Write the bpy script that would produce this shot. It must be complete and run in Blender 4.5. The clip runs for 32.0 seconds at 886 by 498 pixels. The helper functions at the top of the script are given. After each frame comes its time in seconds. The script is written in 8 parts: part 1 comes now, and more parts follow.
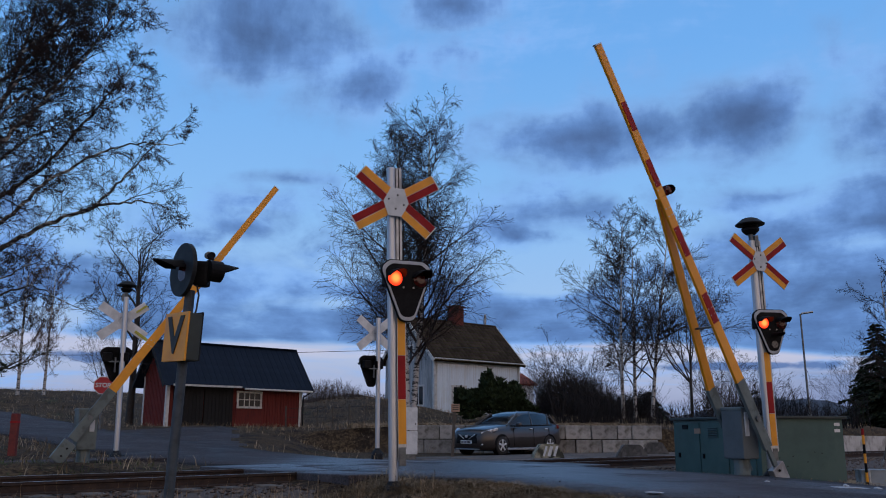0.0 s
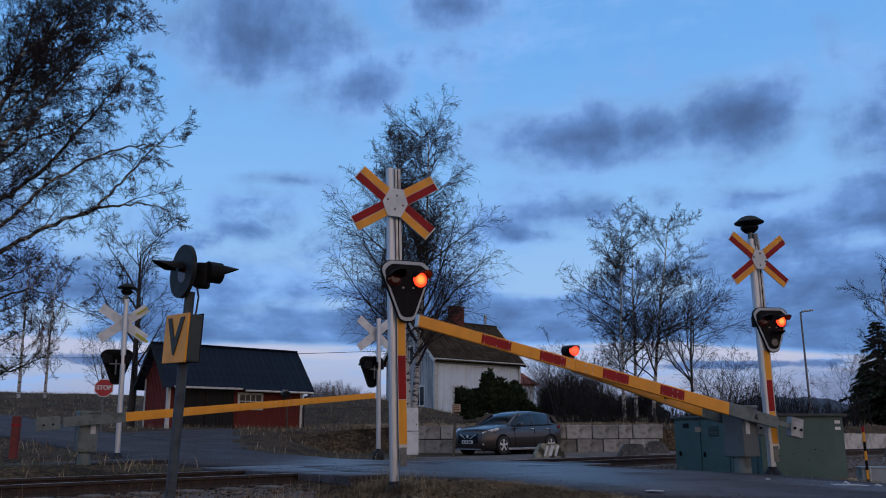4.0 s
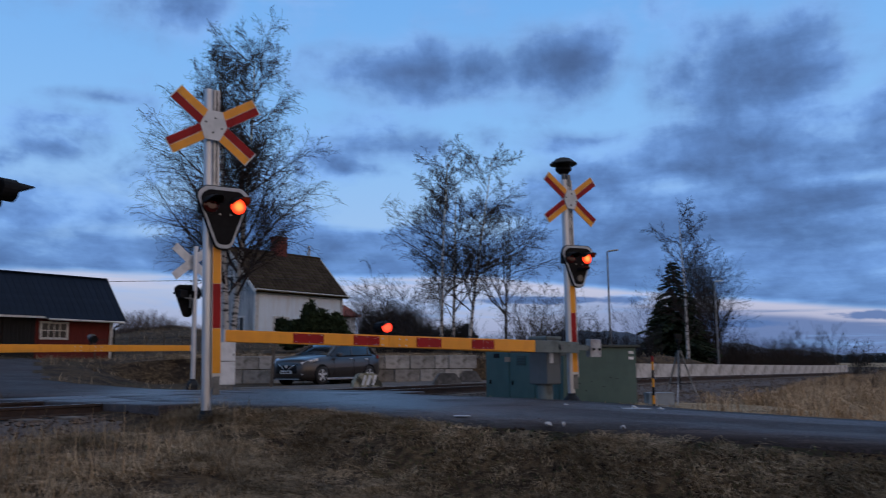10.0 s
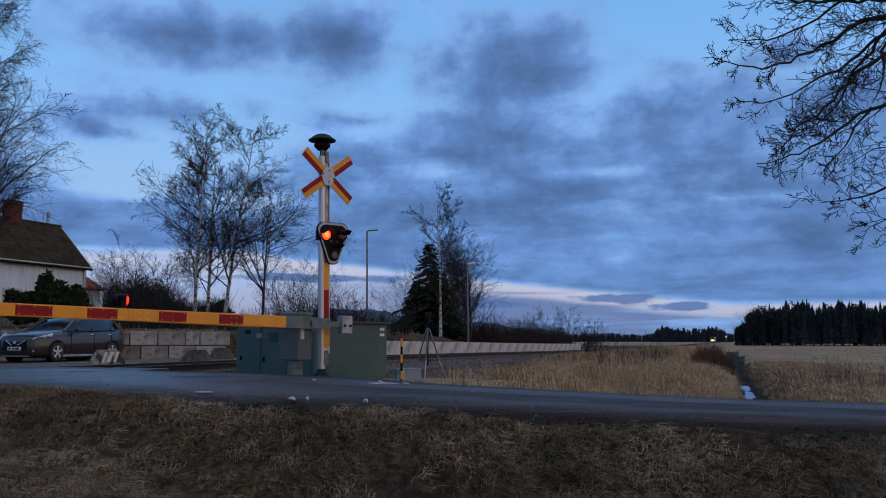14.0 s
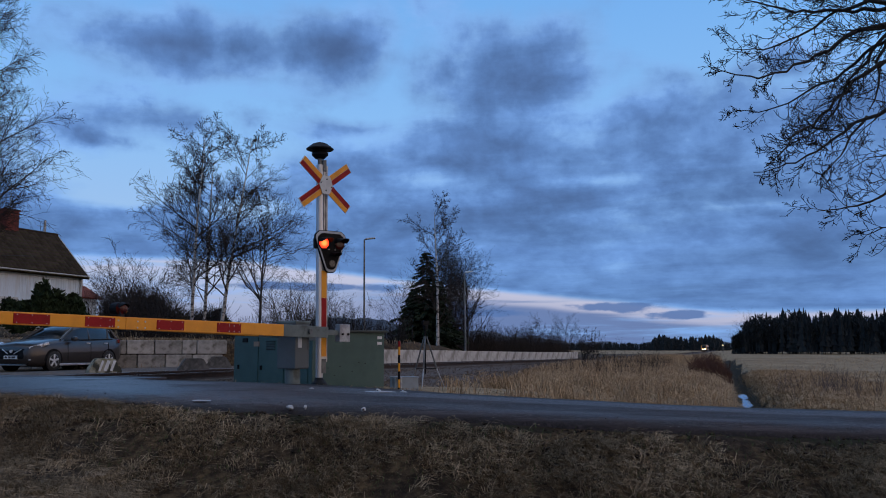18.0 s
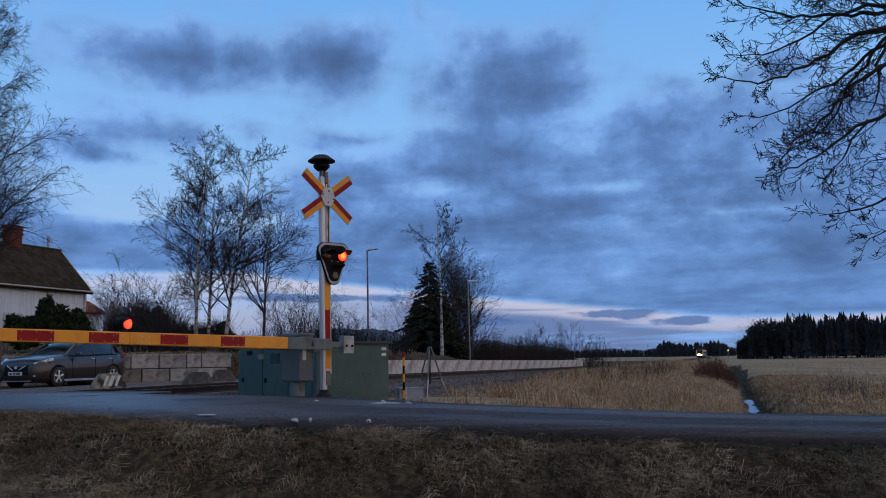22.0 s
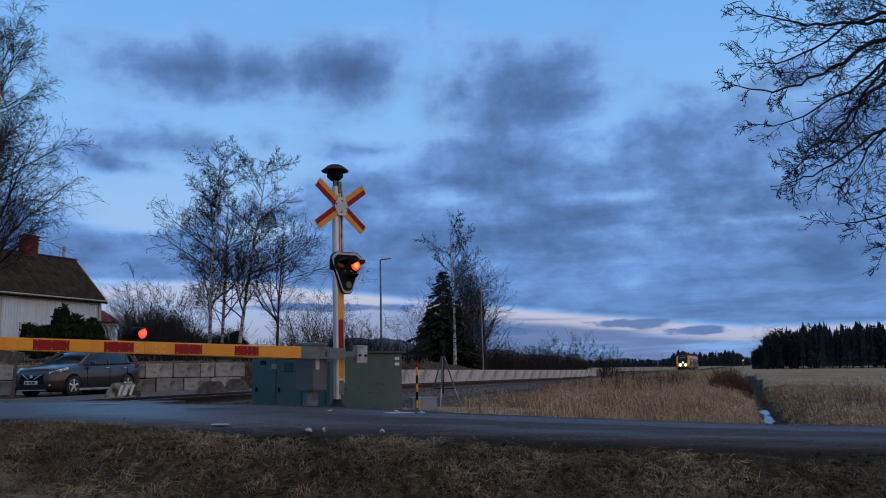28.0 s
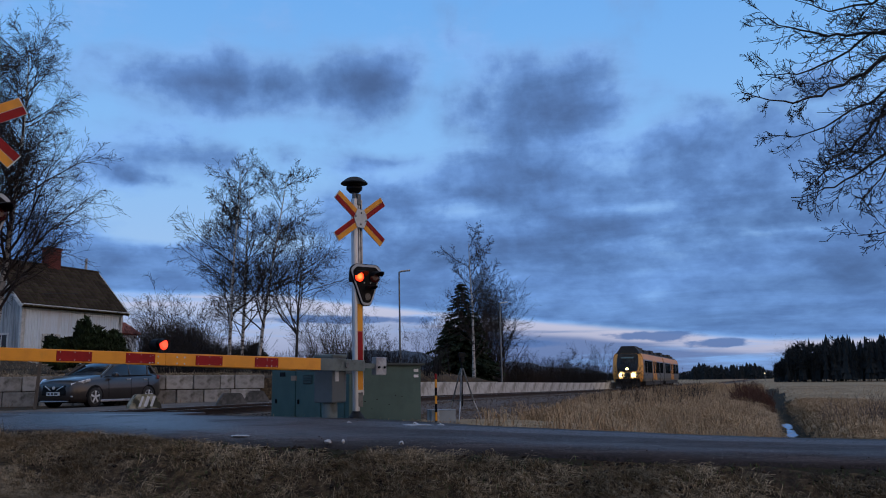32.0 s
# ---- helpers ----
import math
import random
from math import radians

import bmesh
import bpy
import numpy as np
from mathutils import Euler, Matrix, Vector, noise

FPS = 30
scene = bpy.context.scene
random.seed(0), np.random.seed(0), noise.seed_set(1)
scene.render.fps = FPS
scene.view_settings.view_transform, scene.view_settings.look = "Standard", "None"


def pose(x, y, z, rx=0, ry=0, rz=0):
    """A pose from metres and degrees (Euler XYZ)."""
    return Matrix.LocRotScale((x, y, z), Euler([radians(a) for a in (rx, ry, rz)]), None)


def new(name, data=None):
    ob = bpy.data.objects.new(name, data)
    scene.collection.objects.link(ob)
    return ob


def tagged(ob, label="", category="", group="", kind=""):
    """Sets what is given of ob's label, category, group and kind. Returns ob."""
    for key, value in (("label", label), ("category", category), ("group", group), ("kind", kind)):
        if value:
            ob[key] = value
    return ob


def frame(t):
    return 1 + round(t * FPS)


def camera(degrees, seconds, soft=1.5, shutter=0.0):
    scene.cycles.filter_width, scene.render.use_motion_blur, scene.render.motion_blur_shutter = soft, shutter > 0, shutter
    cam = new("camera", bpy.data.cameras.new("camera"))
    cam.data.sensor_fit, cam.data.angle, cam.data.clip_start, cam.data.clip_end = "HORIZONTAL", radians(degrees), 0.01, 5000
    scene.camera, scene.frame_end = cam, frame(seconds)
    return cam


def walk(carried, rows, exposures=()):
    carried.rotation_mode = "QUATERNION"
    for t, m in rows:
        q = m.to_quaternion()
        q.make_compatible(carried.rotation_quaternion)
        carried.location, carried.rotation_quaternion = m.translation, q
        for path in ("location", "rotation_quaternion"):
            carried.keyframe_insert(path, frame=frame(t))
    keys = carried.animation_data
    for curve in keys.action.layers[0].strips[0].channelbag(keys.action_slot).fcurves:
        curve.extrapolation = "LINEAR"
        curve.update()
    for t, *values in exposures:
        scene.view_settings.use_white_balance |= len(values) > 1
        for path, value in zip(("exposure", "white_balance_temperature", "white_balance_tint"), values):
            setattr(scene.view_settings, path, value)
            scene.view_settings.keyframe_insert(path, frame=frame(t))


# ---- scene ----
cam = camera(55.0, 32.0, soft=1.0, shutter=0.5)
PATH = [
    (0, -0.026, 0.274, 0.592, 102.128, -0.139, 0.424),
    (0.5, -0.019, 0.269, 0.592, 102.109, -0.072, 0.386),
    (1, -0.016, 0.275, 0.59, 102.113, -0.044, 0.319),
    (1.5, -0.018, 0.268, 0.593, 102.11, 0.079, 0.238),
    (2, -0.024, 0.262, 0.592, 102.167, 0.082, 0.23),
    (2.5, -0.02, 0.264, 0.588, 102.23, 0.087, 0.287),
    (3, -0.021, 0.263, 0.587, 102.249, 0.057, 0.331),
    (3.5, -0.016, 0.258, 0.583, 102.258, 0.149, 0.457),
    (5.5, -0.023, 0.281, 0.589, 101.499, 0.329, 0.49),
    (6, -0.023, 0.273, 0.587, 101.43, 0.218, 0.471),
    (6.5, -0.02, 0.276, 0.585, 101.388, 0.176, 0.486),
    (7, -0.021, 0.266, 0.584, 101.406, 0.155, 0.468),
    (7.5, -0.022, 0.268, 0.585, 101.47, 0.162, 0.396),
    (8, -0.022, 0.272, 0.587, 101.316, 0.219, 0.473),
    (8.5, -0.016, 0.263, 0.583, 100.78, 0.21, 0.062),
    (9, 0.003, 0.263, 0.571, 99.911, 0.152, -2.855),
    (9.5, 0.024, 0.248, 0.559, 98.77, 0.236, -7.108),
    (10, 0.053, 0.253, 0.556, 97.611, 0.237, -11.313),
    (10.5, 0.09, 0.253, 0.547, 96.99, -0.259, -15.423),
    (11, 0.125, 0.243, 0.542, 96.716, -0.514, -19.352),
    (11.5, 0.143, 0.24, 0.534, 96.347, -0.328, -22.467),
    (12, 0.165, 0.234, 0.531, 96.099, -0.236, -24.561),
    (12.5, 0.176, 0.217, 0.527, 96.028, -0.149, -25.716),
    (13, 0.182, 0.214, 0.526, 95.927, -0.008, -26.747),
    (13.5, 0.184, 0.214, 0.532, 95.992, 0.026, -27.202),
    (14, 0.18, 0.209, 0.528, 96.107, -0.03, -27.307),
    (14.5, 0.17, 0.202, 0.529, 96.058, -0.182, -27.399),
    (16.5, 0.168, 0.186, 0.533, 96.585, -0.101, -27.674),
    (17, 0.169, 0.191, 0.527, 96.706, -0.122, -27.48),
    (17.5, 0.17, 0.197, 0.531, 96.678, -0.033, -27.356),
    (18, 0.163, 0.198, 0.524, 96.683, -0.002, -27.507),
    (18.5, 0.169, 0.195, 0.531, 96.746, 0.053, -27.451),
    (19, 0.17, 0.202, 0.529, 96.795, 0.333, -27.41),
    (19.5, 0.171, 0.192, 0.531, 96.896, 0.615, -27.445),
    (20, 0.171, 0.194, 0.533, 97.071, 0.744, -27.165),
    (20.5, 0.169, 0.194, 0.529, 97.205, 0.61, -27.114),
    (21, 0.177, 0.206, 0.528, 97.253, 0.677, -27.257),
    (21.5, 0.165, 0.201, 0.532, 97.229, 0.786, -27.292),
    (22, 0.166, 0.197, 0.534, 97.32, 0.86, -27.2),
    (22.5, 0.172, 0.202, 0.531, 97.468, 0.898, -27.054),
    (23, 0.172, 0.204, 0.536, 97.637, 0.754, -26.825),
    (23.5, 0.175, 0.201, 0.535, 97.752, 0.755, -26.772),
    (24, 0.176, 0.207, 0.527, 97.772, 0.874, -26.736),
    (24.5, 0.171, 0.201, 0.535, 97.708, 0.95, -26.571),
    (25, 0.165, 0.204, 0.535, 97.625, 0.848, -26.412),
    (25.5, 0.166, 0.204, 0.535, 97.636, 0.692, -26.321),
    (27.5, 0.161, 0.207, 0.534, 97.806, 0.863, -26.484),
    (28, 0.163, 0.206, 0.537, 97.963, 0.79, -26.337),
    (28.5, 0.163, 0.199, 0.532, 98.103, 0.726, -26.189),
    (29, 0.16, 0.206, 0.532, 98.165, 0.754, -26.093),
    (29.5, 0.159, 0.213, 0.528, 98.228, 0.903, -26.088),
    (30, 0.16, 0.207, 0.535, 98.223, 1.012, -26.035),
    (30.5, 0.158, 0.194, 0.535, 98.28, 0.996, -25.891),
    (31, 0.158, 0.203, 0.535, 98.484, 0.909, -25.68),
    (31.5, 0.157, 0.198, 0.533, 98.58, 0.734, -25.391),
    (32, 0.152, 0.191, 0.532, 98.795, 0.662, -25.085),
]
walk(cam, [(t, pose(*p)) for t, *p in PATH])

# ---- world: dusk sky with broken cloud ----
class Graph:
    """Short way to wire shader nodes."""
    def __init__(self, tree):
        self.t = tree

    def node(self, kind, **sets):
        n = self.t.nodes.new(kind)
        for k, v in sets.items():
            if k == "op":
                n.operation = v
            elif k == "mode":
                n.data_type = v
        return n

    def plug(self, sock, v):
        if isinstance(v, bpy.types.NodeSocket):
            self.t.links.new(v, sock)
        elif v is not None:
            sock.default_value = v

    def m(self, op, a, b=None, c=None, clamp=False):
        n = self.node("ShaderNodeMath", op=op)
        n.use_clamp = clamp
        for s, v in zip(n.inputs, (a, b, c)):
            self.plug(s, v)
        return n.outputs[0]

    def smooth(self, x, lo, hi):
        n = self.t.nodes.new("ShaderNodeMapRange")
        n.interpolation_type = "SMOOTHSTEP"
        self.plug(n.inputs[0], x)
        n.inputs[1].default_value, n.inputs[2].default_value = lo, hi
        return n.outputs[0]

    def mix(self, f, a, b, blend="MIX"):
        n = self.node("ShaderNodeMix")
        n.data_type, n.blend_type = "RGBA", blend
        self.plug(n.inputs[0], f), self.plug(n.inputs[6], a), self.plug(n.inputs[7], b)
        return n.outputs[2]

    def ramp(self, x, stops):
        n = self.t.nodes.new("ShaderNodeValToRGB")
        e = n.color_ramp.elements
        while len(e) < len(stops):
            e.new(0.5)
        for el, (p, c) in zip(e, stops):
            el.position, el.color = p, (*c, 1)
        self.plug(n.inputs[0], x)
        return n.outputs[0]

    def noise(self, vec, scale, detail=4, rough=0.55, distort=0.0):
        n = self.t.nodes.new("ShaderNodeTexNoise")
        self.plug(n.inputs["Vector"], vec)
        n.inputs["Scale"].default_value, n.inputs["Detail"].default_value = scale, detail
        n.inputs["Roughness"].default_value, n.inputs["Distortion"].default_value = rough, distort
        return n.outputs[0]

    def vec(self, x, y, z=0.0):
        n = self.t.nodes.new("ShaderNodeCombineXYZ")
        for s, v in zip(n.inputs, (x, y, z)):
            self.plug(s, v)
        return n.outputs[0]

    def split(self, v):
        n = self.t.nodes.new("ShaderNodeSeparateXYZ")
        self.plug(n.inputs[0], v)
        return n.outputs


def make_world():
    w = bpy.data.worlds.new("dusk_sky")
    w.use_nodes = True
    scene.world = w
    g = Graph(w.node_tree)
    w.node_tree.nodes.clear()
    co = g.t.nodes.new("ShaderNodeTexCoord").outputs["Generated"]
    x, y, z = g.split(co)
    el = g.m("MULTIPLY", g.m("ARCSINE", z), 57.2958)
    az = g.m("MULTIPLY", g.m("ARCTAN2", x, y), 57.2958)
    # lower edge of the cloud sheet: it sinks towards the right
    def span(v, a0, a1, b0, b1):
        n = g.t.nodes.new("ShaderNodeMapRange")
        g.plug(n.inputs[0], v)
        for k, q in enumerate((a0, a1, b0, b1)):
            n.inputs[k + 1].default_value = q
        return n.outputs[0]

    foot = span(az, 14.0, 46.0, 5.6, 2.2)
    crest = span(az, 10.0, 30.0, 11.2, 17.5)
    clear = g.ramp(g.m("DIVIDE", el, 40, clamp=True), [
        (0.0, (0.24, 0.28, 0.44)), (0.03, (0.30, 0.34, 0.52)), (0.07, (0.38, 0.44, 0.64)), (0.12, (0.43, 0.52, 0.74)), (0.20, (0.34, 0.54, 0.85)),
        (0.36, (0.255, 0.51, 0.90)), (0.62, (0.165, 0.42, 0.86)), (1.0, (0.11, 0.33, 0.76))])
    nish = g.t.nodes.new("ShaderNodeTexSky")
    nish.sky_type, nish.sun_disc = "NISHITA", False
    nish.sun_elevation, nish.sun_rotation = radians(-1.0), radians(150)
    clear = g.mix(0.004, clear, nish.outputs[0], "ADD")
    # ragged billows, wider than tall, finer towards the horizon
    tall = g.m("MULTIPLY", g.m("LOGARITHM", g.m("ADD", g.m("MAXIMUM", el, 0.0), 6.0), 2.718), 2.6)
    wide = g.m("MULTIPLY", az, 0.105)
    lump = g.m("SUBTRACT", g.noise(g.vec(wide, tall), 1.05, 7, 0.52, 0.25), 0.5)
    curl = g.m("SUBTRACT", g.noise(g.vec(wide, tall, 4.0), 4.2, 7, 0.58, 0.15), 0.5)
    veil = g.noise(g.vec(g.m("MULTIPLY", az, 0.05), g.m("MULTIPLY", tall, 1.7), 9.0), 1.6, 8, 0.6, 0.4)
    rag = g.m("ADD", g.m("MULTIPLY", lump, 2.0), g.m("MULTIPLY", curl, 0.55))

    def oval(a, e, wa, we):
        da = g.m("DIVIDE", g.m("SUBTRACT", az, a), wa)
        de = g.m("DIVIDE", g.m("SUBTRACT", el, e), we)
        d = g.m("SQRT", g.m("ADD", g.m("MULTIPLY", da, da), g.m("MULTIPLY", de, de)))
        return g.m("SUBTRACT", 1.0, d)

    # scattered thin cloud, then the sheet, then single clouds
    mass = g.m("SUBTRACT", g.m("MULTIPLY", veil, 1.9), 1.16)
    under = g.m("MULTIPLY", g.m("SUBTRACT", el, foot), 1.5)
    sheet = g.m("MINIMUM", g.m("MINIMUM", under, g.m("MULTIPLY", g.m("SUBTRACT", crest, el), 0.30)), 0.62)
    mass = g.m("MAXIMUM", mass, sheet)
    tuft = g.m("SUBTRACT", g.noise(g.vec(wide, tall, 2.0), 2.3, 6, 0.55, 0.3), 0.53)
    level = g.m("MULTIPLY", g.smooth(el, 18.0, 14.5), g.smooth(el, 7.0, 10.0))
    mass = g.m("MAXIMUM", mass, g.m("SUBTRACT", g.m("MULTIPLY", level, g.m("ADD", 0.30, g.m("MULTIPLY", tuft, 2.2))), 0.22))
    for a, e, wa, we, amount in CLOUD_BANKS:
        mass = g.m("MAXIMUM", mass, g.m("MULTIPLY", oval(a, e, wa, we), amount))
    for a, e, wa, we, amount in CLOUD_GAPS:
        mass = g.m("SUBTRACT", mass, g.m("MULTIPLY", g.m("MAXIMUM", oval(a, e, wa, we), 0.0), amount))
    calm = span(el, 3.5, 9.0, 0.30, 1.0)
    mass = g.m("ADD", mass, g.m("MULTIPLY", rag, calm))
    cover = g.smooth(mass, -0.22, 0.40)
    core = g.smooth(g.m("ADD", mass, g.m("MULTIPLY", curl, 0.5)), 0.05, 1.30)
    body = g.ramp(core, [(0.0, (0.215, 0.41, 0.78)), (0.25, (0.145, 0.292, 0.62)), (0.55, (0.104, 0.213, 0.475)), (1.0, (0.070, 0.134, 0.302))])
    shade = g.m("ADD", 0.86, g.m("MULTIPLY", g.smooth(veil, 0.30, 0.72), 0.34))
    body = g.mix(1.0, body, g.vec(shade, shade, shade), "MULTIPLY")
    # pale rose gap under the sheet, with flat streaks
    streak = g.noise(g.vec(g.m("MULTIPLY", az, 0.035), g.m("MULTIPLY", el, 0.9), 3.0), 1.7, 7, 0.58, 0.3)
    rel = g.m("SUBTRACT", el, foot)
    haze = g.m("MULTIPLY", g.m("MULTIPLY", g.smooth(az, 16.0, 30.0), g.smooth(rel, 0.0, -0.8)), 0.9)
    clear = g.mix(haze, clear, (0.125, 0.200, 0.415, 1))
    rose = g.m("MULTIPLY", g.smooth(g.m("ADD", rel, g.m("MULTIPLY", lump, 0.9)), -1.05, -0.5), g.smooth(streak, 0.34, 0.54))
    clear = g.mix(g.m("MULTIPLY", g.m("MULTIPLY", rose, g.smooth(rel, 0.7, -0.1)), 0.7), clear, (0.57, 0.57, 0.72, 1))
    sky = g.mix(cover, clear, body)
    for a, e, wa, we in LOW_STREAKS:
        f = g.smooth(g.m("ADD", oval(a, e, wa, we), g.m("ADD", g.m("MULTIPLY", curl, 1.6), g.m("MULTIPLY", lump, 1.2))), 0.0, 0.40)
        sky = g.mix(g.m("MULTIPLY", f, 0.9), sky, (0.098, 0.184, 0.42, 1))
    # pale high cloud overhead
    sky = g.mix(g.m("MULTIPLY", g.smooth(el, 38.0, 62.0), 0.85), sky, (0.52, 0.50, 0.50, 1))
    # afterglow of the sun that has set behind the camera
    lobe = g.m("SUBTRACT", g.m("MULTIPLY", x, 0.50), g.m("MULTIPLY", y, 0.866))
    glow = g.m("MULTIPLY", g.smooth(lobe, 0.05, 0.95), g.smooth(el, 65.0, 5.0))
    sky = g.mix(g.m("MULTIPLY", glow, 0.72), sky, (1.35, 0.95, 0.66, 1))
    # ground half of the sky sphere
    sky = g.mix(g.smooth(el, 0.0, -2.0), sky, (0.10, 0.10, 0.11, 1))
    bg = g.t.nodes.new("ShaderNodeBackground")
    g.plug(bg.inputs[0], sky)
    bg.inputs[1].default_value = SKY_STRENGTH
    out = g.t.nodes.new("ShaderNodeOutputWorld")
    g.t.links.new(bg.outputs[0], out.inputs[0])


# azimuth, elevation, half widths in degrees, density
CLOUD_BANKS = [
    (-13.5, 25.5, 8.5, 5.0, 0.85), (-6.0, 22.5, 4.0, 2.6, 0.6), (-0.1, 28.2, 5.0, 1.6, 0.8), (9.0, 19.3, 9.6, 2.5, 1.1), (20.0, 19.8, 5.4, 3.2, 1.05), (27.6, 18.3, 4.0, 2.6, 0.8),
    (32.5, 17.6, 8.5, 4.8, 1.25), (41.0, 14.8, 11.0, 3.6, 0.85), (8.5, 14.4, 7.0, 1.3, 0.5), (-11.0, 16.6, 3.6, 0.6, 0.5), (-14.0, 13.2, 2.0, 0.7, 0.45),
    (22, 14.5, 6, 1.2, 0.55), (50, 17.5, 5, 2.0, 0.5)]
CLOUD_GAPS = [
    (5.2, 10.6, 7.0, 2.2, 0.9), (37.8, 11.0, 5.6, 0.7, 0.55), (27.0, 11.3, 4.0, 1.1, 0.6), (21.5, 15.6, 3.6, 1.0, 0.5), (-7.5, 8.4, 5.0, 0.8, 0.6), (-25.0, 7.0, 5.0, 1.8, 0.9), (6.5, 9.4, 4.6, 0.8, 0.6),
    (45.5, 20.5, 7.0, 3.0, 0.7), (48, 9.0, 3.6, 0.6, 0.45), (14.5, 9.2, 3.6, 0.9, 0.6), (-17, 18.5, 6, 2.2, 0.7)]
LOW_STREAKS = [(38.9, 2.72, 3.4, 0.38), (43.1, 2.16, 1.9, 0.32), (-19.0, 4.6, 6.0, 0.5), (17.5, 4.1, 7.0, 0.35), (30.0, 2.4, 4.0, 0.3)]
SKY_STRENGTH = 1.0
make_world()
scene.view_settings.exposure = 0.0


# ---- materials ----
def material(name, color, rough=0.7, metal=0.0, color2=None, scale=6.0, mask=(0.4, 0.65), bump=0.0, bump_scale=40.0, rough2=None,
             third=None, third_scale=1.3, third_mask=(0.5, 0.62), spec=0.5, per_piece=0.0, emit=None, stretch=(1, 1, 1), coat=0.0):
    """A procedural surface: two-tone grain, an optional third tone in large stains, fine relief."""
    mat = bpy.data.materials.new(name)
    mat.use_nodes = True
    g = Graph(mat.node_tree)
    b = mat.node_tree.nodes["Principled BSDF"]
    co = g.t.nodes.new("ShaderNodeTexCoord").outputs["Object"]
    if stretch != (1, 1, 1):
        mp = g.t.nodes.new("ShaderNodeMapping")
        g.plug(mp.inputs[0], co)
        mp.inputs["Scale"].default_value = stretch
        co = mp.outputs[0]
    col = (*color, 1)
    if color2:
        f = g.smooth(g.noise(co, scale, 6, 0.62), *mask)
        col = g.mix(f, (*color, 1), (*color2, 1))
        if rough2 is not None:
            b_r = g.t.nodes.new("ShaderNodeMapRange")
            g.plug(b_r.inputs[0], f)
            b_r.inputs[3].default_value, b_r.inputs[4].default_value = rough, rough2
            g.plug(b.inputs["Roughness"], b_r.outputs[0])
    if third:
        col = g.mix(g.smooth(g.noise(co, third_scale, 5, 0.6), *third_mask), col, (*third, 1))
    if per_piece:
        info = g.t.nodes.new("ShaderNodeObjectInfo")
        v = g.m("ADD", g.m("MULTIPLY", info.outputs["Random"], 2 * per_piece), 1 - per_piece)
        col = g.mix(1.0, col, g.vec(v, v, v), "MULTIPLY")
    g.plug(b.inputs["Base Color"], col)
    if rough2 is None or not color2:
        b.inputs["Roughness"].default_value = rough
    b.inputs["Metallic"].default_value = metal
    b.inputs["Specular IOR Level"].default_value = spec
    b.inputs["Coat Weight"].default_value = coat
    if bump:
        bp = g.t.nodes.new("ShaderNodeBump")
        bp.inputs["Strength"].default_value, bp.inputs["Distance"].default_value = min(1.0, bump), 0.02
        g.plug(bp.inputs["Height"], g.noise(co, bump_scale, 5, 0.6))
        g.plug(b.inputs["Normal"], bp.outputs[0])
    if emit:
        b.inputs["Emission Color"].default_value, b.inputs["Emission Strength"].default_value = (*emit[0], 1), emit[1]
    return mat


def ground_material():
    mat = bpy.data.materials.new("winter_ground")
    mat.use_nodes = True
    g = Graph(mat.node_tree)
    b = mat.node_tree.nodes["Principled BSDF"]
    co = g.t.nodes.new("ShaderNodeTexCoord").outputs["Object"]
    fine = g.noise(co, 9.0, 8, 0.7)
    mid = g.noise(co, 0.9, 6, 0.65, 0.6)
    large = g.noise(co, 0.16, 5, 0.6)
    straw = g.mix(g.smooth(fine, 0.38, 0.66), (0.030, 0.020, 0.012, 1), (0.135, 0.090, 0.048, 1))
    soil = g.mix(g.smooth(fine, 0.4, 0.7), (0.020, 0.014, 0.010, 1), (0.062, 0.043, 0.028, 1))
    col = g.mix(g.smooth(mid, 0.44, 0.62), straw, soil)
    moss = g.mix(g.smooth(fine, 0.3, 0.7), (0.030, 0.040, 0.012, 1), (0.08, 0.095, 0.035, 1))
    col = g.mix(g.m("MULTIPLY", g.smooth(large, 0.56, 0.70), g.smooth(mid, 0.46, 0.60)), col, moss)
    g.plug(b.inputs["Base Color"], col)
    b.inputs["Roughness"].default_value = 0.95
    b.inputs["Specular IOR Level"].default_value = 0.15
    bp = g.t.nodes.new("ShaderNodeBump")
    bp.inputs["Strength"].default_value, bp.inputs["Distance"].default_value = 0.9, 0.06
    g.plug(bp.inputs["Height"], g.m("ADD", fine, mid))
    g.plug(b.inputs["Normal"], bp.outputs[0])
    return mat


def island_material(name, dark, light, rough=0.9, tip=None):
    """Blades, twigs and stones: tone varies from island to island."""
    mat = bpy.data.materials.new(name)
    mat.use_nodes = True
    g = Graph(mat.node_tree)
    b = mat.node_tree.nodes["Principled BSDF"]
    r = g.t.nodes.new("ShaderNodeNewGeometry").outputs["Random Per Island"]
    co = g.t.nodes.new("ShaderNodeTexCoord").outputs["Object"]
    col = g.mix(r, (*dark, 1), (*light, 1))
    patch = g.smooth(g.noise(co, 0.8, 5, 0.6), 0.38, 0.66)
    col = g.mix(g.m("MULTIPLY", patch, 0.75), col, (*(tip or dark), 1))
    g.plug(b.inputs["Base Color"], col)
    b.inputs["Roughness"].default_value = rough
    b.inputs["Specular IOR Level"].default_value = 0.2
    return mat


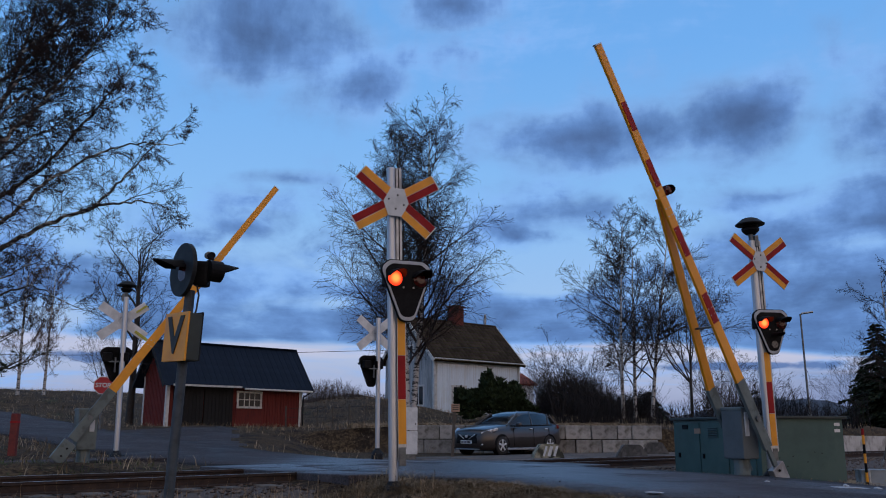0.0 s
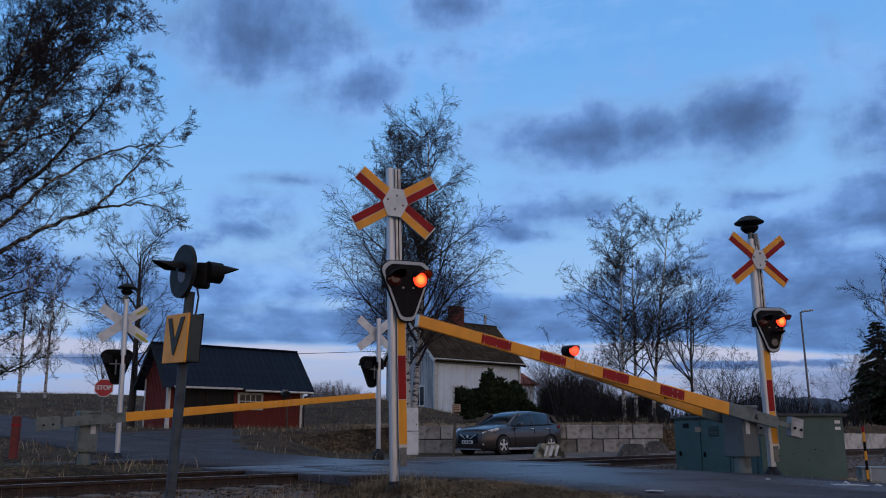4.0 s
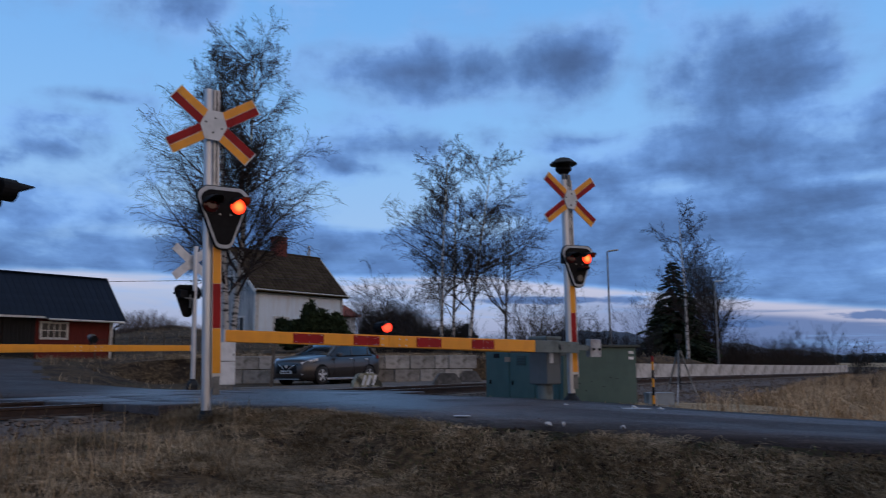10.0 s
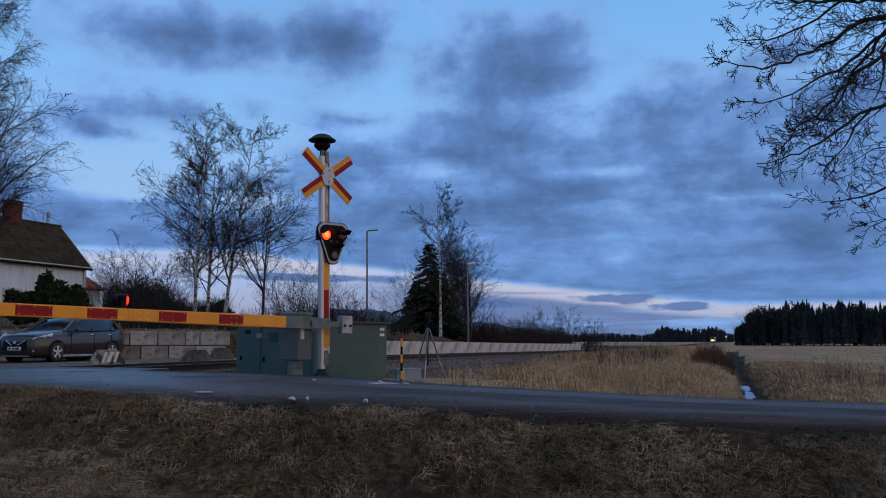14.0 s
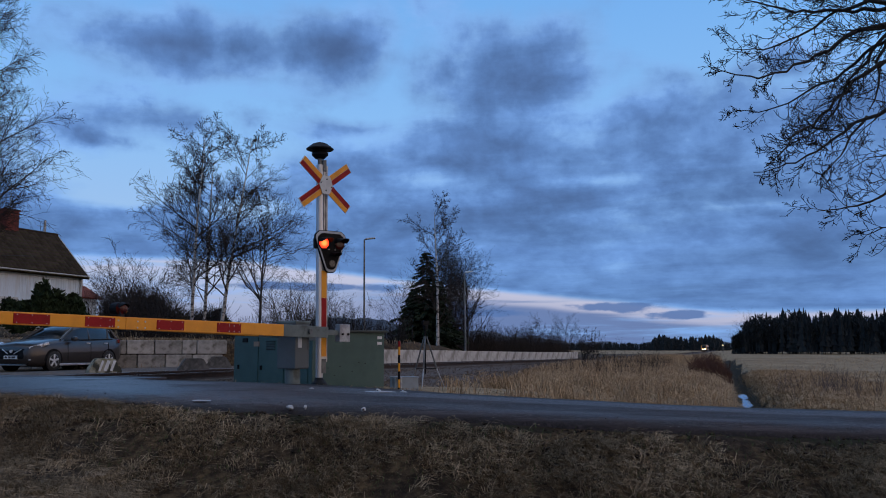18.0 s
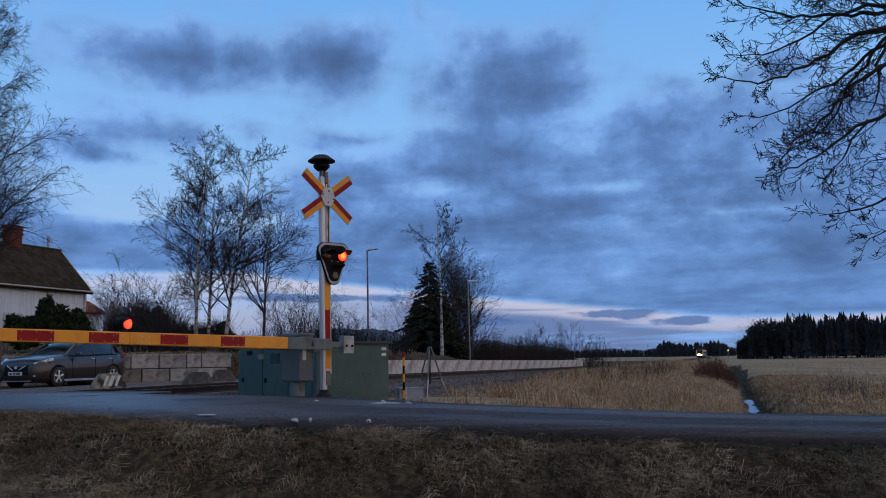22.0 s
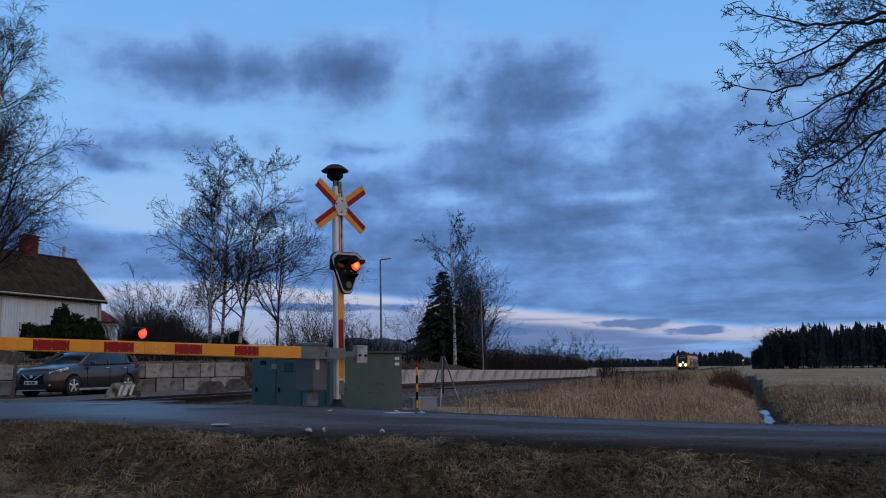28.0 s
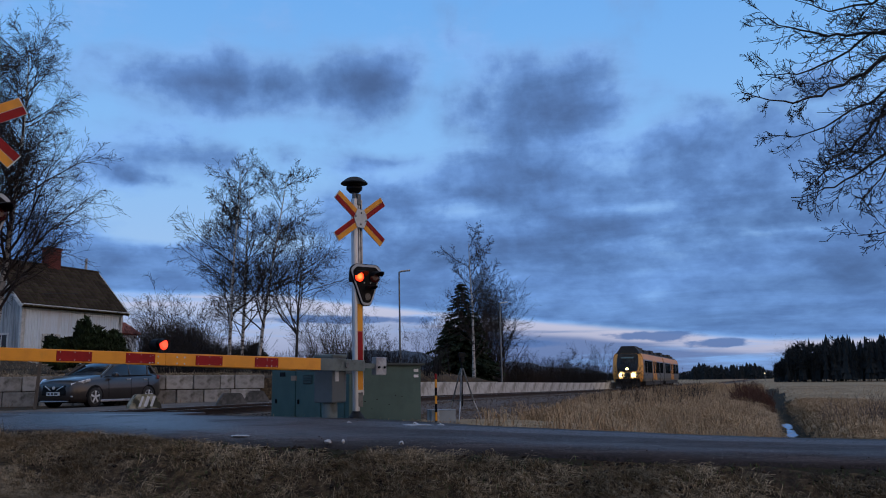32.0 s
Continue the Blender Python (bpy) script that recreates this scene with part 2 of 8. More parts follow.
def asphalt_material():
    mat = bpy.data.materials.new("wet_asphalt")
    mat.use_nodes = True
    g = Graph(mat.node_tree)
    b = mat.node_tree.nodes["Principled BSDF"]
    co = g.t.nodes.new("ShaderNodeTexCoord").outputs["Object"]
    grit = g.noise(co, 45.0, 4, 0.7)
    stain = g.noise(co, 0.55, 6, 0.62, 0.5)
    col = g.mix(g.smooth(grit, 0.35, 0.68), (0.016, 0.013, 0.014, 1), (0.078, 0.062, 0.064, 1))
    col = g.mix(g.m("MULTIPLY", g.smooth(stain, 0.40, 0.58), 0.8), col, (0.024, 0.021, 0.022, 1))
    col = g.mix(g.m("MULTIPLY", g.smooth(g.noise(co, 150.0, 2, 0.5), 0.60, 0.72), 0.7), col, (0.26, 0.235, 0.225, 1))
    damp = g.m("MULTIPLY", g.smooth(g.noise(co, 0.5, 6, 0.66, 0.8), 0.28, 0.50), g.m("MULTIPLY", g.smooth(g.split(co)[0], 4.8, 1.5), g.smooth(g.split(co)[0], -5.0, -2.0)))
    speck = g.noise(co, 13.0, 8, 0.8)
    col = g.mix(g.m("MULTIPLY", g.smooth(speck, 0.52, 0.64), 0.45), col, (0.15, 0.120, 0.118, 1))
    col = g.mix(g.m("MULTIPLY", g.smooth(speck, 0.46, 0.36), 0.8), col, (0.012, 0.010, 0.011, 1))
    # worn wheel tracks along the road
    mp = g.t.nodes.new("ShaderNodeMapping")
    g.plug(mp.inputs[0], co)
    mp.inputs["Rotation"].default_value = (0, 0, radians(37))
    mp.inputs["Scale"].default_value = (0.16, 1.5, 1)
    streak = g.smooth(g.noise(mp.outputs[0], 1.5, 7, 0.7, 0.3), 0.46, 0.60)
    col = g.mix(g.m("MULTIPLY", streak, 0.35), col, (0.105, 0.086, 0.090, 1))
    col = g.mix(g.m("MULTIPLY", g.smooth(g.noise(mp.outputs[0], 2.6, 7, 0.7, 0.3), 0.60, 0.68), 0.7), col, (0.016, 0.014, 0.014, 1))
    # pale lane of wet sheen, partly painted into the colour; muddy margins
    at = g.t.nodes.new("ShaderNodeAttribute")
    at.attribute_name = "across"
    lane = g.m("ADD", at.outputs["Fac"], g.m("MULTIPLY", g.m("SUBTRACT", g.noise(mp.outputs[0], 1.1, 6, 0.65), 0.5), 0.7))
    east = g.smooth(g.split(co)[0], 1.5, 5.0)
    pale = g.m("MULTIPLY", g.smooth(lane, 0.02, 0.22), g.smooth(lane, 0.78, 0.58))
    pale = g.m("MAXIMUM", pale, g.m("MULTIPLY", g.m("MULTIPLY", g.smooth(lane, -0.72, -0.58), g.smooth(lane, -0.34, -0.46)), 0.7))
    # mask of the sheen lane: a paler tone here, lower roughness below
    dry = g.m("MULTIPLY", g.m("MULTIPLY", pale, east), g.smooth(g.noise(co, 26.0, 5, 0.75), 0.30, 0.60))
    col = g.mix(g.m("MULTIPLY", dry, 0.30), col, (0.130, 0.120, 0.135, 1))
    mud = g.m("MULTIPLY", g.smooth(g.m("ABSOLUTE", lane), 0.82, 1.0), 0.6)
    col = g.mix(mud, col, (0.016, 0.012, 0.011, 1))
    col = g.mix(g.m("MULTIPLY", g.smooth(g.noise(co, 34.0, 3, 0.6), 0.66, 0.72), 0.9), col, (0.006, 0.005, 0.005, 1))
    g.plug(b.inputs["Base Color"], col)
    ro = g.t.nodes.new("ShaderNodeMapRange")
    damp = g.m("MAXIMUM", damp, g.m("MULTIPLY", dry, 0.6))
    g.plug(ro.inputs[0], g.m("MAXIMUM", damp, g.m("MULTIPLY", g.smooth(stain, 0.42, 0.62), 0.35)))
    ro.inputs[3].default_value, ro.inputs[4].default_value = 0.86, 0.34
    g.plug(b.inputs["Specular IOR Level"], g.m("ADD", 0.20, g.m("MULTIPLY", damp, 0.28)))
    g.plug(b.inputs["Roughness"], ro.outputs[0])
    bp = g.t.nodes.new("ShaderNodeBump")
    bp.inputs["Strength"].default_value, bp.inputs["Distance"].default_value = 0.55, 0.016
    g.plug(bp.inputs["Height"], g.m("ADD", grit, g.noise(co, 9, 5)))
    g.plug(b.inputs["Normal"], bp.outputs[0])
    return mat


def birch_material(name="birch_bark", lo=0.50, hi=0.58, pale=(0.42, 0.40, 0.38)):
    mat = bpy.data.materials.new(name)
    mat.use_nodes = True
    g = Graph(mat.node_tree)
    b = mat.node_tree.nodes["Principled BSDF"]
    co = g.t.nodes.new("ShaderNodeTexCoord").outputs["Object"]
    mp = g.t.nodes.new("ShaderNodeMapping")
    g.plug(mp.inputs[0], co)
    mp.inputs["Scale"].default_value = (1.6, 1.6, 5)
    mark = g.smooth(g.noise(mp.outputs[0], 1.6, 6, 0.7), lo, hi)
    col = g.mix(mark, (*pale, 1), (0.03, 0.027, 0.025, 1))
    g.plug(b.inputs["Base Color"], col)
    b.inputs["Roughness"].default_value = 0.85
    return mat


def glow_material(name, core, rim, strength):
    """A lit lens: brightest in its middle."""
    mat = bpy.data.materials.new(name)
    mat.use_nodes = True
    g = Graph(mat.node_tree)
    b = mat.node_tree.nodes["Principled BSDF"]
    co = g.t.nodes.new("ShaderNodeTexCoord").outputs["Object"]
    x, y, z = g.split(co)
    d = g.m("SQRT", g.m("ADD", g.m("MULTIPLY", x, x), g.m("MULTIPLY", z, z)))
    col = g.mix(g.smooth(d, 0.02, 0.095), (*core, 1), (*rim, 1))
    b.inputs["Base Color"].default_value = (0.3, 0.02, 0.01, 1)
    g.plug(b.inputs["Emission Color"], col)
    b.inputs["Emission Strength"].default_value = strength
    return mat


M = dict(
    ground=ground_material(),
    asphalt=asphalt_material(),
    gravel=material("gravel_lot", (0.11, 0.085, 0.07), 0.9, color2=(0.05, 0.042, 0.037), scale=9, third=(0.16, 0.115, 0.085), bump=0.8, bump_scale=30),
    ballast=island_material("ballast_stone", (0.05, 0.04, 0.036), (0.19, 0.15, 0.125), 0.9, (0.09, 0.066, 0.052)),
    ballast_bed=material("ballast_bed", (0.05, 0.04, 0.035), 0.95, color2=(0.13, 0.10, 0.085), scale=22, bump=1.0, bump_scale=25),
    rail=material("rusty_rail", (0.042, 0.024, 0.016), 0.85, 0.1, color2=(0.022, 0.014, 0.011), scale=8, bump=0.3),
    railtop=material("worn_rail_head", (0.30, 0.29, 0.28), 0.35, 0.9, color2=(0.15, 0.13, 0.12), scale=3),
    sleeper=material("concrete_sleeper", (0.14, 0.12, 0.10), 0.9, color2=(0.07, 0.058, 0.05), scale=7, bump=0.5, per_piece=0.2),
    galv=material("galvanised_steel", (0.42, 0.44, 0.46), 0.42, 0.75, color2=(0.30, 0.31, 0.33), scale=9, third=(0.24, 0.24, 0.25), third_scale=2.0, bump=0.05),
    galv_dark=material("weathered_steel", (0.16, 0.17, 0.175), 0.5, 0.6, color2=(0.09, 0.095, 0.10), scale=7, bump=0.08),
    poststeel=material("dull_dark_steel", (0.062, 0.074, 0.086), 0.6, 0.2, color2=(0.040, 0.048, 0.055), scale=9, third=(0.10, 0.105, 0.11), third_scale=4.0, third_mask=(0.58, 0.7), spec=0.3),
    alu=material("brushed_aluminium", (0.52, 0.54, 0.57), 0.38, 0.7, color2=(0.40, 0.42, 0.45), scale=5, stretch=(1, 1, 0.1)),
    yellow=material("warning_yellow", (0.78, 0.31, 0.010), 0.42, color2=(0.70, 0.27, 0.010), scale=4, third=(0.55, 0.23, 0.02), third_scale=2.3, third_mask=(0.58, 0.75)),
    red=material("warning_red", (0.30, 0.010, 0.012), 0.5, color2=(0.24, 0.008, 0.010), scale=5, spec=0.2),
    plate=material("grey_plate", (0.50, 0.53, 0.56), 0.45, 0.2, color2=(0.42, 0.45, 0.48), scale=6),
    white=material("white_sheet", (0.62, 0.64, 0.66), 0.45, 0.1, color2=(0.50, 0.52, 0.54), scale=5),
    black=material("black_plastic", (0.005, 0.005, 0.006), 0.55, color2=(0.009, 0.009, 0.010), scale=7, spec=0.10),
    blackmatt=material("black_matt", (0.012, 0.014, 0.017), 0.6, color2=(0.022, 0.025, 0.028), scale=7, spec=0.18),
    rim=material("grey_reflective_rim", (0.40, 0.42, 0.45), 0.5, color2=(0.33, 0.35, 0.38), scale=9),
    reddark=material("unlit_red_lens", (0.06, 0.006, 0.006), 0.15, color2=(0.04, 0.004, 0.004), scale=30),
    clear=material("clear_lens", (0.07, 0.07, 0.075), 0.15, color2=(0.03, 0.03, 0.034), scale=30),
    lit=glow_material("lit_red_lens", (1.0, 0.22, 0.045), (1.0, 0.035, 0.010), 2.3),
    lit_small=glow_material("lit_boom_lens", (1.0, 0.07, 0.03), (1.0, 0.015, 0.008), 2.2),
    headlight=material("headlight_glow", (0.8, 0.8, 0.7), 0.3, emit=((1.0, 0.80, 0.45), 40.0)),
    green=material("green_hut_paint", (0.037, 0.086, 0.079), 0.5, color2=(0.030, 0.073, 0.067), scale=3, third=(0.044, 0.092, 0.083), third_scale=1.1, bump=0.05),
    greenlid=material("dark_green_roof", (0.020, 0.028, 0.026), 0.6, color2=(0.03, 0.04, 0.036), scale=4),
    boxgrey=material("grey_box_paint", (0.078, 0.096, 0.106), 0.5, color2=(0.062, 0.078, 0.088), scale=4, third=(0.07, 0.085, 0.09), third_scale=2),
    boxpale=material("pale_grey_box", (0.23, 0.26, 0.28), 0.6, color2=(0.17, 0.19, 0.205), scale=5, third=(0.12, 0.125, 0.12), third_scale=4),
    greengrey=material("grey_green_box", (0.115, 0.145, 0.142), 0.5, color2=(0.088, 0.112, 0.110), scale=4, third=(0.06, 0.075, 0.07), third_scale=3.0),
    conc=material("old_concrete", (0.30, 0.285, 0.265), 0.9, color2=(0.20, 0.19, 0.172), scale=4.5, third=(0.085, 0.078, 0.062), third_scale=1.5, third_mask=(0.56, 0.70), bump=0.6, bump_scale=18, per_piece=0.28),
    concdark=material("sooty_concrete", (0.085, 0.080, 0.074), 0.95, color2=(0.050, 0.047, 0.043), scale=5, third=(0.12, 0.11, 0.10), third_scale=3, bump=0.5, bump_scale=22),
    concmoss=material("mossy_concrete", (0.34, 0.32, 0.25), 0.95, color2=(0.15, 0.14, 0.085), scale=5, third=(0.045, 0.045, 0.034), third_scale=3.2, third_mask=(0.50, 0.56), bump=0.7, bump_scale=25),
    platform=material("platform_edge", (0.50, 0.49, 0.47), 0.85, color2=(0.40, 0.385, 0.36), scale=2.2, third=(0.24, 0.225, 0.20), third_scale=0.9, bump=0.1, per_piece=0.04),
    mossy=material("mossy_soil", (0.034, 0.026, 0.018), 0.95, color2=(0.022, 0.022, 0.011), scale=7, bump=1.0, bump_scale=30, spec=0.08),
    redwood=material("falu_red_board", (0.155, 0.020, 0.013), 0.85, color2=(0.105, 0.014, 0.010), scale=6, stretch=(4, 4, 0.5), bump=0.3, per_piece=0.18),
    blackdoor=material("tarred_door_board", (0.006, 0.006, 0.006), 0.85, color2=(0.010, 0.009, 0.009), scale=6, stretch=(4, 4, 0.5), bump=0.3, per_piece=0.2),
    roofblue=material("dark_sheet_roof", (0.010, 0.018, 0.034), 0.65, 0.0, color2=(0.013, 0.023, 0.042), scale=3, per_piece=0.08, spec=0.1),
    trimwhite=material("weathered_white_trim", (0.60, 0.60, 0.58), 0.7, color2=(0.46, 0.46, 0.44), scale=6, bump=0.15),
    housegrey=material("grey_gable_board", (0.36, 0.39, 0.41), 0.85, color2=(0.27, 0.30, 0.32), scale=4, third=(0.20, 0.22, 0.23), third_scale=0.8, stretch=(3, 3, 0.5), bump=0.2, per_piece=0.12),
    housewhite=material("white_house_board", (0.76, 0.85, 0.92), 0.75, color2=(0.70, 0.78, 0.84), scale=4, third=(0.68, 0.73, 0.76), third_scale=0.8, stretch=(3, 3, 0.5), bump=0.15, per_piece=0.06),
    tile=material("mossy_brown_tile", (0.052, 0.035, 0.027), 0.95, color2=(0.034, 0.030, 0.020), scale=3, third=(0.048, 0.042, 0.016), third_scale=0.8, bump=0.3, per_piece=0.35, spec=0.1),
    tilered=material("red_clay_tile", (0.24, 0.055, 0.03), 0.85, color2=(0.18, 0.045, 0.028), scale=4, bump=0.3, per_piece=0.2),
    brick=material("chimney_brick", (0.16, 0.034, 0.024), 0.9, color2=(0.10, 0.026, 0.020), scale=9, bump=0.5),
    glass=material("window_glass", (0.010, 0.014, 0.018), 0.09, color2=(0.016, 0.020, 0.024), scale=2, spec=0.22),
    carpaint=material("grey_car_paint", (0.034, 0.030, 0.029), 0.30, 0.3, color2=(0.039, 0.034, 0.033), scale=3, coat=0.5, spec=0.4),
    carglass=material("car_glass", (0.010, 0.013, 0.016), 0.04, color2=(0.014, 0.017, 0.020), scale=2, spec=0.5),
    tyre=material("tyre_rubber", (0.014, 0.014, 0.014), 0.85, color2=(0.02, 0.02, 0.02), scale=20),
    chrome=material("alloy_rim", (0.72, 0.73, 0.75), 0.3, 0.6, color2=(0.62, 0.63, 0.65), scale=9),
    lampglass=material("car_lamp_glass", (0.62, 0.66, 0.72), 0.12, 0.3, color2=(0.16, 0.17, 0.19), scale=14),
    taillight=material("tail_light", (0.20, 0.012, 0.01), 0.2, color2=(0.14, 0.01, 0.01), scale=20),
    signred=material("stop_sign_red", (0.42, 0.02, 0.03), 0.45, color2=(0.36, 0.018, 0.026), scale=5),
    postred=material("red_post", (0.16, 0.025, 0.018), 0.8, color2=(0.11, 0.018, 0.014), scale=6),
    wood=material("weathered_wood", (0.10, 0.085, 0.07), 0.9, color2=(0.06, 0.05, 0.042), scale=8, stretch=(5, 5, 0.6), bump=0.3),
    notice=material("faded_notice", (0.34, 0.22, 0.15), 0.7, color2=(0.28, 0.18, 0.12), scale=7),
    ink=material("sign_ink", (0.018, 0.016, 0.014), 0.6, color2=(0.022, 0.02, 0.018), scale=10),
    faded=material("faded_writing", (0.45, 0.42, 0.05), 0.6, color2=(0.36, 0.34, 0.06), scale=10),
    snow=material("dirty_snow", (0.46, 0.48, 0.51), 0.8, color2=(0.36, 0.36, 0.37), scale=9, bump=0.6),
    water=material("ditch_water", (0.02, 0.022, 0.025), 0.04, color2=(0.03, 0.03, 0.03), scale=3, spec=0.8),
    bark=material("dark_bark", (0.036, 0.030, 0.027), 0.9, color2=(0.020, 0.017, 0.015), scale=8, stretch=(3, 3, 0.6), bump=0.6),
    birch=birch_material(),
    birch_dark=birch_material("dark_birch_bark", 0.40, 0.50, (0.30, 0.285, 0.27)),
    twig=island_material("bare_twig", (0.014, 0.011, 0.010), (0.036, 0.028, 0.025), 0.85),
    twigbirch=island_material("birch_twig", (0.020, 0.015, 0.014), (0.060, 0.045, 0.041), 0.85),
    twigpale=island_material("pale_twig", (0.07, 0.052, 0.046), (0.17, 0.13, 0.115), 0.9),
    needle=island_material("conifer_needle", (0.008, 0.014, 0.007), (0.026, 0.042, 0.020), 0.8),
    needle_b=island_material("bush_needle", (0.012, 0.022, 0.009), (0.040, 0.062, 0.026), 0.8),
    # tree tones carry a slight blue tint that stands for haze
    farwood=island_material("far_wood", (0.011, 0.014, 0.016), (0.024, 0.029, 0.030), 0.95),
    clod=island_material("soil_clod", (0.016, 0.011, 0.008), (0.055, 0.038, 0.026), 0.95),
    grit=island_material("road_grit", (0.03, 0.027, 0.026), (0.22, 0.20, 0.19), 0.9),
    straw=island_material("dry_grass", (0.055, 0.040, 0.026), (0.58, 0.44, 0.285), 0.9, (0.075, 0.058, 0.036)),
    tall=island_material("tall_dry_grass", (0.16, 0.105, 0.063), (0.61, 0.43, 0.255), 0.9, (0.29, 0.19, 0.11)),
    green_grass=island_material("green_grass", (0.040, 0.062, 0.018), (0.110, 0.150, 0.050), 0.8),
    field=material("stubble_field", (0.36, 0.27, 0.17), 0.95, color2=(0.21, 0.155, 0.096), scale=1.2, third=(0.24, 0.178, 0.11), third_scale=0.06, bump=0.8, bump_scale=9, spec=0.05),
    # distance haze is put into the blue base colour of the hills
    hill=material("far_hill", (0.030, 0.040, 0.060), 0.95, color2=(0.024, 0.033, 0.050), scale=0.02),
    trainyellow=material("train_yellow", (0.72, 0.31, 0.05), 0.4, color2=(0.64, 0.27, 0.045), scale=1.5),
    traingrey=material("train_grey", (0.11, 0.112, 0.108), 0.4, color2=(0.09, 0.092, 0.09), scale=1.5),
    trainglass=material("train_glass", (0.008, 0.010, 0.012), 0.08, color2=(0.012, 0.014, 0.016), scale=2, spec=0.7),
    darkmetal=material("dark_underframe", (0.02, 0.02, 0.02), 0.8, color2=(0.03, 0.028, 0.026), scale=4),
    cable=material("cable", (0.02, 0.02, 0.022), 0.7, color2=(0.028, 0.028, 0.03), scale=9),
    # weak emission that paints the halo round the headlight cores
    lamp_halo=material("headlight_halo", (0.6, 0.5, 0.35), 0.3, emit=((1.0, 0.62, 0.22), 2.6)),
    display=material("faint_display", (0.03, 0.05, 0.06), 0.4, emit=((0.3, 0.55, 0.7), 0.08)),
    farlight=material("far_window_light", (0.8, 0.6, 0.3), 0.5, emit=((1.0, 0.7, 0.35), 5.0)),
    teal=material("teal_tarpaulin", (0.16, 0.34, 0.33), 0.6, color2=(0.12, 0.27, 0.27), scale=2),
)


# ---- mesh helpers ----
def finish(bm, name, mats, smooth=False):
    me = bpy.data.meshes.new(name)
    bmesh.ops.recalc_face_normals(bm, faces=bm.faces)
    bm.to_mesh(me)
    bm.free()
    for mt in (mats if isinstance(mats, (list, tuple)) else [mats]):
        me.materials.append(mt)
    if smooth:
        me.shade_smooth()
    return me


def part(name, bm, mat, parent=None, label="", smooth=False, at=None):
    ob = new(name, finish(bm, name, mat, smooth))
    if parent is not None:
        ob.parent = parent
    if at is not None:
        ob.matrix_basis = at
    if label:
        tagged(ob, label)
    return ob


def thing(name, m, label, category, group="", kind=""):
    ob = new(name)
    ob.matrix_basis = m
    return tagged(ob, label, category, group, kind)


def box(bm, size, at=(0, 0, 0), rot=(0, 0, 0), bevel=0.0, taper=1.0):
    """A block about its centre; taper narrows its top."""
    r = bmesh.ops.create_cube(bm, size=1.0)
    vs = r["verts"]
    for v in vs:
        if v.co.z > 0:
            v.co.x *= taper
            v.co.y *= taper
    bmesh.ops.transform(bm, matrix=pose(*at, *rot) @ Matrix.Diagonal((*size, 1)), verts=vs)
    if bevel:
        es = {e for v in vs for e in v.link_edges}
        bmesh.ops.bevel(bm, geom=list(es), offset=bevel, segments=2, affect="EDGES", profile=0.6)
    return bm


def rod(bm, a, b, r1, r2=None, segs=12):
    a, b = Vector(a), Vector(b)
    d = b - a
    m = Matrix.Translation((a + b) / 2) @ d.to_track_quat("Z", "Y").to_matrix().to_4x4()
    bmesh.ops.create_cone(bm, cap_ends=True, segments=segs, radius1=r1, radius2=r1 if r2 is None else r2, depth=d.length, matrix=m)
    return bm


def lathe(bm, profile, segs=24, m=Matrix()):
    rings = []
    for r, z in profile:
        rings.append([bm.verts.new(m @ Vector((r * math.cos(2 * math.pi * k / segs), r * math.sin(2 * math.pi * k / segs), z))) for k in range(segs)])
    for a, b in zip(rings, rings[1:]):
        for k in range(segs):
            bm.faces.new((a[k], a[(k + 1) % segs], b[(k + 1) % segs], b[k]))
    bm.faces.new(rings[0][::-1]), bm.faces.new(rings[-1])
    return bm


def slab(bm, outline, y0, y1, m=Matrix()):
    """A flat outline in x, z made thick along y."""
    a = [bm.verts.new(m @ Vector((x, y0, z))) for x, z in outline]
    b = [bm.verts.new(m @ Vector((x, y1, z))) for x, z in outline]
    n = len(a)
    bm.faces.new(a), bm.faces.new(b[::-1])
    for k in range(n):
        bm.faces.new((a[k], b[k], b[(k + 1) % n], a[(k + 1) % n]))
    return bm


def B():
    return bmesh.new()


def raw(name, verts, faces, mats, parent=None, smooth=False):
    me = bpy.data.meshes.new(name)
    me.from_pydata([tuple(v) for v in verts] if not isinstance(verts, np.ndarray) else verts, [], faces)
    for mt in (mats if isinstance(mats, (list, tuple)) else [mats]):
        me.materials.append(mt)
    if smooth:
        me.shade_smooth()
    ob = new(name, me)
    if parent is not None:
        ob.parent = parent
    return ob


def rounded(points, r, steps=5):
    """An outline with rounded corners."""
    out = []
    n = len(points)
    for k in range(n):
        p, a, b = (Vector(points[j % n]) for j in (k, k - 1, k + 1))
        da, db = (a - p).normalized(), (b - p).normalized()
        half = da.angle(db) / 2
        t = r / math.tan(half)
        c = p + (da + db).normalized() * (r / math.sin(half))
        s, e = p + da * t - c, p + db * t - c
        for i in range(steps + 1):
            v = s.normalized().slerp(e.normalized(), i / steps) * r
            out.append(tuple(c + v))
    return out


# ---- plan: u runs along the railway, n away across it ----
PHI = radians(45.4)


def xy(u, n):
    return (u * math.sin(PHI) - n * math.cos(PHI), u * math.cos(PHI) + n * math.sin(PHI))


def un(x, y):
    return (x * math.sin(PHI) + y * math.cos(PHI), -x * math.cos(PHI) + y * math.sin(PHI))


def polar(az, r):
    return (r * math.sin(radians(az)), r * math.cos(radians(az)))


def sstep(a, b, x):
    t = np.clip((np.asarray(x, float) - a) / (b - a), 0, 1)
    return t * t * (3 - 2 * t)


def track_n(u):
    return 11.9 - 0.0158 * 30 * np.log1p(np.exp(np.clip((np.asarray(u, float) - 225) / 30, -30, 30)))


def rail_z(u):
    return -0.38 * sstep(14, 88, u) - 0.50 * sstep(88, 250, u)


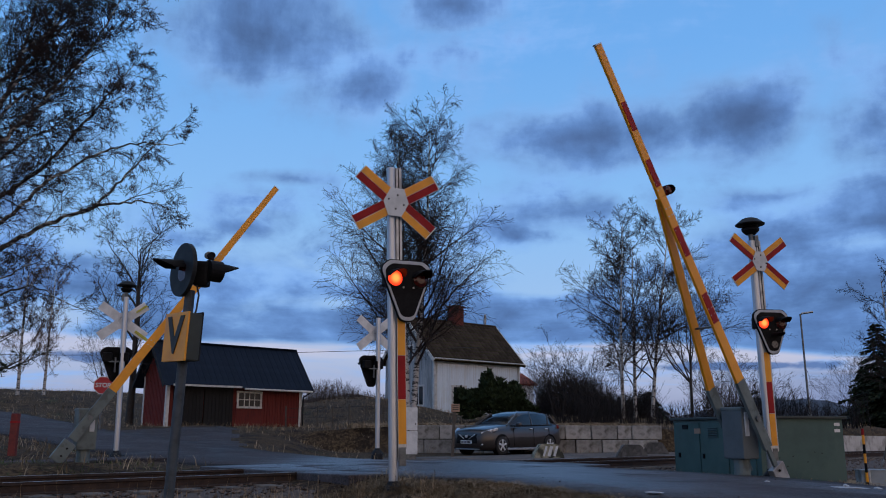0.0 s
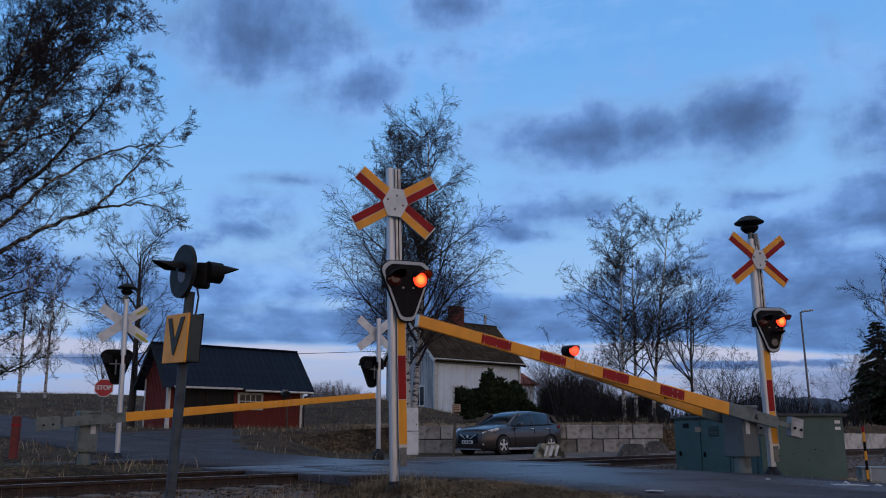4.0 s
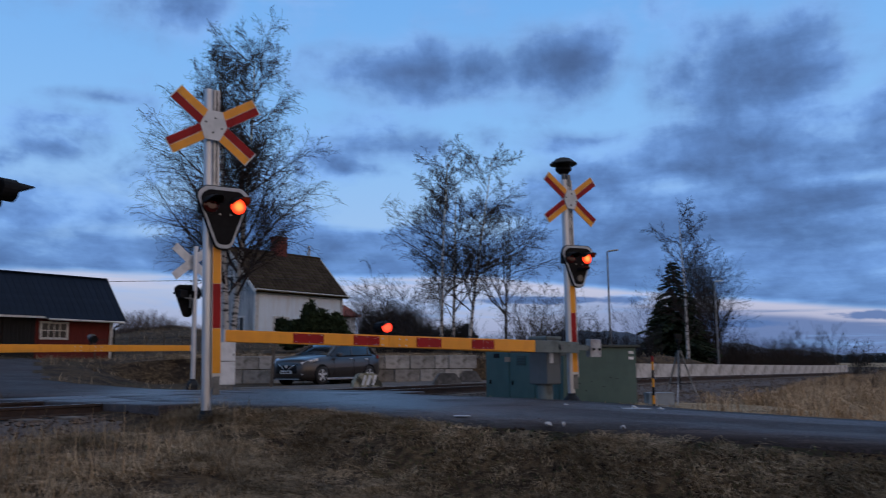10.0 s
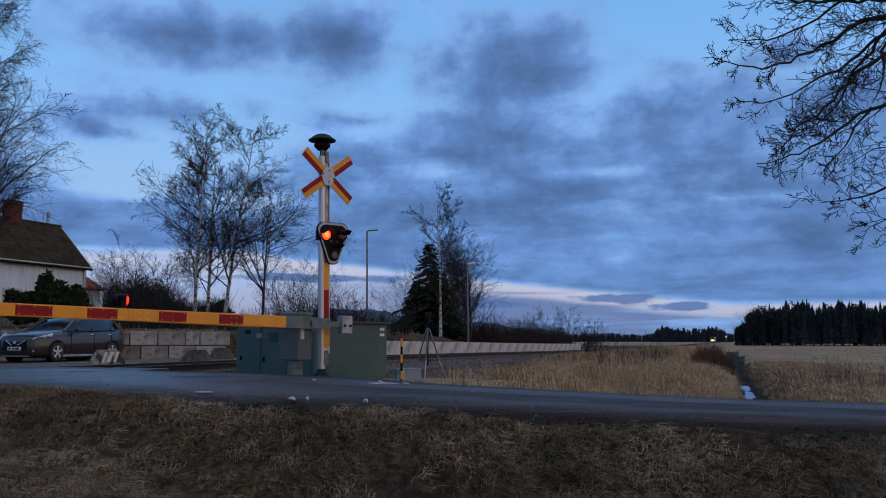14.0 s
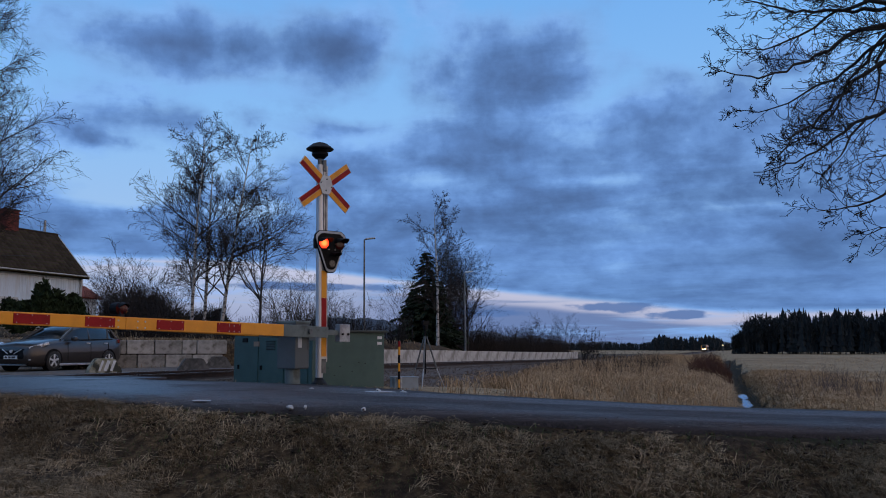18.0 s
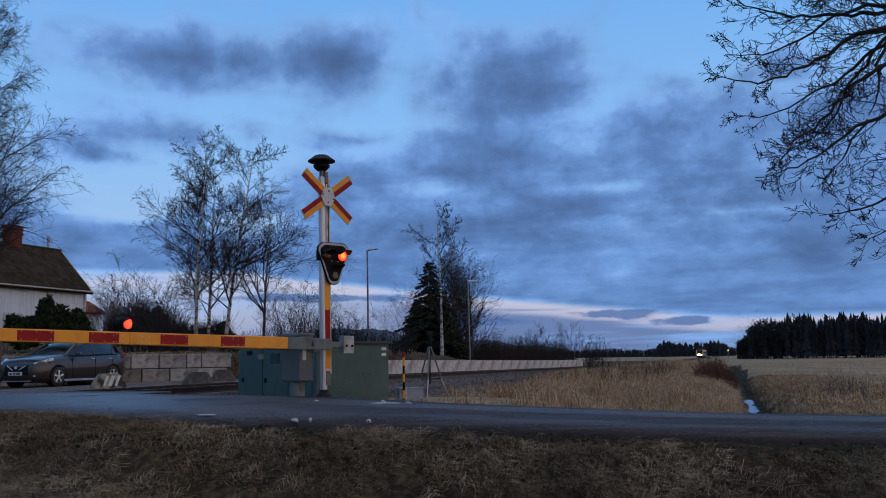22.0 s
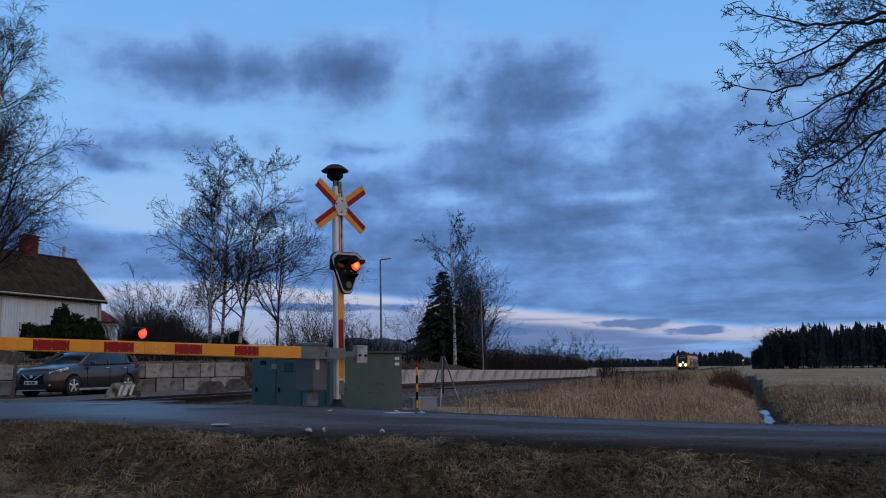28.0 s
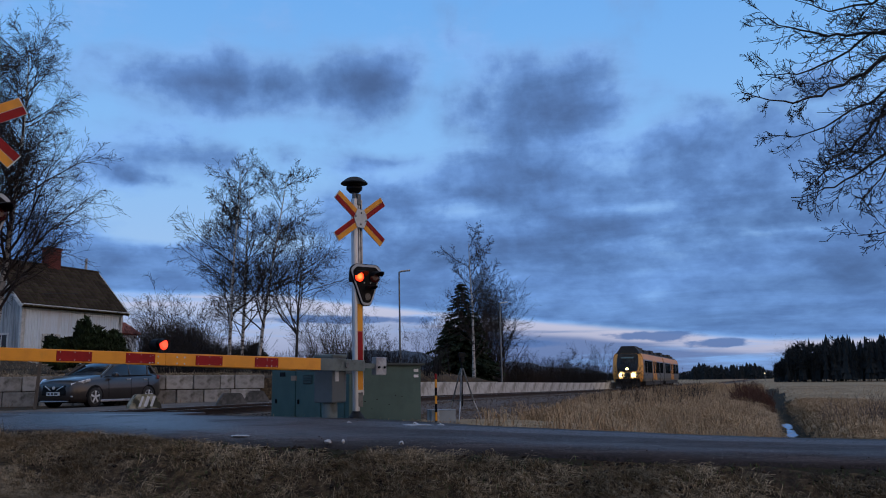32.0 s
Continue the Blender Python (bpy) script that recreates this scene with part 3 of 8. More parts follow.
ROAD = [(120, -51, -1.2), (60, -20, -1.05), (32.6, -5.6, -0.85), (18.6, 2.6, -0.62), (13.0, 5.9, -0.48), (8.62, 7.95, -0.33), (4.9, 10.1, -0.14), (2.5, 12.5, -0.03),
        (0.5, 14.6, 0.0), (-0.7, 16.1, 0.0), (-4.7, 20.7, -0.03), (-9.1, 26.1, 0.2), (-14.6, 32.1, 0.6), (-19.5, 37.6, 1.1), (-25.5, 42.9, 1.65), (-40, 53, 2.3), (-75, 72, 2.7)]


def smooth_line(pts, step=0.6):
    out = []
    P = [Vector(p) for p in pts]
    for i in range(len(P) - 1):
        p0, p1, p2, p3 = P[max(i - 1, 0)], P[i], P[i + 1], P[min(i + 2, len(P) - 1)]
        k = max(2, int((p2 - p1).length / step))
        for j in range(k):
            t = j / k
            out.append(0.5 * (2 * p1 + (p2 - p0) * t + (2 * p0 - 5 * p1 + 4 * p2 - p3) * t * t + (3 * p1 - p0 - 3 * p2 + p3) * t ** 3))
    return out + [P[-1]]


ROAD_LINE = smooth_line(ROAD)
RL = np.array([tuple(p) for p in ROAD_LINE])


def road_near(x, y):
    """Distance from the road's middle and the road's height there."""
    x, y = np.asarray(x, float), np.asarray(y, float)
    best, bz = np.full(x.shape, 1e9), np.zeros(x.shape)
    for (ax, ay, az), (bx, by, b2) in zip(RL[:-1:2], RL[2::2]):
        dx, dy = bx - ax, by - ay
        t = np.clip(((x - ax) * dx + (y - ay) * dy) / (dx * dx + dy * dy), 0, 1)
        d = np.hypot(x - ax - t * dx, y - ay - t * dy)
        m = d < best
        best = np.where(m, d, best)
        bz = np.where(m, az + t * (b2 - az), bz)
    return best, bz


HALF_ROAD = 2.25


def wobble(x, y, s, seed=0.0):
    return np.sin(x * s + 1.3 * np.sin(y * s * 0.7 + seed)) * np.cos(y * s * 1.1 + 0.8 * np.sin(x * s * 0.6 + seed * 2))


def land(x, y):
    """Height of the ground."""
    x, y = np.asarray(x, float), np.asarray(y, float)
    u, n = un(x, y)
    r, nt = rail_z(u), track_n(u)
    field = -1.0 - 0.12 * sstep(20, 60, u) - 0.1 * sstep(60, 300, u)
    near = field + (r - 0.34 - field) * sstep(2.0, 9.3, n - nt + 11.9)
    near = near - 0.62 * np.exp(-((n - nt + 12.8) / 0.85) ** 2) * sstep(13.5, 18, u) * (1 - sstep(150, 190, u))
    rise_l = 0.78 * sstep(19, 35, n) + 2.9 * sstep(36, 72, n)
    back = y + 0.044 * (x + 5.4)
    rise_r = 0.95 * sstep(34.75, 35.1, back) + 0.75 * sstep(35, 56, y) - 0.2
    wall = sstep(-7.5, -3.6, x)
    far = rise_l * (1 - wall) + rise_r * wall
    far = far * (1 - sstep(40, 70, u)) + (r - 0.2) * sstep(40, 70, u)
    far = np.where(n > 120, far * (1 - sstep(120, 400, n)) - 0.5 * sstep(120, 400, n), far)
    mixf = sstep(nt + 2.6, nt + 5.0, n)
    z = near * (1 - mixf) + far * mixf
    bed = 1 - sstep(2.0, 3.0, np.abs(n - nt))
    z = z * (1 - bed) + (r - 0.42) * bed
    z = z - 0.25 * sstep(12, 15, u) * (1 - sstep(38, 50, u)) * sstep(5.0, 7.5, n) * (1 - sstep(9.0, 9.6, n))
    z = z + 0.05 * wobble(x, y, 0.9) * (1 - bed) + 0.025 * wobble(x, y, 2.7, 1.0)
    z = z + 0.26 * np.exp(-((n - 3.2) / 2.4) ** 2) * sstep(18, 28, u) * (1 - sstep(90, 130, u))
    z = z + 1.35 * sstep(43, 56, y) * (1 - sstep(70, 95, y)) * np.exp(-((x + 6.2) / 5.0) ** 2)
    pad = sstep(4.8, 2.9, np.hypot(x - 7.1, y - 16.0))
    z = z * (1 - pad) - 0.35 * pad
    d, rz = road_near(x, y)
    w = 1 - sstep(HALF_ROAD - 0.1, HALF_ROAD + 2.6 - 1.05 * (1 - sstep(9, 11, n)), d)
    z = z * (1 - w) + (rz - 0.02) * w
    w2 = 1 - sstep(HALF_ROAD - 0.25, HALF_ROAD + 0.05, d)
    z = z - 0.07 * w2
    # level lot beside the crossing where the car stands
    lot = sstep(13.0, 15.5, u) * sstep(-5.6, -3.5, x) * (1 - sstep(30, 33, u)) * sstep(14.9, 15.6, n) * (1 - sstep(34.6, 34.75, back))
    z = z * (1 - lot) + (-0.20) * lot
    side = (1 - sstep(9.2, 10.5, u)) * sstep(-40, -30, u) * (1 - sstep(1.0, 2.0, np.abs(n - 19.0 - 0.02 * (9 - u))))
    return z * (1 - side) + (-0.05) * side


def land1(x, y):
    return float(land(np.array([x]), np.array([y]))[0])


def yard(x, y):
    """The paved apron between the road and the barn doors."""
    u, n = un(x, y)
    d = road_near(x, y)[0]
    return (n > 22.5) & (n < 33.4) & (u > 11.0) & (d < 3.0 + (n - 24.6) * 0.53 + 0.25 * wobble(x, y, 1.3))


def build_ground():
    rr = np.concatenate([[0.0], np.geomspace(0.8, 90, 270), np.geomspace(93, 4500, 60)])
    aa = np.radians(np.concatenate([np.arange(-42, 12, 0.5), np.arange(12, 62, 0.34), np.arange(62, 72, 0.5), np.arange(72, 318, 3.0)]))
    na, nr = len(aa), len(rr)
    R, A = np.meshgrid(rr, aa, indexing="ij")
    X, Y = R * np.sin(A), R * np.cos(A)
    Z = land(X, Y)
    V = np.stack([X.ravel(), Y.ravel(), Z.ravel()], 1)
    i, j = np.meshgrid(np.arange(nr - 1), np.arange(na), indexing="ij")
    a, b = (i * na + j).ravel(), (i * na + (j + 1) % na).ravel()
    F = np.stack([a, b, b + na, a + na], 1)
    me = bpy.data.meshes.new("ground")
    me.from_pydata(V, [], F.tolist())
    for mt in (M["ground"], M["field"], M["mossy"], M["asphalt"]):
        me.materials.append(mt)
    c = V[F].mean(1)
    u, n = un(c[:, 0], c[:, 1])
    idx = (((n < 9.0) & (u > 15)) | (np.hypot(c[:, 0], c[:, 1]) > 260)).astype(int)
    rd = road_near(c[:, 0], c[:, 1])[0]
    idx[(rd < HALF_ROAD + 0.12 + 0.15 * (u > 12) + 0.22 * wobble(c[:, 0], c[:, 1], 1.7)) & (n < 10.5)] = 2
    idx[(np.abs(n - track_n(u) + 12.8) < 0.95 + 0.3 * wobble(c[:, 0], c[:, 1], 1.1)) & (u > 15) & (u < 160)] = 2
    idx[yard(c[:, 0], c[:, 1])] = 3
    me.polygons.foreach_set("material_index", idx.astype(np.int32))
    me.shade_smooth()
    return tagged(new("ground", me), "brown winter grassland with bare soil and moss", "ground", kind="structure")


def strip(name, line, half, mat, lift=0.0, crown=0.04, label="", cat="road", drop=0.12):
    """A road surface along a line, with a crown and skirts."""
    V, F = [], []
    offs = [(-1.0, -drop), (-1.0, 0.0), (-0.5, crown * 0.8), (0, crown), (0.5, crown * 0.8), (1.0, 0.0), (1.0, -drop)]
    L = [Vector(p) for p in line]
    for k, p in enumerate(L):
        d = (L[min(k + 1, len(L) - 1)] - L[max(k - 1, 0)]).normalized()
        s = Vector((d.y, -d.x, 0)).normalized()
        for o, dz in offs:
            e = half * (1 + (0.03 * math.sin(k * 0.9) + 0.02 * math.sin(k * 2.3 + o)) * abs(o))
            V.append(p + s * o * e + Vector((0, 0, dz + lift)))
    m = len(offs)
    for k in range(len(L) - 1):
        for j in range(m - 1):
            a = k * m + j
            F.append((a, a + 1, a + m + 1, a + m))
    ob = raw(name, V, F, mat, smooth=True)
    at = ob.data.attributes.new("across", "FLOAT", "POINT")
    at.data.foreach_set("value", [o for p in L for o, dz in offs])
    return tagged(ob, label, cat, kind="structure")


ground = build_ground()
road = strip("road", ROAD_LINE, HALF_ROAD, M["asphalt"], label="narrow dark asphalt road, damp and patched")
lot_line = [(*xy(u, 17.6), -0.17) for u in np.arange(11.5, 33, 0.8)]
lot = strip("gravel_lot", lot_line, 2.6, M["gravel"], crown=0.03, label="damp gravel lot beside the tracks", cat="lot")

side_line = [(*xy(u, 19.0 + 0.02 * (9 - u)), 0.02 + 0.06 * float(sstep(6, 10, u)) - 0.06) for u in np.arange(-30, 9.6, 0.8)]
side_road = strip("side_road", side_line, 0.95, M["asphalt"], crown=0.03, label="narrow paved track turning off beside the railway")


# ---- railway ----
def build_track():
    track = thing("railway_track", Matrix(), "single rusty railway track on stone ballast", "railway track", kind="structure")
    us = np.concatenate([np.arange(-60, 120, 1.5), np.arange(120, 700, 10.0)])
    prof = [(-4.9, -0.72), (-2.9, -0.58), (-1.75, -0.20), (-0.9, -0.17), (0.9, -0.17), (1.75, -0.20), (2.9, -0.62)]
    V, F = [], []
    for u in us:
        for o, dz in prof:
            V.append((*xy(u, float(track_n(u)) + o), float(rail_z(u)) + dz))
    m = len(prof)
    for k in range(len(us) - 1):
        for j in range(m - 1):
            a = k * m + j
            F.append((a, a + 1, a + m + 1, a + m))
    bed = raw("ballast_bed", V, F, M["ballast_bed"], track, True)
    # rails: foot, web and head
    rp = [(-0.07, -0.15), (-0.07, -0.135), (-0.012, -0.12), (-0.012, -0.045), (-0.036, -0.035), (-0.036, 0.0), (0.036, 0.0), (0.036, -0.035), (0.012, -0.045), (0.012, -0.12), (0.07, -0.135), (0.07, -0.15)]
    for side in (-0.7525, 0.7525):
        V, F, mi = [], [], []
        for u in us:
            for o, dz in rp:
                V.append((*xy(u, float(track_n(u)) + side + o), float(rail_z(u)) + dz))
        m = len(rp)
        for k in range(len(us) - 1):
            for j in range(m):
                a, b = k * m + j, k * m + (j + 1) % m
                F.append((a, b, b + m, a + m))
                mi.append(1 if j == 5 else 0)
        ob = raw("rail", V, F, [M["rail"], M["railtop"]], track)
        ob.data.polygons.foreach_set("material_index", mi)
    # stones
    rng = np.random.default_rng(5)
    cnt = 22000
    u = np.concatenate([rng.uniform(-12, 8, cnt // 3), rng.uniform(12, 60, 2 * cnt // 3 + 2)])[:cnt]
    o = rng.uniform(-2.7, 2.7, cnt)
    keep = (np.abs(np.abs(o) - 0.7525) > 0.09)
    u, o = u[keep], o[keep]
    zz = rail_z(u) + np.interp(np.abs(o), [0, 0.9, 1.75, 2.9], [-0.17, -0.17, -0.2, -0.62])
    s = rng.uniform(0.018, 0.042, len(u))
    base = np.array([(1, 0, 0), (-1, 0, 0), (0, 1, 0), (0, -1, 0), (0, 0, 1), (0, 0, -1)], float)
    jit = rng.uniform(0.6, 1.3, (len(u), 6, 1))
    th = rng.uniform(0, 6.28, len(u))
    P = base[None] * jit * s[:, None, None]
    c, sn = np.cos(th)[:, None], np.sin(th)[:, None]
    P = np.stack([P[..., 0] * c - P[..., 1] * sn + P[..., 2] * 0.4, P[..., 0] * sn + P[..., 1] * c, P[..., 2] * 0.8 + 0.3 * P[..., 0]], -1)
    n = track_n(u) + o
    ctr = np.stack([u * math.sin(PHI) - n * math.cos(PHI), u * math.cos(PHI) + n * math.sin(PHI), zz + s * 0.5], -1)
    V = (P + ctr[:, None]).reshape(-1, 3)
    tri = np.array([(0, 2, 4), (2, 1, 4), (1, 3, 4), (3, 0, 4), (2, 0, 5), (1, 2, 5), (3, 1, 5), (0, 3, 5)])
    F = (tri[None] + (np.arange(len(u)) * 6)[:, None, None]).reshape(-1, 3)
    st = raw("ballast_stones", V, F.tolist(), M["ballast"], track)
    tagged(st, "loose brown grey ballast stones", kind="stuff")
    return track


track = build_track()


def build_sleepers():
    bm = box(B(), (0.25, 2.5, 0.2), (0, 0, -0.1), bevel=0.02)
    me = finish(bm, "sleeper", M["sleeper"])
    for k, u in enumerate(np.arange(-14, 62, 0.62)):
        if 7.4 < u < 14.2:
            continue
        ob = new("sleeper", me)
        ob.parent = track
        a = xy(u, float(track_n(u)))
        ob.matrix_basis = pose(*a, float(rail_z(u)) - 0.145, 0, 0, 90 - 45.4)
    # crossing panels between and beside the rails
    for n0, w in ((11.9, 1.30), (10.45, 1.25), (13.35, 1.25)):
        bm = box(B(), (6.2, w, 0.16), (0, 0, -0.085), bevel=0.02)
        ob = part("crossing_panel", bm, M["asphalt"], track, "dark crossing deck panel")
        ob.matrix_basis = pose(*xy(10.8, n0), 0.0 + 0.01, 0, 0, 90 - 45.4)


build_sleepers()


def build_platform():
    pf = thing("platform", Matrix(), "low pale concrete railway platform edge", "platform", kind="structure")
    u, k = 31.0, 0
    while u < 86:
        z = float(rail_z(u + 1.2)) + 0.56
        bm = box(B(), (2.4, 0.35, 1.1), (0, 0, -0.55))
        ob = part("edge_block", bm, M["platform"], pf)
        ob.matrix_basis = pose(*xy(u + 1.2, 13.75), z, 0, 0, 90 - 45.4)
        u += 2.4
    V, F = [], []
    us = np.arange(31.0, 87, 2.4)
    for uu in us:
        z = float(rail_z(uu)) + 0.53
        for n, dz in ((13.9, 0.0), (17.6, 0.02), (18.3, -0.7)):
            V.append((*xy(uu, n), z + dz))
    for a in range(len(us) - 1):
        for j in range(2):
            q = a * 3 + j
            F.append((q, q + 1, q + 4, q + 3))
    raw("platform_top", V, F, M["gravel"], pf)


build_platform()


# ---- level crossing ----
def lettering(text, size, mat, parent, m, bold=0.0, depth=0.004):
    cu = bpy.data.curves.new("lettering", "FONT")
    cu.body, cu.size, cu.extrude, cu.align_x, cu.align_y, cu.offset = text, size, depth, "CENTER", "CENTER", bold
    tmp = bpy.data.objects.new("lettering", cu)
    scene.collection.objects.link(tmp)
    me = bpy.data.meshes.new_from_object(tmp.evaluated_get(bpy.context.evaluated_depsgraph_get()))
    bpy.data.objects.remove(tmp)
    me.materials.clear()
    me.materials.append(mat)
    ob = new("lettering", me)
    ob.parent = parent
    ob.matrix_basis = m @ pose(0, 0, 0, 90, 0, 0)
    return ob


def facing(bearing):
    return 180 - bearing


HEAD = [(-0.385, 0.25), (-0.10, -0.47), (0.10, -0.47), (0.385, 0.25), (0.25, 0.35), (-0.25, 0.35)]


def hood(bm, x, z, r=0.125, length=0.30):
    """A half-open visor over a lens, pointing to -y."""
    segs = 12
    for k in range(segs):
        a0, a1 = math.radians(12 + 156 * k / segs), math.radians(12 + 156 * (k + 1) / segs)
        def pt(a, ln, rr):
            f = ln * (0.22 + 0.78 * max(0.0, math.sin(a)))
            return (x + rr * math.cos(a), -f, z + rr * math.sin(a) - 0.1 * (ln > 0.05) * f)
        v = [bm.verts.new(pt(*q)) for q in ((a0, 0.0, r), (a1, 0.0, r), (a1, length, r * 0.97), (a0, length, r * 0.97))]
        w = [bm.verts.new(pt(*q)) for q in ((a0, 0.0, r - 0.008), (a1, 0.0, r - 0.008), (a1, length, r * 0.97 - 0.008), (a0, length, r * 0.97 - 0.008))]
        bm.faces.new(v), bm.faces.new(w[::-1])
        bm.faces.new((v[2], v[3], w[3], w[2])), bm.faces.new((v[0], v[1], w[1], w[0]))
    bmesh.ops.remove_doubles(bm, verts=bm.verts, dist=1e-4)
    return bm


def lens_drum(name, parent, at, r, lit):
    """A turning lens: one face glows, the other is dark."""
    bm = B()
    lathe(bm, [(0.0 + 1e-4, -0.030), (r * 0.6, -0.026), (r, -0.006), (r, 0.006), (r * 0.6, 0.026), (1e-4, 0.030)], 24, pose(0, 0, 0, 90, 0, 0))
    bm.faces.ensure_lookup_table()
    for f in bm.faces:
        f.material_index = 0 if f.calc_center_median().y < -0.004 else 1
    return part(name, bm, [lit, M["reddark"]], parent, "red signal lens", at=at)


LENSES = []


def build_signal(name, m, heights, label, bell=False, low_lens=True, skew=0.0, lit=True, board=True, arm=0.66, opening=40, head_turn=0, rise=0.0, width=0.225, size=1.0, hug=0.065):
    """Post with crossbuck, warning lights and marker board. heights: post, crossbuck, lights."""
    top, zc, zh = heights
    t = thing(name, m, label, "crossing signal", "level crossing signals")
    rod(bm := B(), (-0.05, 0, 0.0), (-0.05, 0, top), 0.062, segs=16)
    post = part("post", bm, M["alu"], t, "aluminium post", smooth=False)
    if board:
        part("post_channel", box(B(), (0.085, 0.07, top - 0.45), (0.055, 0.0, 0.45 + (top - 0.45) / 2), bevel=0.008), M["galv"], post)
    if board:
        part("channel_slot", box(B(), (0.014, 0.004, top - 0.5), (0.055, -0.037, 0.48 + (top - 0.5) / 2)), M["black"], post)
    lathe(bm := B(), [(0.17, -0.25), (0.16, 0.04), (0.13, 0.10), (0.085, 0.15), (0.07, 0.19)], 14)
    part("foot", bm, M["blackmatt"], t, "dark cast foot", at=pose(-0.05, 0, 0))
    if board:
        bd = part("marker_board", box(B(), (0.12, 0.02, zh - 0.55 - rise), (hug, -0.05, 0.40 + rise + (zh - 0.55 - rise) / 2), bevel=0.004), M["alu"], t, "striped marker board")
        lo, hi = 0.46 + rise, zh - 0.38
        for a, b, mt in ((lo, lo + (hi - lo) * 0.34, "yellow"), (lo + (hi - lo) * 0.34, lo + (hi - lo) * 0.68, "red"), (lo + (hi - lo) * 0.68, hi, "yellow")):
            part("stripe", box(B(), (0.105, 0.006, b - a - 0.004), (hug, -0.063, (a + b) / 2)), M[mt], bd)
        part("socket", box(B(), (0.09, 0.04, 0.24), (hug, -0.05, 0.30 + rise), bevel=0.006), M["galv_dark"], bd)
    # crossbuck
    cb = part("crossbuck", box(B(), (0.02, 0.02, 0.02), (0, -0.08, 0)), M["galv"], t, "yellow and red crossbuck with a grey hexagon plate", at=pose(0.0, -0.02, zc, 0, skew, 0))
    w = width
    for a in (opening, 180 - opening, 180 + opening, 360 - opening):
        am = part("arm", box(B(), (arm - 0.10, 0.012, w), (0.10 + (arm - 0.10) / 2, -0.072, 0), bevel=0.003), M["white"], cb, at=pose(0, 0, 0, 0, -a, 0))
        up = (1 if math.cos(math.radians(a)) > 0 else -1) * (1 if math.sin(math.radians(a)) > 0 else -1)
        for k, mt in ((0.25, "yellow"), (-0.25, "red")):
            part("stripe", box(B(), (arm - 0.13, 0.004, w * 0.47), (0.115 + (arm - 0.13) / 2, -0.081, k * w * up)), M[mt], am)
    hexa = [(0.18, 0.0), (0.095, 0.20), (-0.095, 0.20), (-0.18, 0.0), (-0.095, -0.20), (0.095, -0.20)]
    hexa = [(x * w / 0.225, z * w / 0.225) for x, z in hexa]
    part("hexagon_plate", slab(B(), rounded(hexa, 0.015, 2), -0.098, -0.086), M["plate"], cb, "grey hexagonal plate")
    for bx, bz in ((0.01, 0.10), (0.0, -0.10), (0.11, -0.03), (-0.11, 0.03)):
        part("bolt", rod(B(), (bx, -0.108, bz), (bx, -0.095, bz), 0.013, segs=8), M["black"], cb)
    # light head
    hd = part("light_head", slab(B(), rounded(HEAD, 0.11), -0.155, -0.115), M["rim"], t, "black triangular light shield with a grey rim", at=pose(0.10, 0, zh, 0, 0, head_turn) @ Matrix.Scale(size, 4))
    part("shield", slab(B(), [(x * 0.885, z * 0.885 - 0.006) for x, z in rounded(HEAD, 0.11)], -0.162, -0.10), M["black"], hd, "black shield face")
    part("shield_edge", slab(B(), [(x * 1.035, z * 1.035) for x, z in rounded(HEAD, 0.11)], -0.145, -0.10), M["black"], hd)
    for x in (-0.19, 0.19):
        part("lamp_housing", box(B(), (0.22, 0.16, 0.22), (x, -0.03, 0.11), bevel=0.03), M["black"], hd)
    part("bracket", rod(rod(rod(B(), (-0.2, 0.01, 0.1), (-0.15, 0.03, 0.0), 0.02), (-0.15, 0.03, 0), (0.15, 0.03, 0), 0.02), (0.0, 0.03, 0.1), (0, 0.03, -0.25), 0.02), M["galv_dark"], hd)
    for x in (-0.19, 0.19):
        part("hood", hood(B(), x, 0.10), M["black"], hd, "black visor", at=pose(0, -0.16, 0))
        ring = part("lens_ring", lathe(B(), [(0.125, -0.01), (0.125, 0.012), (0.108, 0.012), (0.108, -0.01)], 20, pose(x, -0.165, 0.10, 90, 0, 0)), M["black"], hd)
        ln = lens_drum("lens", hd, pose(x, -0.178, 0.10), 0.105, M["lit"] if lit else M["reddark"])
        if lit:
            LENSES.append((ln, (x, -0.178, 0.10), x > 0))
    if low_lens:
        part("hood", hood(B(), 0.05, -0.16, 0.095, 0.28), M["black"], hd, at=pose(0, -0.16, 0))
        part("clear_lens", rod(B(), (0.02, -0.175, -0.30), (0.02, -0.16, -0.30), 0.07, segs=20), M["clear"], hd, "clear unlit lens")
    for x in (-0.06, 0.09):
        part("screw", rod(B(), (x, -0.172, -0.02), (x, -0.16, -0.02), 0.014, segs=8), M["galv"], hd)
    if bell:
        bl = part("bell", lathe(B(), [(0.235, 0.0), (0.24, 0.015), (0.13, 0.10), (0.085, 0.118), (0.01, 0.125)], 28), M["blackmatt"], t, "dark domed warning bell", at=pose(-0.05, 0, top + 0.27))
        part("bell_body", lathe(B(), [(0.08, -0.16), (0.14, -0.10), (0.145, -0.06), (0.09, -0.05), (0.12, -0.03), (0.12, 0.0)], 24), M["black"], bl)
        part("bell_socket", rod(B(), (0, 0, -0.32), (0, 0, -0.14), 0.04), M["galv_dark"], bl)
        part("bell_clamp", box(B(), (0.07, 0.1, 0.2), (0.06, -0.02, -0.28), bevel=0.01), M["galv_dark"], bl)
    return t


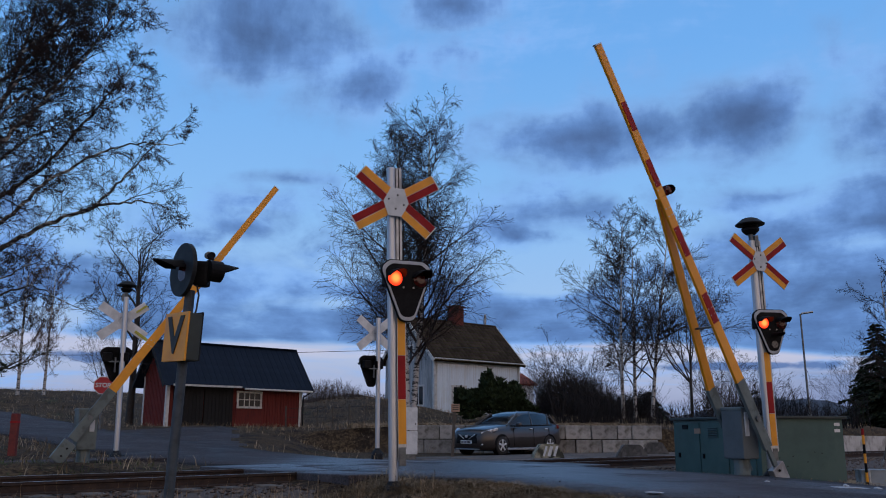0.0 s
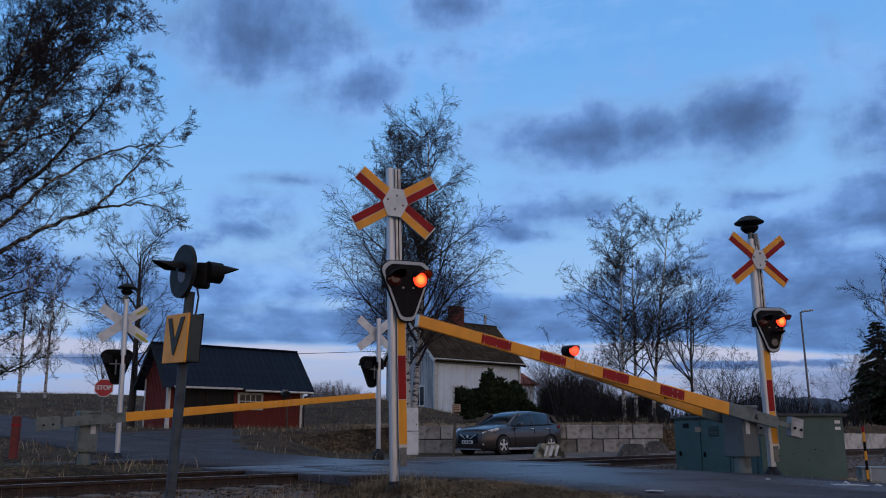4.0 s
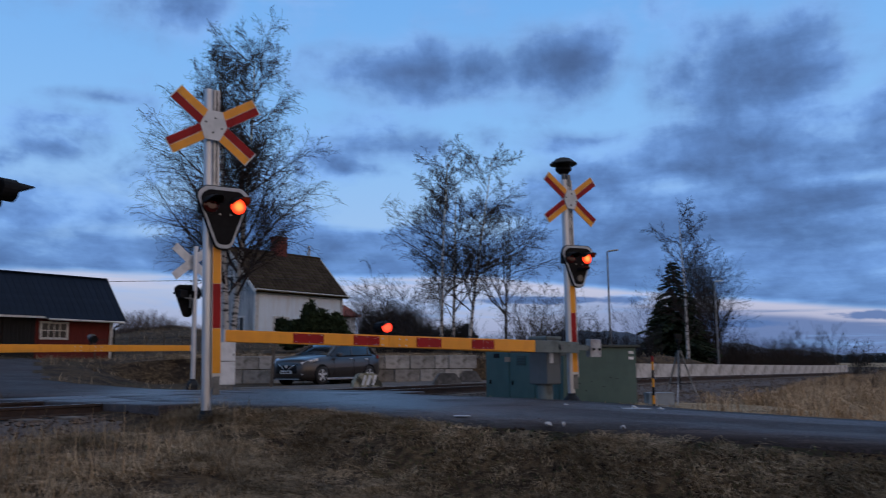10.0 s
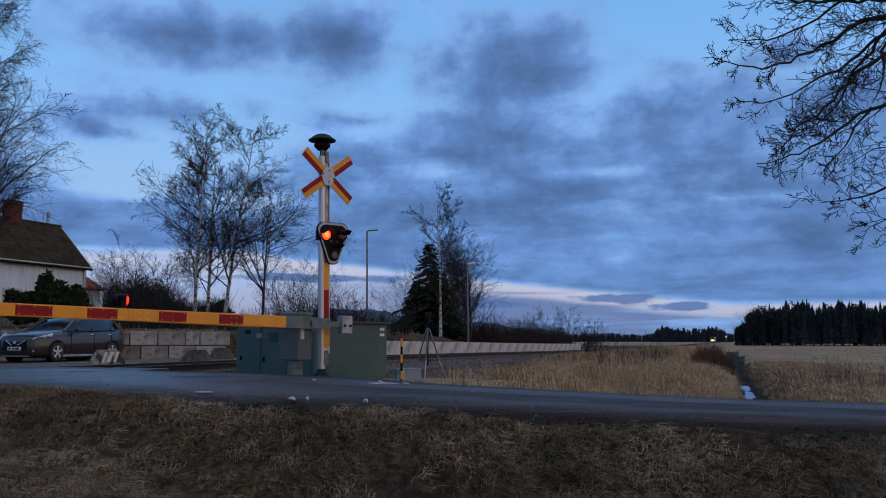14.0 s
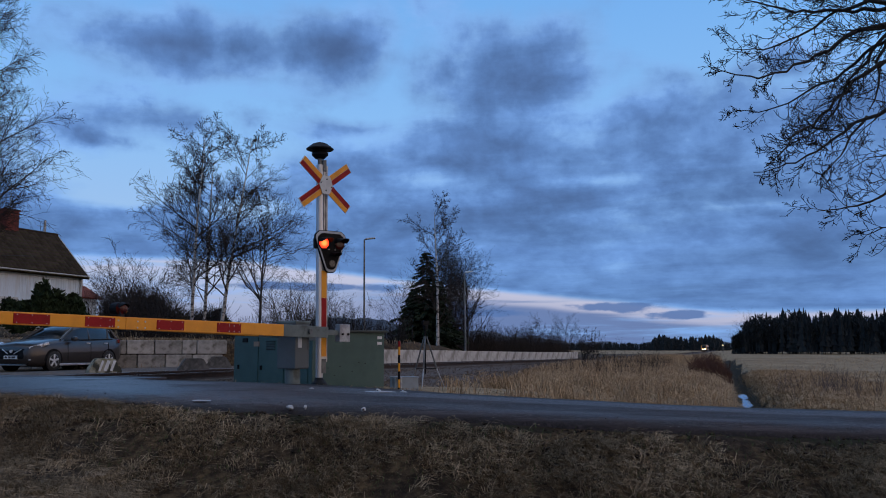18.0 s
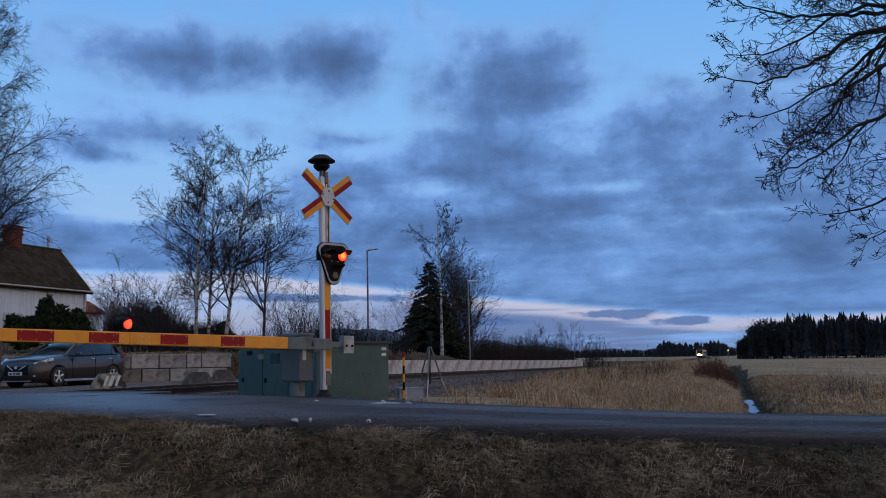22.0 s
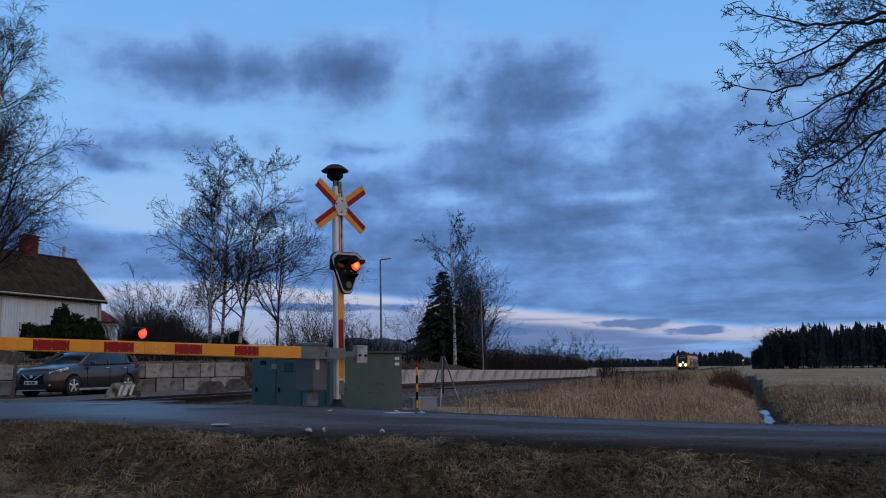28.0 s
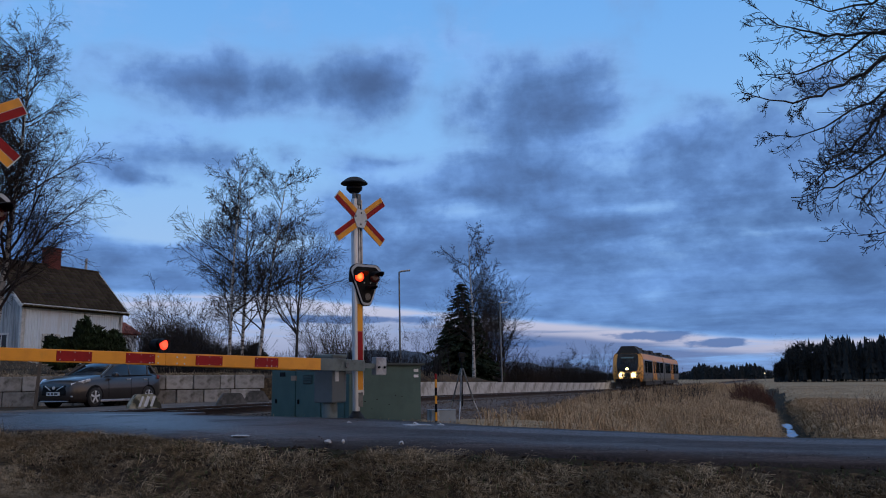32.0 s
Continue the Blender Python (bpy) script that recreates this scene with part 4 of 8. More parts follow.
signal_mid = build_signal("crossing_signal", pose(-0.71, 11.85, -0.23, 0, -1.35, facing(165)), (4.47, 3.95, 2.76), "aluminium crossing signal post with red lights and crossbuck", low_lens=False, skew=6.0, opening=35, head_turn=13, rise=0.20)
signal_road = build_signal("crossing_signal", pose(5.10, 14.16, -0.15, 0, -0.9, facing(163)), (3.86, 3.50, 2.39), "crossing signal post with crossbuck, lights and a domed bell", bell=True, skew=1.5, opening=37, head_turn=-2, rise=0.08, arm=0.63, width=0.18, size=0.86, hug=0.0)
signal_barn = build_signal("crossing_signal", pose(-7.96, 20.9, -0.05, 0, 0.8, facing(345)), (3.86, 3.28, 2.28), "crossing signal post seen from behind, with bell", bell=True, lit=False, low_lens=False, board=False, opening=36)
signal_lot = build_signal("crossing_signal", pose(-2.0, 23.69, -0.03, 0, 0.6, facing(325)), (3.70, 3.28, 2.30), "crossing signal post seen from behind, turned away", lit=False, low_lens=False, board=False, opening=38)
for dx, dz, w, h, r in ((-0.42, 0.30, 0.30, 0.05, 36), (-0.44, -0.36, 0.36, 0.07, -36)):
    part("writing_bar", box(B(), (w, 0.004, h), (dx, -0.062, dz), (0, r, 0)), M["faded"], signal_barn, "faded yellow writing", at=pose(0, 0, 3.28))

BOOMS = []


def build_barrier(m, length, label, panels, lamp_at, twin, taper=(0.185, 0.135), weight_back=0.95):
    """Drive box on a pedestal with a boom that turns about local y; the boom lies along x."""
    t = thing("crossing_barrier", m, label, "barrier", "level crossing barriers")
    sg = 1 if twin else -1
    part("pedestal", lathe(B(), [(0.17, -0.95), (0.165, -0.90), (0.125, -0.88), (0.12, -0.5)], 18), M["greengrey"], t, "round pedestal")
    hs = part("drive_box", box(B(), (0.36, 0.38, 0.74), (0.0, 0.0, -0.23), bevel=0.02), M["boxgrey"] if twin else M["greengrey"], t, "grey steel drive box")
    part("box_lid", box(B(), (0.38, 0.40, 0.05), (0, 0, 0.15), bevel=0.012), M["greengrey"], hs)
    part("lock_plate", box(B(), (0.09, 0.02, 0.36), (0.08, sg * 0.195, -0.08), bevel=0.004), M["plate"], hs)
    part("hinge", rod(B(), (-0.15, sg * 0.195, -0.3), (-0.15, sg * 0.195, 0.1), 0.012, segs=8), M["galv_dark"], hs)
    part("axle", rod(B(), (0, -0.36, 0), (0, 0.36, 0), 0.045), M["galv_dark"], t, "steel axle")
    boom = new("boom")
    boom.parent = t
    tagged(boom, "yellow boom with red panels")
    y0 = 0.30 * sg
    h0, h1 = taper
    # beam: a tapered hollow section
    def beam(xa, xb, ya, yb, ha, hb, mt, name, w=0.05, ztop=None):
        bm = B()
        va = [bm.verts.new((xa, ya + sy * w / 2, sz * ha / 2)) for sy, sz in ((-1, -1), (1, -1), (1, 1), (-1, 1))]
        vb = [bm.verts.new((xb, yb + sy * w / 2, sz * hb / 2)) for sy, sz in ((-1, -1), (1, -1), (1, 1), (-1, 1))]
        bm.faces.new(va), bm.faces.new(vb[::-1])
        for k in range(4):
            bm.faces.new((va[k], va[(k + 1) % 4], vb[(k + 1) % 4], vb[k]))
        bmesh.ops.bevel(bm, geom=list(bm.edges), offset=0.006, segments=1, affect="EDGES")
        return part(name, bm, M[mt], boom)
    joint = lamp_at - 0.05
    hj = h0 + (h1 - h0) * joint / length
    beam(0.62, joint, y0, y0, h0, hj, "yellow", "beam")
    beam(joint + 0.002, length, y0, y0, hj, h1, "yellow", "beam")
    part("end_cap", box(B(), (0.02, 0.06, h1 + 0.01), (length + 0.01, y0, 0)), M["alu"], boom)
    for a, b in panels:
        hh = h0 + (h1 - h0) * ((a + b) / 2) / length
        pn = part("red_panel", box(B(), (b - a, 0.066, hh * 0.78), ((a + b) / 2, y0, 0), bevel=0.003), M["red"], boom, "red reflective panel")
        for bx in (a + 0.04, (a + b) / 2, b - 0.04):
            for bz in (-0.3, 0.3):
                part("rivet", rod(B(), (bx, y0 + sg * 0.037, bz * hh), (bx, y0 + sg * 0.030, bz * hh), 0.0055, segs=6), M["plate"], pn)
    for bx in (joint - 0.30, joint - 0.18, joint + 0.12, joint + 0.25, 1.75, 1.85):
        for bz in (-0.05, 0.03):
            if bx < length:
                part("bolt", rod(B(), (bx, y0 + sg * 0.033, bz), (bx, y0 + sg * 0.024, bz), 0.011, segs=6), M["plate"], boom)
    part("arm_socket", box(B(), (0.62, 0.06, 0.19), (0.33, y0, 0), bevel=0.006), M["greengrey"], boom, "grey boom socket")
    if twin:
        beam(0.50, joint, -0.30, y0 - 0.055, h0 * 0.95, hj, "yellow", "brace_beam")
        part("arm_socket", box(B(), (0.55, 0.06, 0.19), (0.27, -0.30, 0), bevel=0.006), M["greengrey"], boom)
        part("cross_strut", rod(B(), (1.55, y0, 0), (1.55, -0.14, 0), 0.018), M["galv_dark"], boom)
    # rear arms and weights
    for y in ((y0, -0.30) if twin else (y0,)):
        rear = part("rear_arm", box(B(), (0.56, 0.06, 0.18), (-0.22, y, 0.0 if not twin else -0.0), bevel=0.006), M["greengrey"], boom)
        if twin and y == y0:
            cw = part("counterweight", box(B(), (0.30, 0.10, 0.30), (-weight_back, y, 0.0), bevel=0.01), M["galv"], boom, "galvanised counterweight")
            part("weight_arm", box(B(), (0.6, 0.04, 0.08), (-0.6, y, -0.0)), M["greengrey"], boom)
        else:
            cw = part("counterweight", box(B(), (0.42, 0.10, 0.25), (-weight_back * 0.8, y, 0.0), bevel=0.01), M["greengrey"], boom, "grey counterweight")
        for bx in (-0.08, 0.08):
            part("weight_bolt", rod(B(), (bx - weight_back * (1 if twin and y == y0 else 0.8), y + sg * 0.075, -0.02), (bx - weight_back * (1 if twin and y == y0 else 0.8), y + sg * 0.045, -0.02), 0.02, segs=6), M["black"], cw)
    # lamp on the boom
    lp = part("boom_lamp", box(B(), (0.05, 0.04, 0.16), (lamp_at, y0, 0.12)), M["blackmatt"], boom, "small round warning lamp")
    part("lamp_case", rod(B(), (lamp_at, y0 - 0.02, 0.18), (lamp_at, y0 - 0.14, 0.18), 0.078, segs=20), M["black"], lp)
    if twin:
        ln = lens_drum("lamp_lens", lp, pose(lamp_at, y0 + 0.03, 0.18), 0.066, M["lit_small"])
        LENSES.append((ln, (lamp_at, y0 + 0.03, 0.18), None))
        part("lamp_hood", hood(B(), 0, 0, 0.078, 0.10), M["black"], lp, at=pose(lamp_at, y0, 0.18, 0, 0, 180))
    else:
        part("lamp_back", rod(B(), (lamp_at, y0 - 0.05, 0.22), (lamp_at, y0 + 0.04, 0.22), 0.075, segs=18), M["galv_dark"], lp)
    BOOMS.append(boom)
    return t


# boom of the near side points over the road, the other one mirrors it beyond the tracks
barrier_near = build_barrier(pose(4.45, 13.72, 0.80, 0, 0, 90 - 236.5), 6.1, "road barrier with a long yellow boom and red panels",
                             [(1.61, 2.09), (2.71, 3.18), (3.84, 4.27), (4.74, 5.19)], 3.72, True)
barrier_far = build_barrier(pose(-7.05, 17.0, 0.84, 0, 0, 90 - 55), 6.25, "road barrier beyond the tracks with a yellow boom", [], 4.0, False, taper=(0.18, 0.125))


# railway signal with a V board
def build_v_signal():
    t = thing("railway_signal", pose(-2.56, 8.18, land1(-2.56, 8.18) - 0.03, 0, 2.2, 0), "steel post with yellow V board and black signal lamps", "railway signal")
    h = 1.92 - land1(-2.56, 8.18)
    post = part("post", rod(B(), (0, 0, 0), (0, 0, h), 0.046, segs=14), M["poststeel"], t, "weathered dark steel post")
    z = h - 0.45
    vb = part("v_board", box(B(), (0.02, 0.43, 0.45), (0, 0, 0), bevel=0.004), M["yellow"], t, "yellow board with a black letter V", at=pose(-0.06, -0.09, z, 0, 0, 45))
    lettering("V", 0.47, M["ink"], vb, pose(-0.014, 0, 0, 0, 0, -90), bold=0.012)
    part("board_back", box(B(), (0.13, 0.41, 0.43), (0.075, 0, 0), bevel=0.01), M["greenlid"], vb, "dark box behind the board")
    part("back_board", box(B(), (0.012, 0.43, 0.45), (0.15, 0.02, 0.01)), M["blackmatt"], vb)
    hz = h + 0.19
    part("backing_disc", rod(B(), (-0.02, 0, 0), (0.02, 0, 0), 0.255, segs=40), M["blackmatt"], t, "round black backing disc", at=pose(-0.075, -0.03, hz, 0, 0, 41))
    part("disc_hood", hood(B(), 0, 0, 0.10, 0.28), M["black"], t, "black visor", at=pose(-0.095, -0.06, hz - 0.01, 0, 0, -45))
    part("disc_lens", rod(B(), (0, -0.03, 0), (0, 0.03, 0), 0.085, segs=18), M["reddark"], t, at=pose(-0.05, -0.05, hz - 0.03, 0, 0, -45))
    lb = part("lamp_body", box(B(), (0.14, 0.14, 0.24), (0.10, 0.0, hz - 0.03), bevel=0.03), M["black"], t, "black lamp body")
    part("lamp_drum", rod(B(), (0.16, -0.06, hz + 0.0), (0.26, 0.03, hz + 0.0), 0.10, segs=20), M["black"], lb)
    part("lamp_hood", hood(B(), 0, 0, 0.10, 0.22), M["black"], t, "black visor", at=pose(0.22, 0.0, hz - 0.01, 0, 0, 120))
    cable = [(0.06, -0.05, h + 0.1), (0.10, -0.05, h - 0.05), (0.09, -0.05, h - 0.2), (0.05, -0.05, h - 0.3)]
    bm = B()
    for a, b in zip(cable, cable[1:]):
        rod(bm, a, b, 0.009, segs=6)
    part("cable", bm, M["cable"], t)
    return t


v_signal = build_v_signal()


# green equipment hut
def build_hut():
    """Box with its long side running away from the road."""
    t = thing("equipment_hut", pose(5.40, 15.55, -0.36, 0, 0, 12.5), "green painted steel equipment hut beside the crossing", "equipment hut")
    W, D, H = 1.66, 3.2, 1.20
    body = part("hut_body", box(B(), (W, D, H), (W / 2, D / 2, H / 2), bevel=0.01), M["green"], t, "green steel walls")
    part("hut_roof", box(B(), (W + 0.12, D + 0.12, 0.05), (W / 2, D / 2, H + 0.02), bevel=0.012), M["greenlid"], t, "dark flat roof")
    part("plinth", box(B(), (W - 0.05, D - 0.05, 0.4), (W / 2, D / 2, -0.15)), M["conc"], t)
    for y0, y1 in ((0.15, 1.0), (1.05, 2.05), (2.1, 3.05)):
        dr = part("door", box(B(), (0.02, y1 - y0, H - 0.12), (-0.008, (y0 + y1) / 2, H / 2), bevel=0.004), M["green"], t, "green steel door")
        part("door_handle", box(B(), (0.04, 0.04, 0.09), (-0.03, y1 - 0.12, 0.5), bevel=0.008), M["black"], dr)
    lv = part("louvre", box(B(), (0.015, 0.36, 0.2), (-0.02, 1.55, H - 0.25)), M["green"], t, "vent louvre")
    for k in range(6):
        part("louvre_slat", box(B(), (0.03, 0.34, 0.012), (-0.03, 1.55, H - 0.17 - k * 0.032), (0, 30, 0)), M["greenlid"], lv)
    part("notice_label", box(B(), (0.006, 0.24, 0.10), (-0.024, 2.15, H - 0.22)), M["notice"], t, "faded notice label")
    part("vent", box(B(), (0.03, 0.22, 0.09), (-0.02, 2.65, H - 0.14)), M["black"], t)
    for z in (H - 0.10, H - 0.21):
        part("label", box(B(), (0.11, 0.006, 0.055), (W - 0.12, -0.008, z)), M["white"], t, "small white label")
    for x, z in ((0.35, 0.52), (0.62, 0.55), (0.9, 0.45), (1.2, 0.6), (0.5, 0.38), (1.05, 0.62)):
        part("chipped_spot", box(B(), (0.03, 0.004, 0.012), (x, -0.003, z)), M["black"], t)
    return t


hut = build_hut()

cab = thing("cable_cabinet", pose(-1.13, 24.3, -0.10, 0, 0, 8), "pale grey cable cabinet beyond the tracks", "cabinet")
part("cabinet_body", box(B(), (0.42, 0.3, 0.62), (0, 0, 0.40), bevel=0.01), M["white"], cab)
part("cabinet_door", box(B(), (0.41, 0.3, 0.62), (0, -0.01, 1.04), bevel=0.01), M["white"], cab)
part("cabinet_lock", box(B(), (0.03, 0.02, 0.05), (0.15, -0.17, 0.9)), M["galv_dark"], cab)
part("cabinet_foot", box(B(), (0.36, 0.26, 0.2), (0, 0, 0.0)), M["galv_dark"], cab)

low = thing("junction_box", pose(6.95, 14.85, -0.42, 0, 0, -8), "low grey junction box with a black and yellow marker stick", "junction box")
part("box_body", box(B(), (0.46, 0.34, 0.26), (0.02, 0, 0.27), bevel=0.012), M["boxpale"], low)
part("box_lid", box(B(), (0.48, 0.36, 0.025), (0.02, 0, 0.412), bevel=0.008), M["boxpale"], low)
part("box_conduit", rod(B(), (-0.10, -0.19, 0.05), (-0.10, -0.19, 0.42), 0.022, segs=8), M["galv"], low)
part("box_foot", box(B(), (0.40, 0.28, 0.2), (0.02, 0, 0.02)), M["black"], low)
for k in range(6):
    part("stick_band", rod(B(), (-0.14, -0.2, 0.08 + k * 0.15), (-0.14, -0.2, 0.23 + k * 0.15), 0.022, segs=8), M["black" if k % 2 == 0 else "yellow"], low)
part("stick_tip", rod(B(), (-0.14, -0.2, 0.98), (-0.14, -0.2, 1.08), 0.024, segs=8), M["red"], low)

# tripod left standing by the track
tri = thing("tripod", pose(*polar(26.5, 19.2), land1(*polar(26.5, 19.2)) + 0.02, 0, 0, 20), "dark camera tripod with spread legs in the grass", "tripod")
for k in range(3):
    a = math.radians(95 + 120 * k)
    ft = (0.46 * math.cos(a), 0.46 * math.sin(a), 0.0)
    lg = part("leg", rod(B(), (0.03 * math.cos(a), 0.03 * math.sin(a), 1.12), (0.27 * math.cos(a), 0.27 * math.sin(a), 0.42), 0.018, segs=8), M["galv_dark"], tri)
    part("lower_leg", rod(B(), (0.25 * math.cos(a), 0.25 * math.sin(a), 0.46), ft, 0.012, segs=8), M["galv"], lg)
    part("spreader", rod(B(), (0.27 * math.cos(a), 0.27 * math.sin(a), 0.42), (0, 0, 0.42), 0.009, segs=6), M["black"], lg)
part("centre_column", rod(B(), (0, 0, 0.3), (0, 0, 1.28), 0.017, segs=8), M["black"], tri)
part("tripod_head", box(B(), (0.10, 0.08, 0.10), (0, 0, 1.32), bevel=0.02), M["black"], tri)
part("device", box(B(), (0.20, 0.05, 0.10), (0, 0, 1.42), bevel=0.01), M["black"], tri, "small black device on the head")


# stop sign
def build_stop():
    t = thing("stop_sign", pose(-13.5, 33.65, land1(-13.5, 33.65), 0, 0, facing(158)), "red octagonal stop sign on a grey post", "road sign")
    zc = 2.33 - land1(-13.5, 33.65)
    part("post", rod(B(), (0, 0.05, 0), (0, 0.05, zc + 0.3), 0.04), M["galv_dark"], t)
    oc = [(0.37 * math.cos(math.radians(22.5 + 45 * k)), 0.37 * math.sin(math.radians(22.5 + 45 * k))) for k in range(8)]
    pl = part("sign_plate", slab(B(), oc, -0.01, 0.01), M["white"], t, "white bordered plate", at=pose(0, 0, zc))
    part("sign_face", slab(B(), [(x * 0.91, z * 0.91) for x, z in oc], -0.016, -0.008), M["signred"], pl)
    lettering("STOP", 0.225, M["white"], pl, pose(0, -0.018, 0), bold=0.008)


build_stop()
rp = thing("marker_post", pose(-9.9, 19.95, land1(-9.9, 19.95) - 0.05), "short red painted post at the roadside", "post")
part("post_body", box(B(), (0.16, 0.12, 1.03 - land1(-9.9, 19.95)), (0, 0, (1.03 - land1(-9.9, 19.95)) / 2), bevel=0.01), M["postred"], rp)
part("post_band", box(B(), (0.17, 0.13, 0.05), (0, 0, 0.8)), M["red"], rp)


# concrete traffic blocks
def traffic_block(m, label, marks, mat="conc"):
    t = thing("concrete_barrier", m, label, "concrete block", "concrete blocks by the lot")
    bm = slab(B(), [(-0.45, 0), (0.45, 0), (0.43, 0.12), (0.24, 0.42), (-0.24, 0.42), (-0.43, 0.12)], -0.28, 0.28)
    bmesh.ops.bevel(bm, geom=list(bm.edges), offset=0.025, segments=2, affect="EDGES")
    b = part("block", bm, M[mat], t, "weathered concrete")
    for x, w in marks:
        part("paint_mark", box(B(), (w, 0.01, 0.30), (x, -0.285, 0.22), (0, 18, 0), bevel=0.003), M["white"], b, "worn white paint")


traffic_block(pose(2.87, 26.1, -0.17, 0, 0, 4), "mossy concrete block with worn white paint marks", [(-0.12, 0.06), (0.03, 0.09), (0.19, 0.07)], "concmoss")
traffic_block(pose(5.17, 25.25, -0.17, 0, 0, -6), "plain dark concrete block", [], "concdark")
traffic_block(pose(7.2, 31.0, -0.17, 0, 0, -12), "small dark concrete block near the wall end", [], "concdark")

ns = thing("notice_sign", pose(0.1, 27.2, -0.18, 0, 0, 2), "small faded notice on a leaning wooden stake", "sign")
part("stake", box(B(), (0.09, 0.06, 1.55), (0, 0, 0.75), (0, 3, 0)), M["wood"], ns)
pn = part("notice_plate", box(B(), (0.26, 0.02, 0.24), (0.06, -0.05, 1.50), bevel=0.004), M["notice"], ns, "faded paper notice")
for k in range(3):
    part("text_bar", box(B(), (0.18, 0.004, 0.02), (0.06, -0.063, 1.57 - k * 0.06)), M["ink"], pn)


# platform lamps
def lamp_post(u, n, h, turn):
    x, y = xy(u, n)
    z = float(rail_z(u)) + 0.5
    t = thing("street_lamp", pose(x, y, z, 0, -0.5, turn), "tall grey platform lamp post with a flat head", "street lamp", "platform lamps")
    part("pole", rod(B(), (0, 0, 0), (0, 0, h), 0.055, 0.038), M["galv_dark"], t)
    part("arm", rod(B(), (0, 0, h - 0.02), (0.16, 0, h + 0.03), 0.03), M["galv_dark"], t)
    part("lamp_head", box(B(), (0.52, 0.20, 0.08), (0.30, 0, h + 0.05), (0, -6, 0), bevel=0.03), M["galv"], t, "flat lamp head")
    part("collar", rod(B(), (0, 0, 0), (0, 0, 1.1), 0.075), M["galv_dark"], t)


for r, az, h in ((43.0, 22.35, 5.6), (60.0, 29.05, 5.6)):
    u, n = un(*polar(az, r))
    lamp_post(u, n, h, -20)

# overhead wire from the house
wire = thing("overhead_wire", Matrix(), "thin black overhead telephone wire", "wire")
pts = [Vector((-60 + 62 * k / 30, 50 + 8 * k / 30, 6.2 - 0.9 * math.sin(math.pi * k / 30))) for k in range(31)]
ring = [Vector((0, 0.018 * math.cos(2 * math.pi * k / 5), 0.018 * math.sin(2 * math.pi * k / 5))) for k in range(5)]
raw("wire_span", [p + o for p in pts for o in ring], [(k * 5 + j, k * 5 + (j + 1) % 5, k * 5 + 5 + (j + 1) % 5, k * 5 + 5 + j) for k in range(30) for j in range(5)], M["cable"], wire)

# lumps of old snow on the road edge
rng_s = random.Random(8)
for x, y, w, d in ((4.9, 11.3, 0.75, 0.12), (5.05, 11.6, 0.12, 0.10), (5.35, 11.4, 0.16, 0.1), (4.15, 11.9, 0.10, 0.08), (2.2, 9.9, 0.35, 0.07), (2.9, 8.9, 0.11, 0.08), (3.6, 8.6, 0.08, 0.07), (3.05, 8.85, 0.05, 0.05)):
    d0, zr = road_near(np.array([x]), np.array([y]))
    s = tagged(new("snow_lump"), "small lump of dirty old snow on the asphalt", "snow", "snow lumps")
    bm = B()
    bmesh.ops.create_icosphere(bm, subdivisions=2, radius=1.0)
    for v in bm.verts:
        k = 0.75 + 0.45 * noise.noise(v.co * 1.7 + Vector((x * 5, y * 3, 0)))
        v.co = Vector((v.co.x * w * 0.4 * k, v.co.y * d * k, v.co.z * (0.03 if w < 0.3 else 0.016) * k))
    s.matrix_basis = pose(x, y, max(float(zr[0]), land1(x, y)) + 0.03, 0, 0, -35)
    part("snow", bm, M["snow"], s)


# ---- red barn ----
def place_on(x, y, rz=0, dz=0.0):
    return pose(x, y, land1(x, y) + dz, 0, 0, rz)


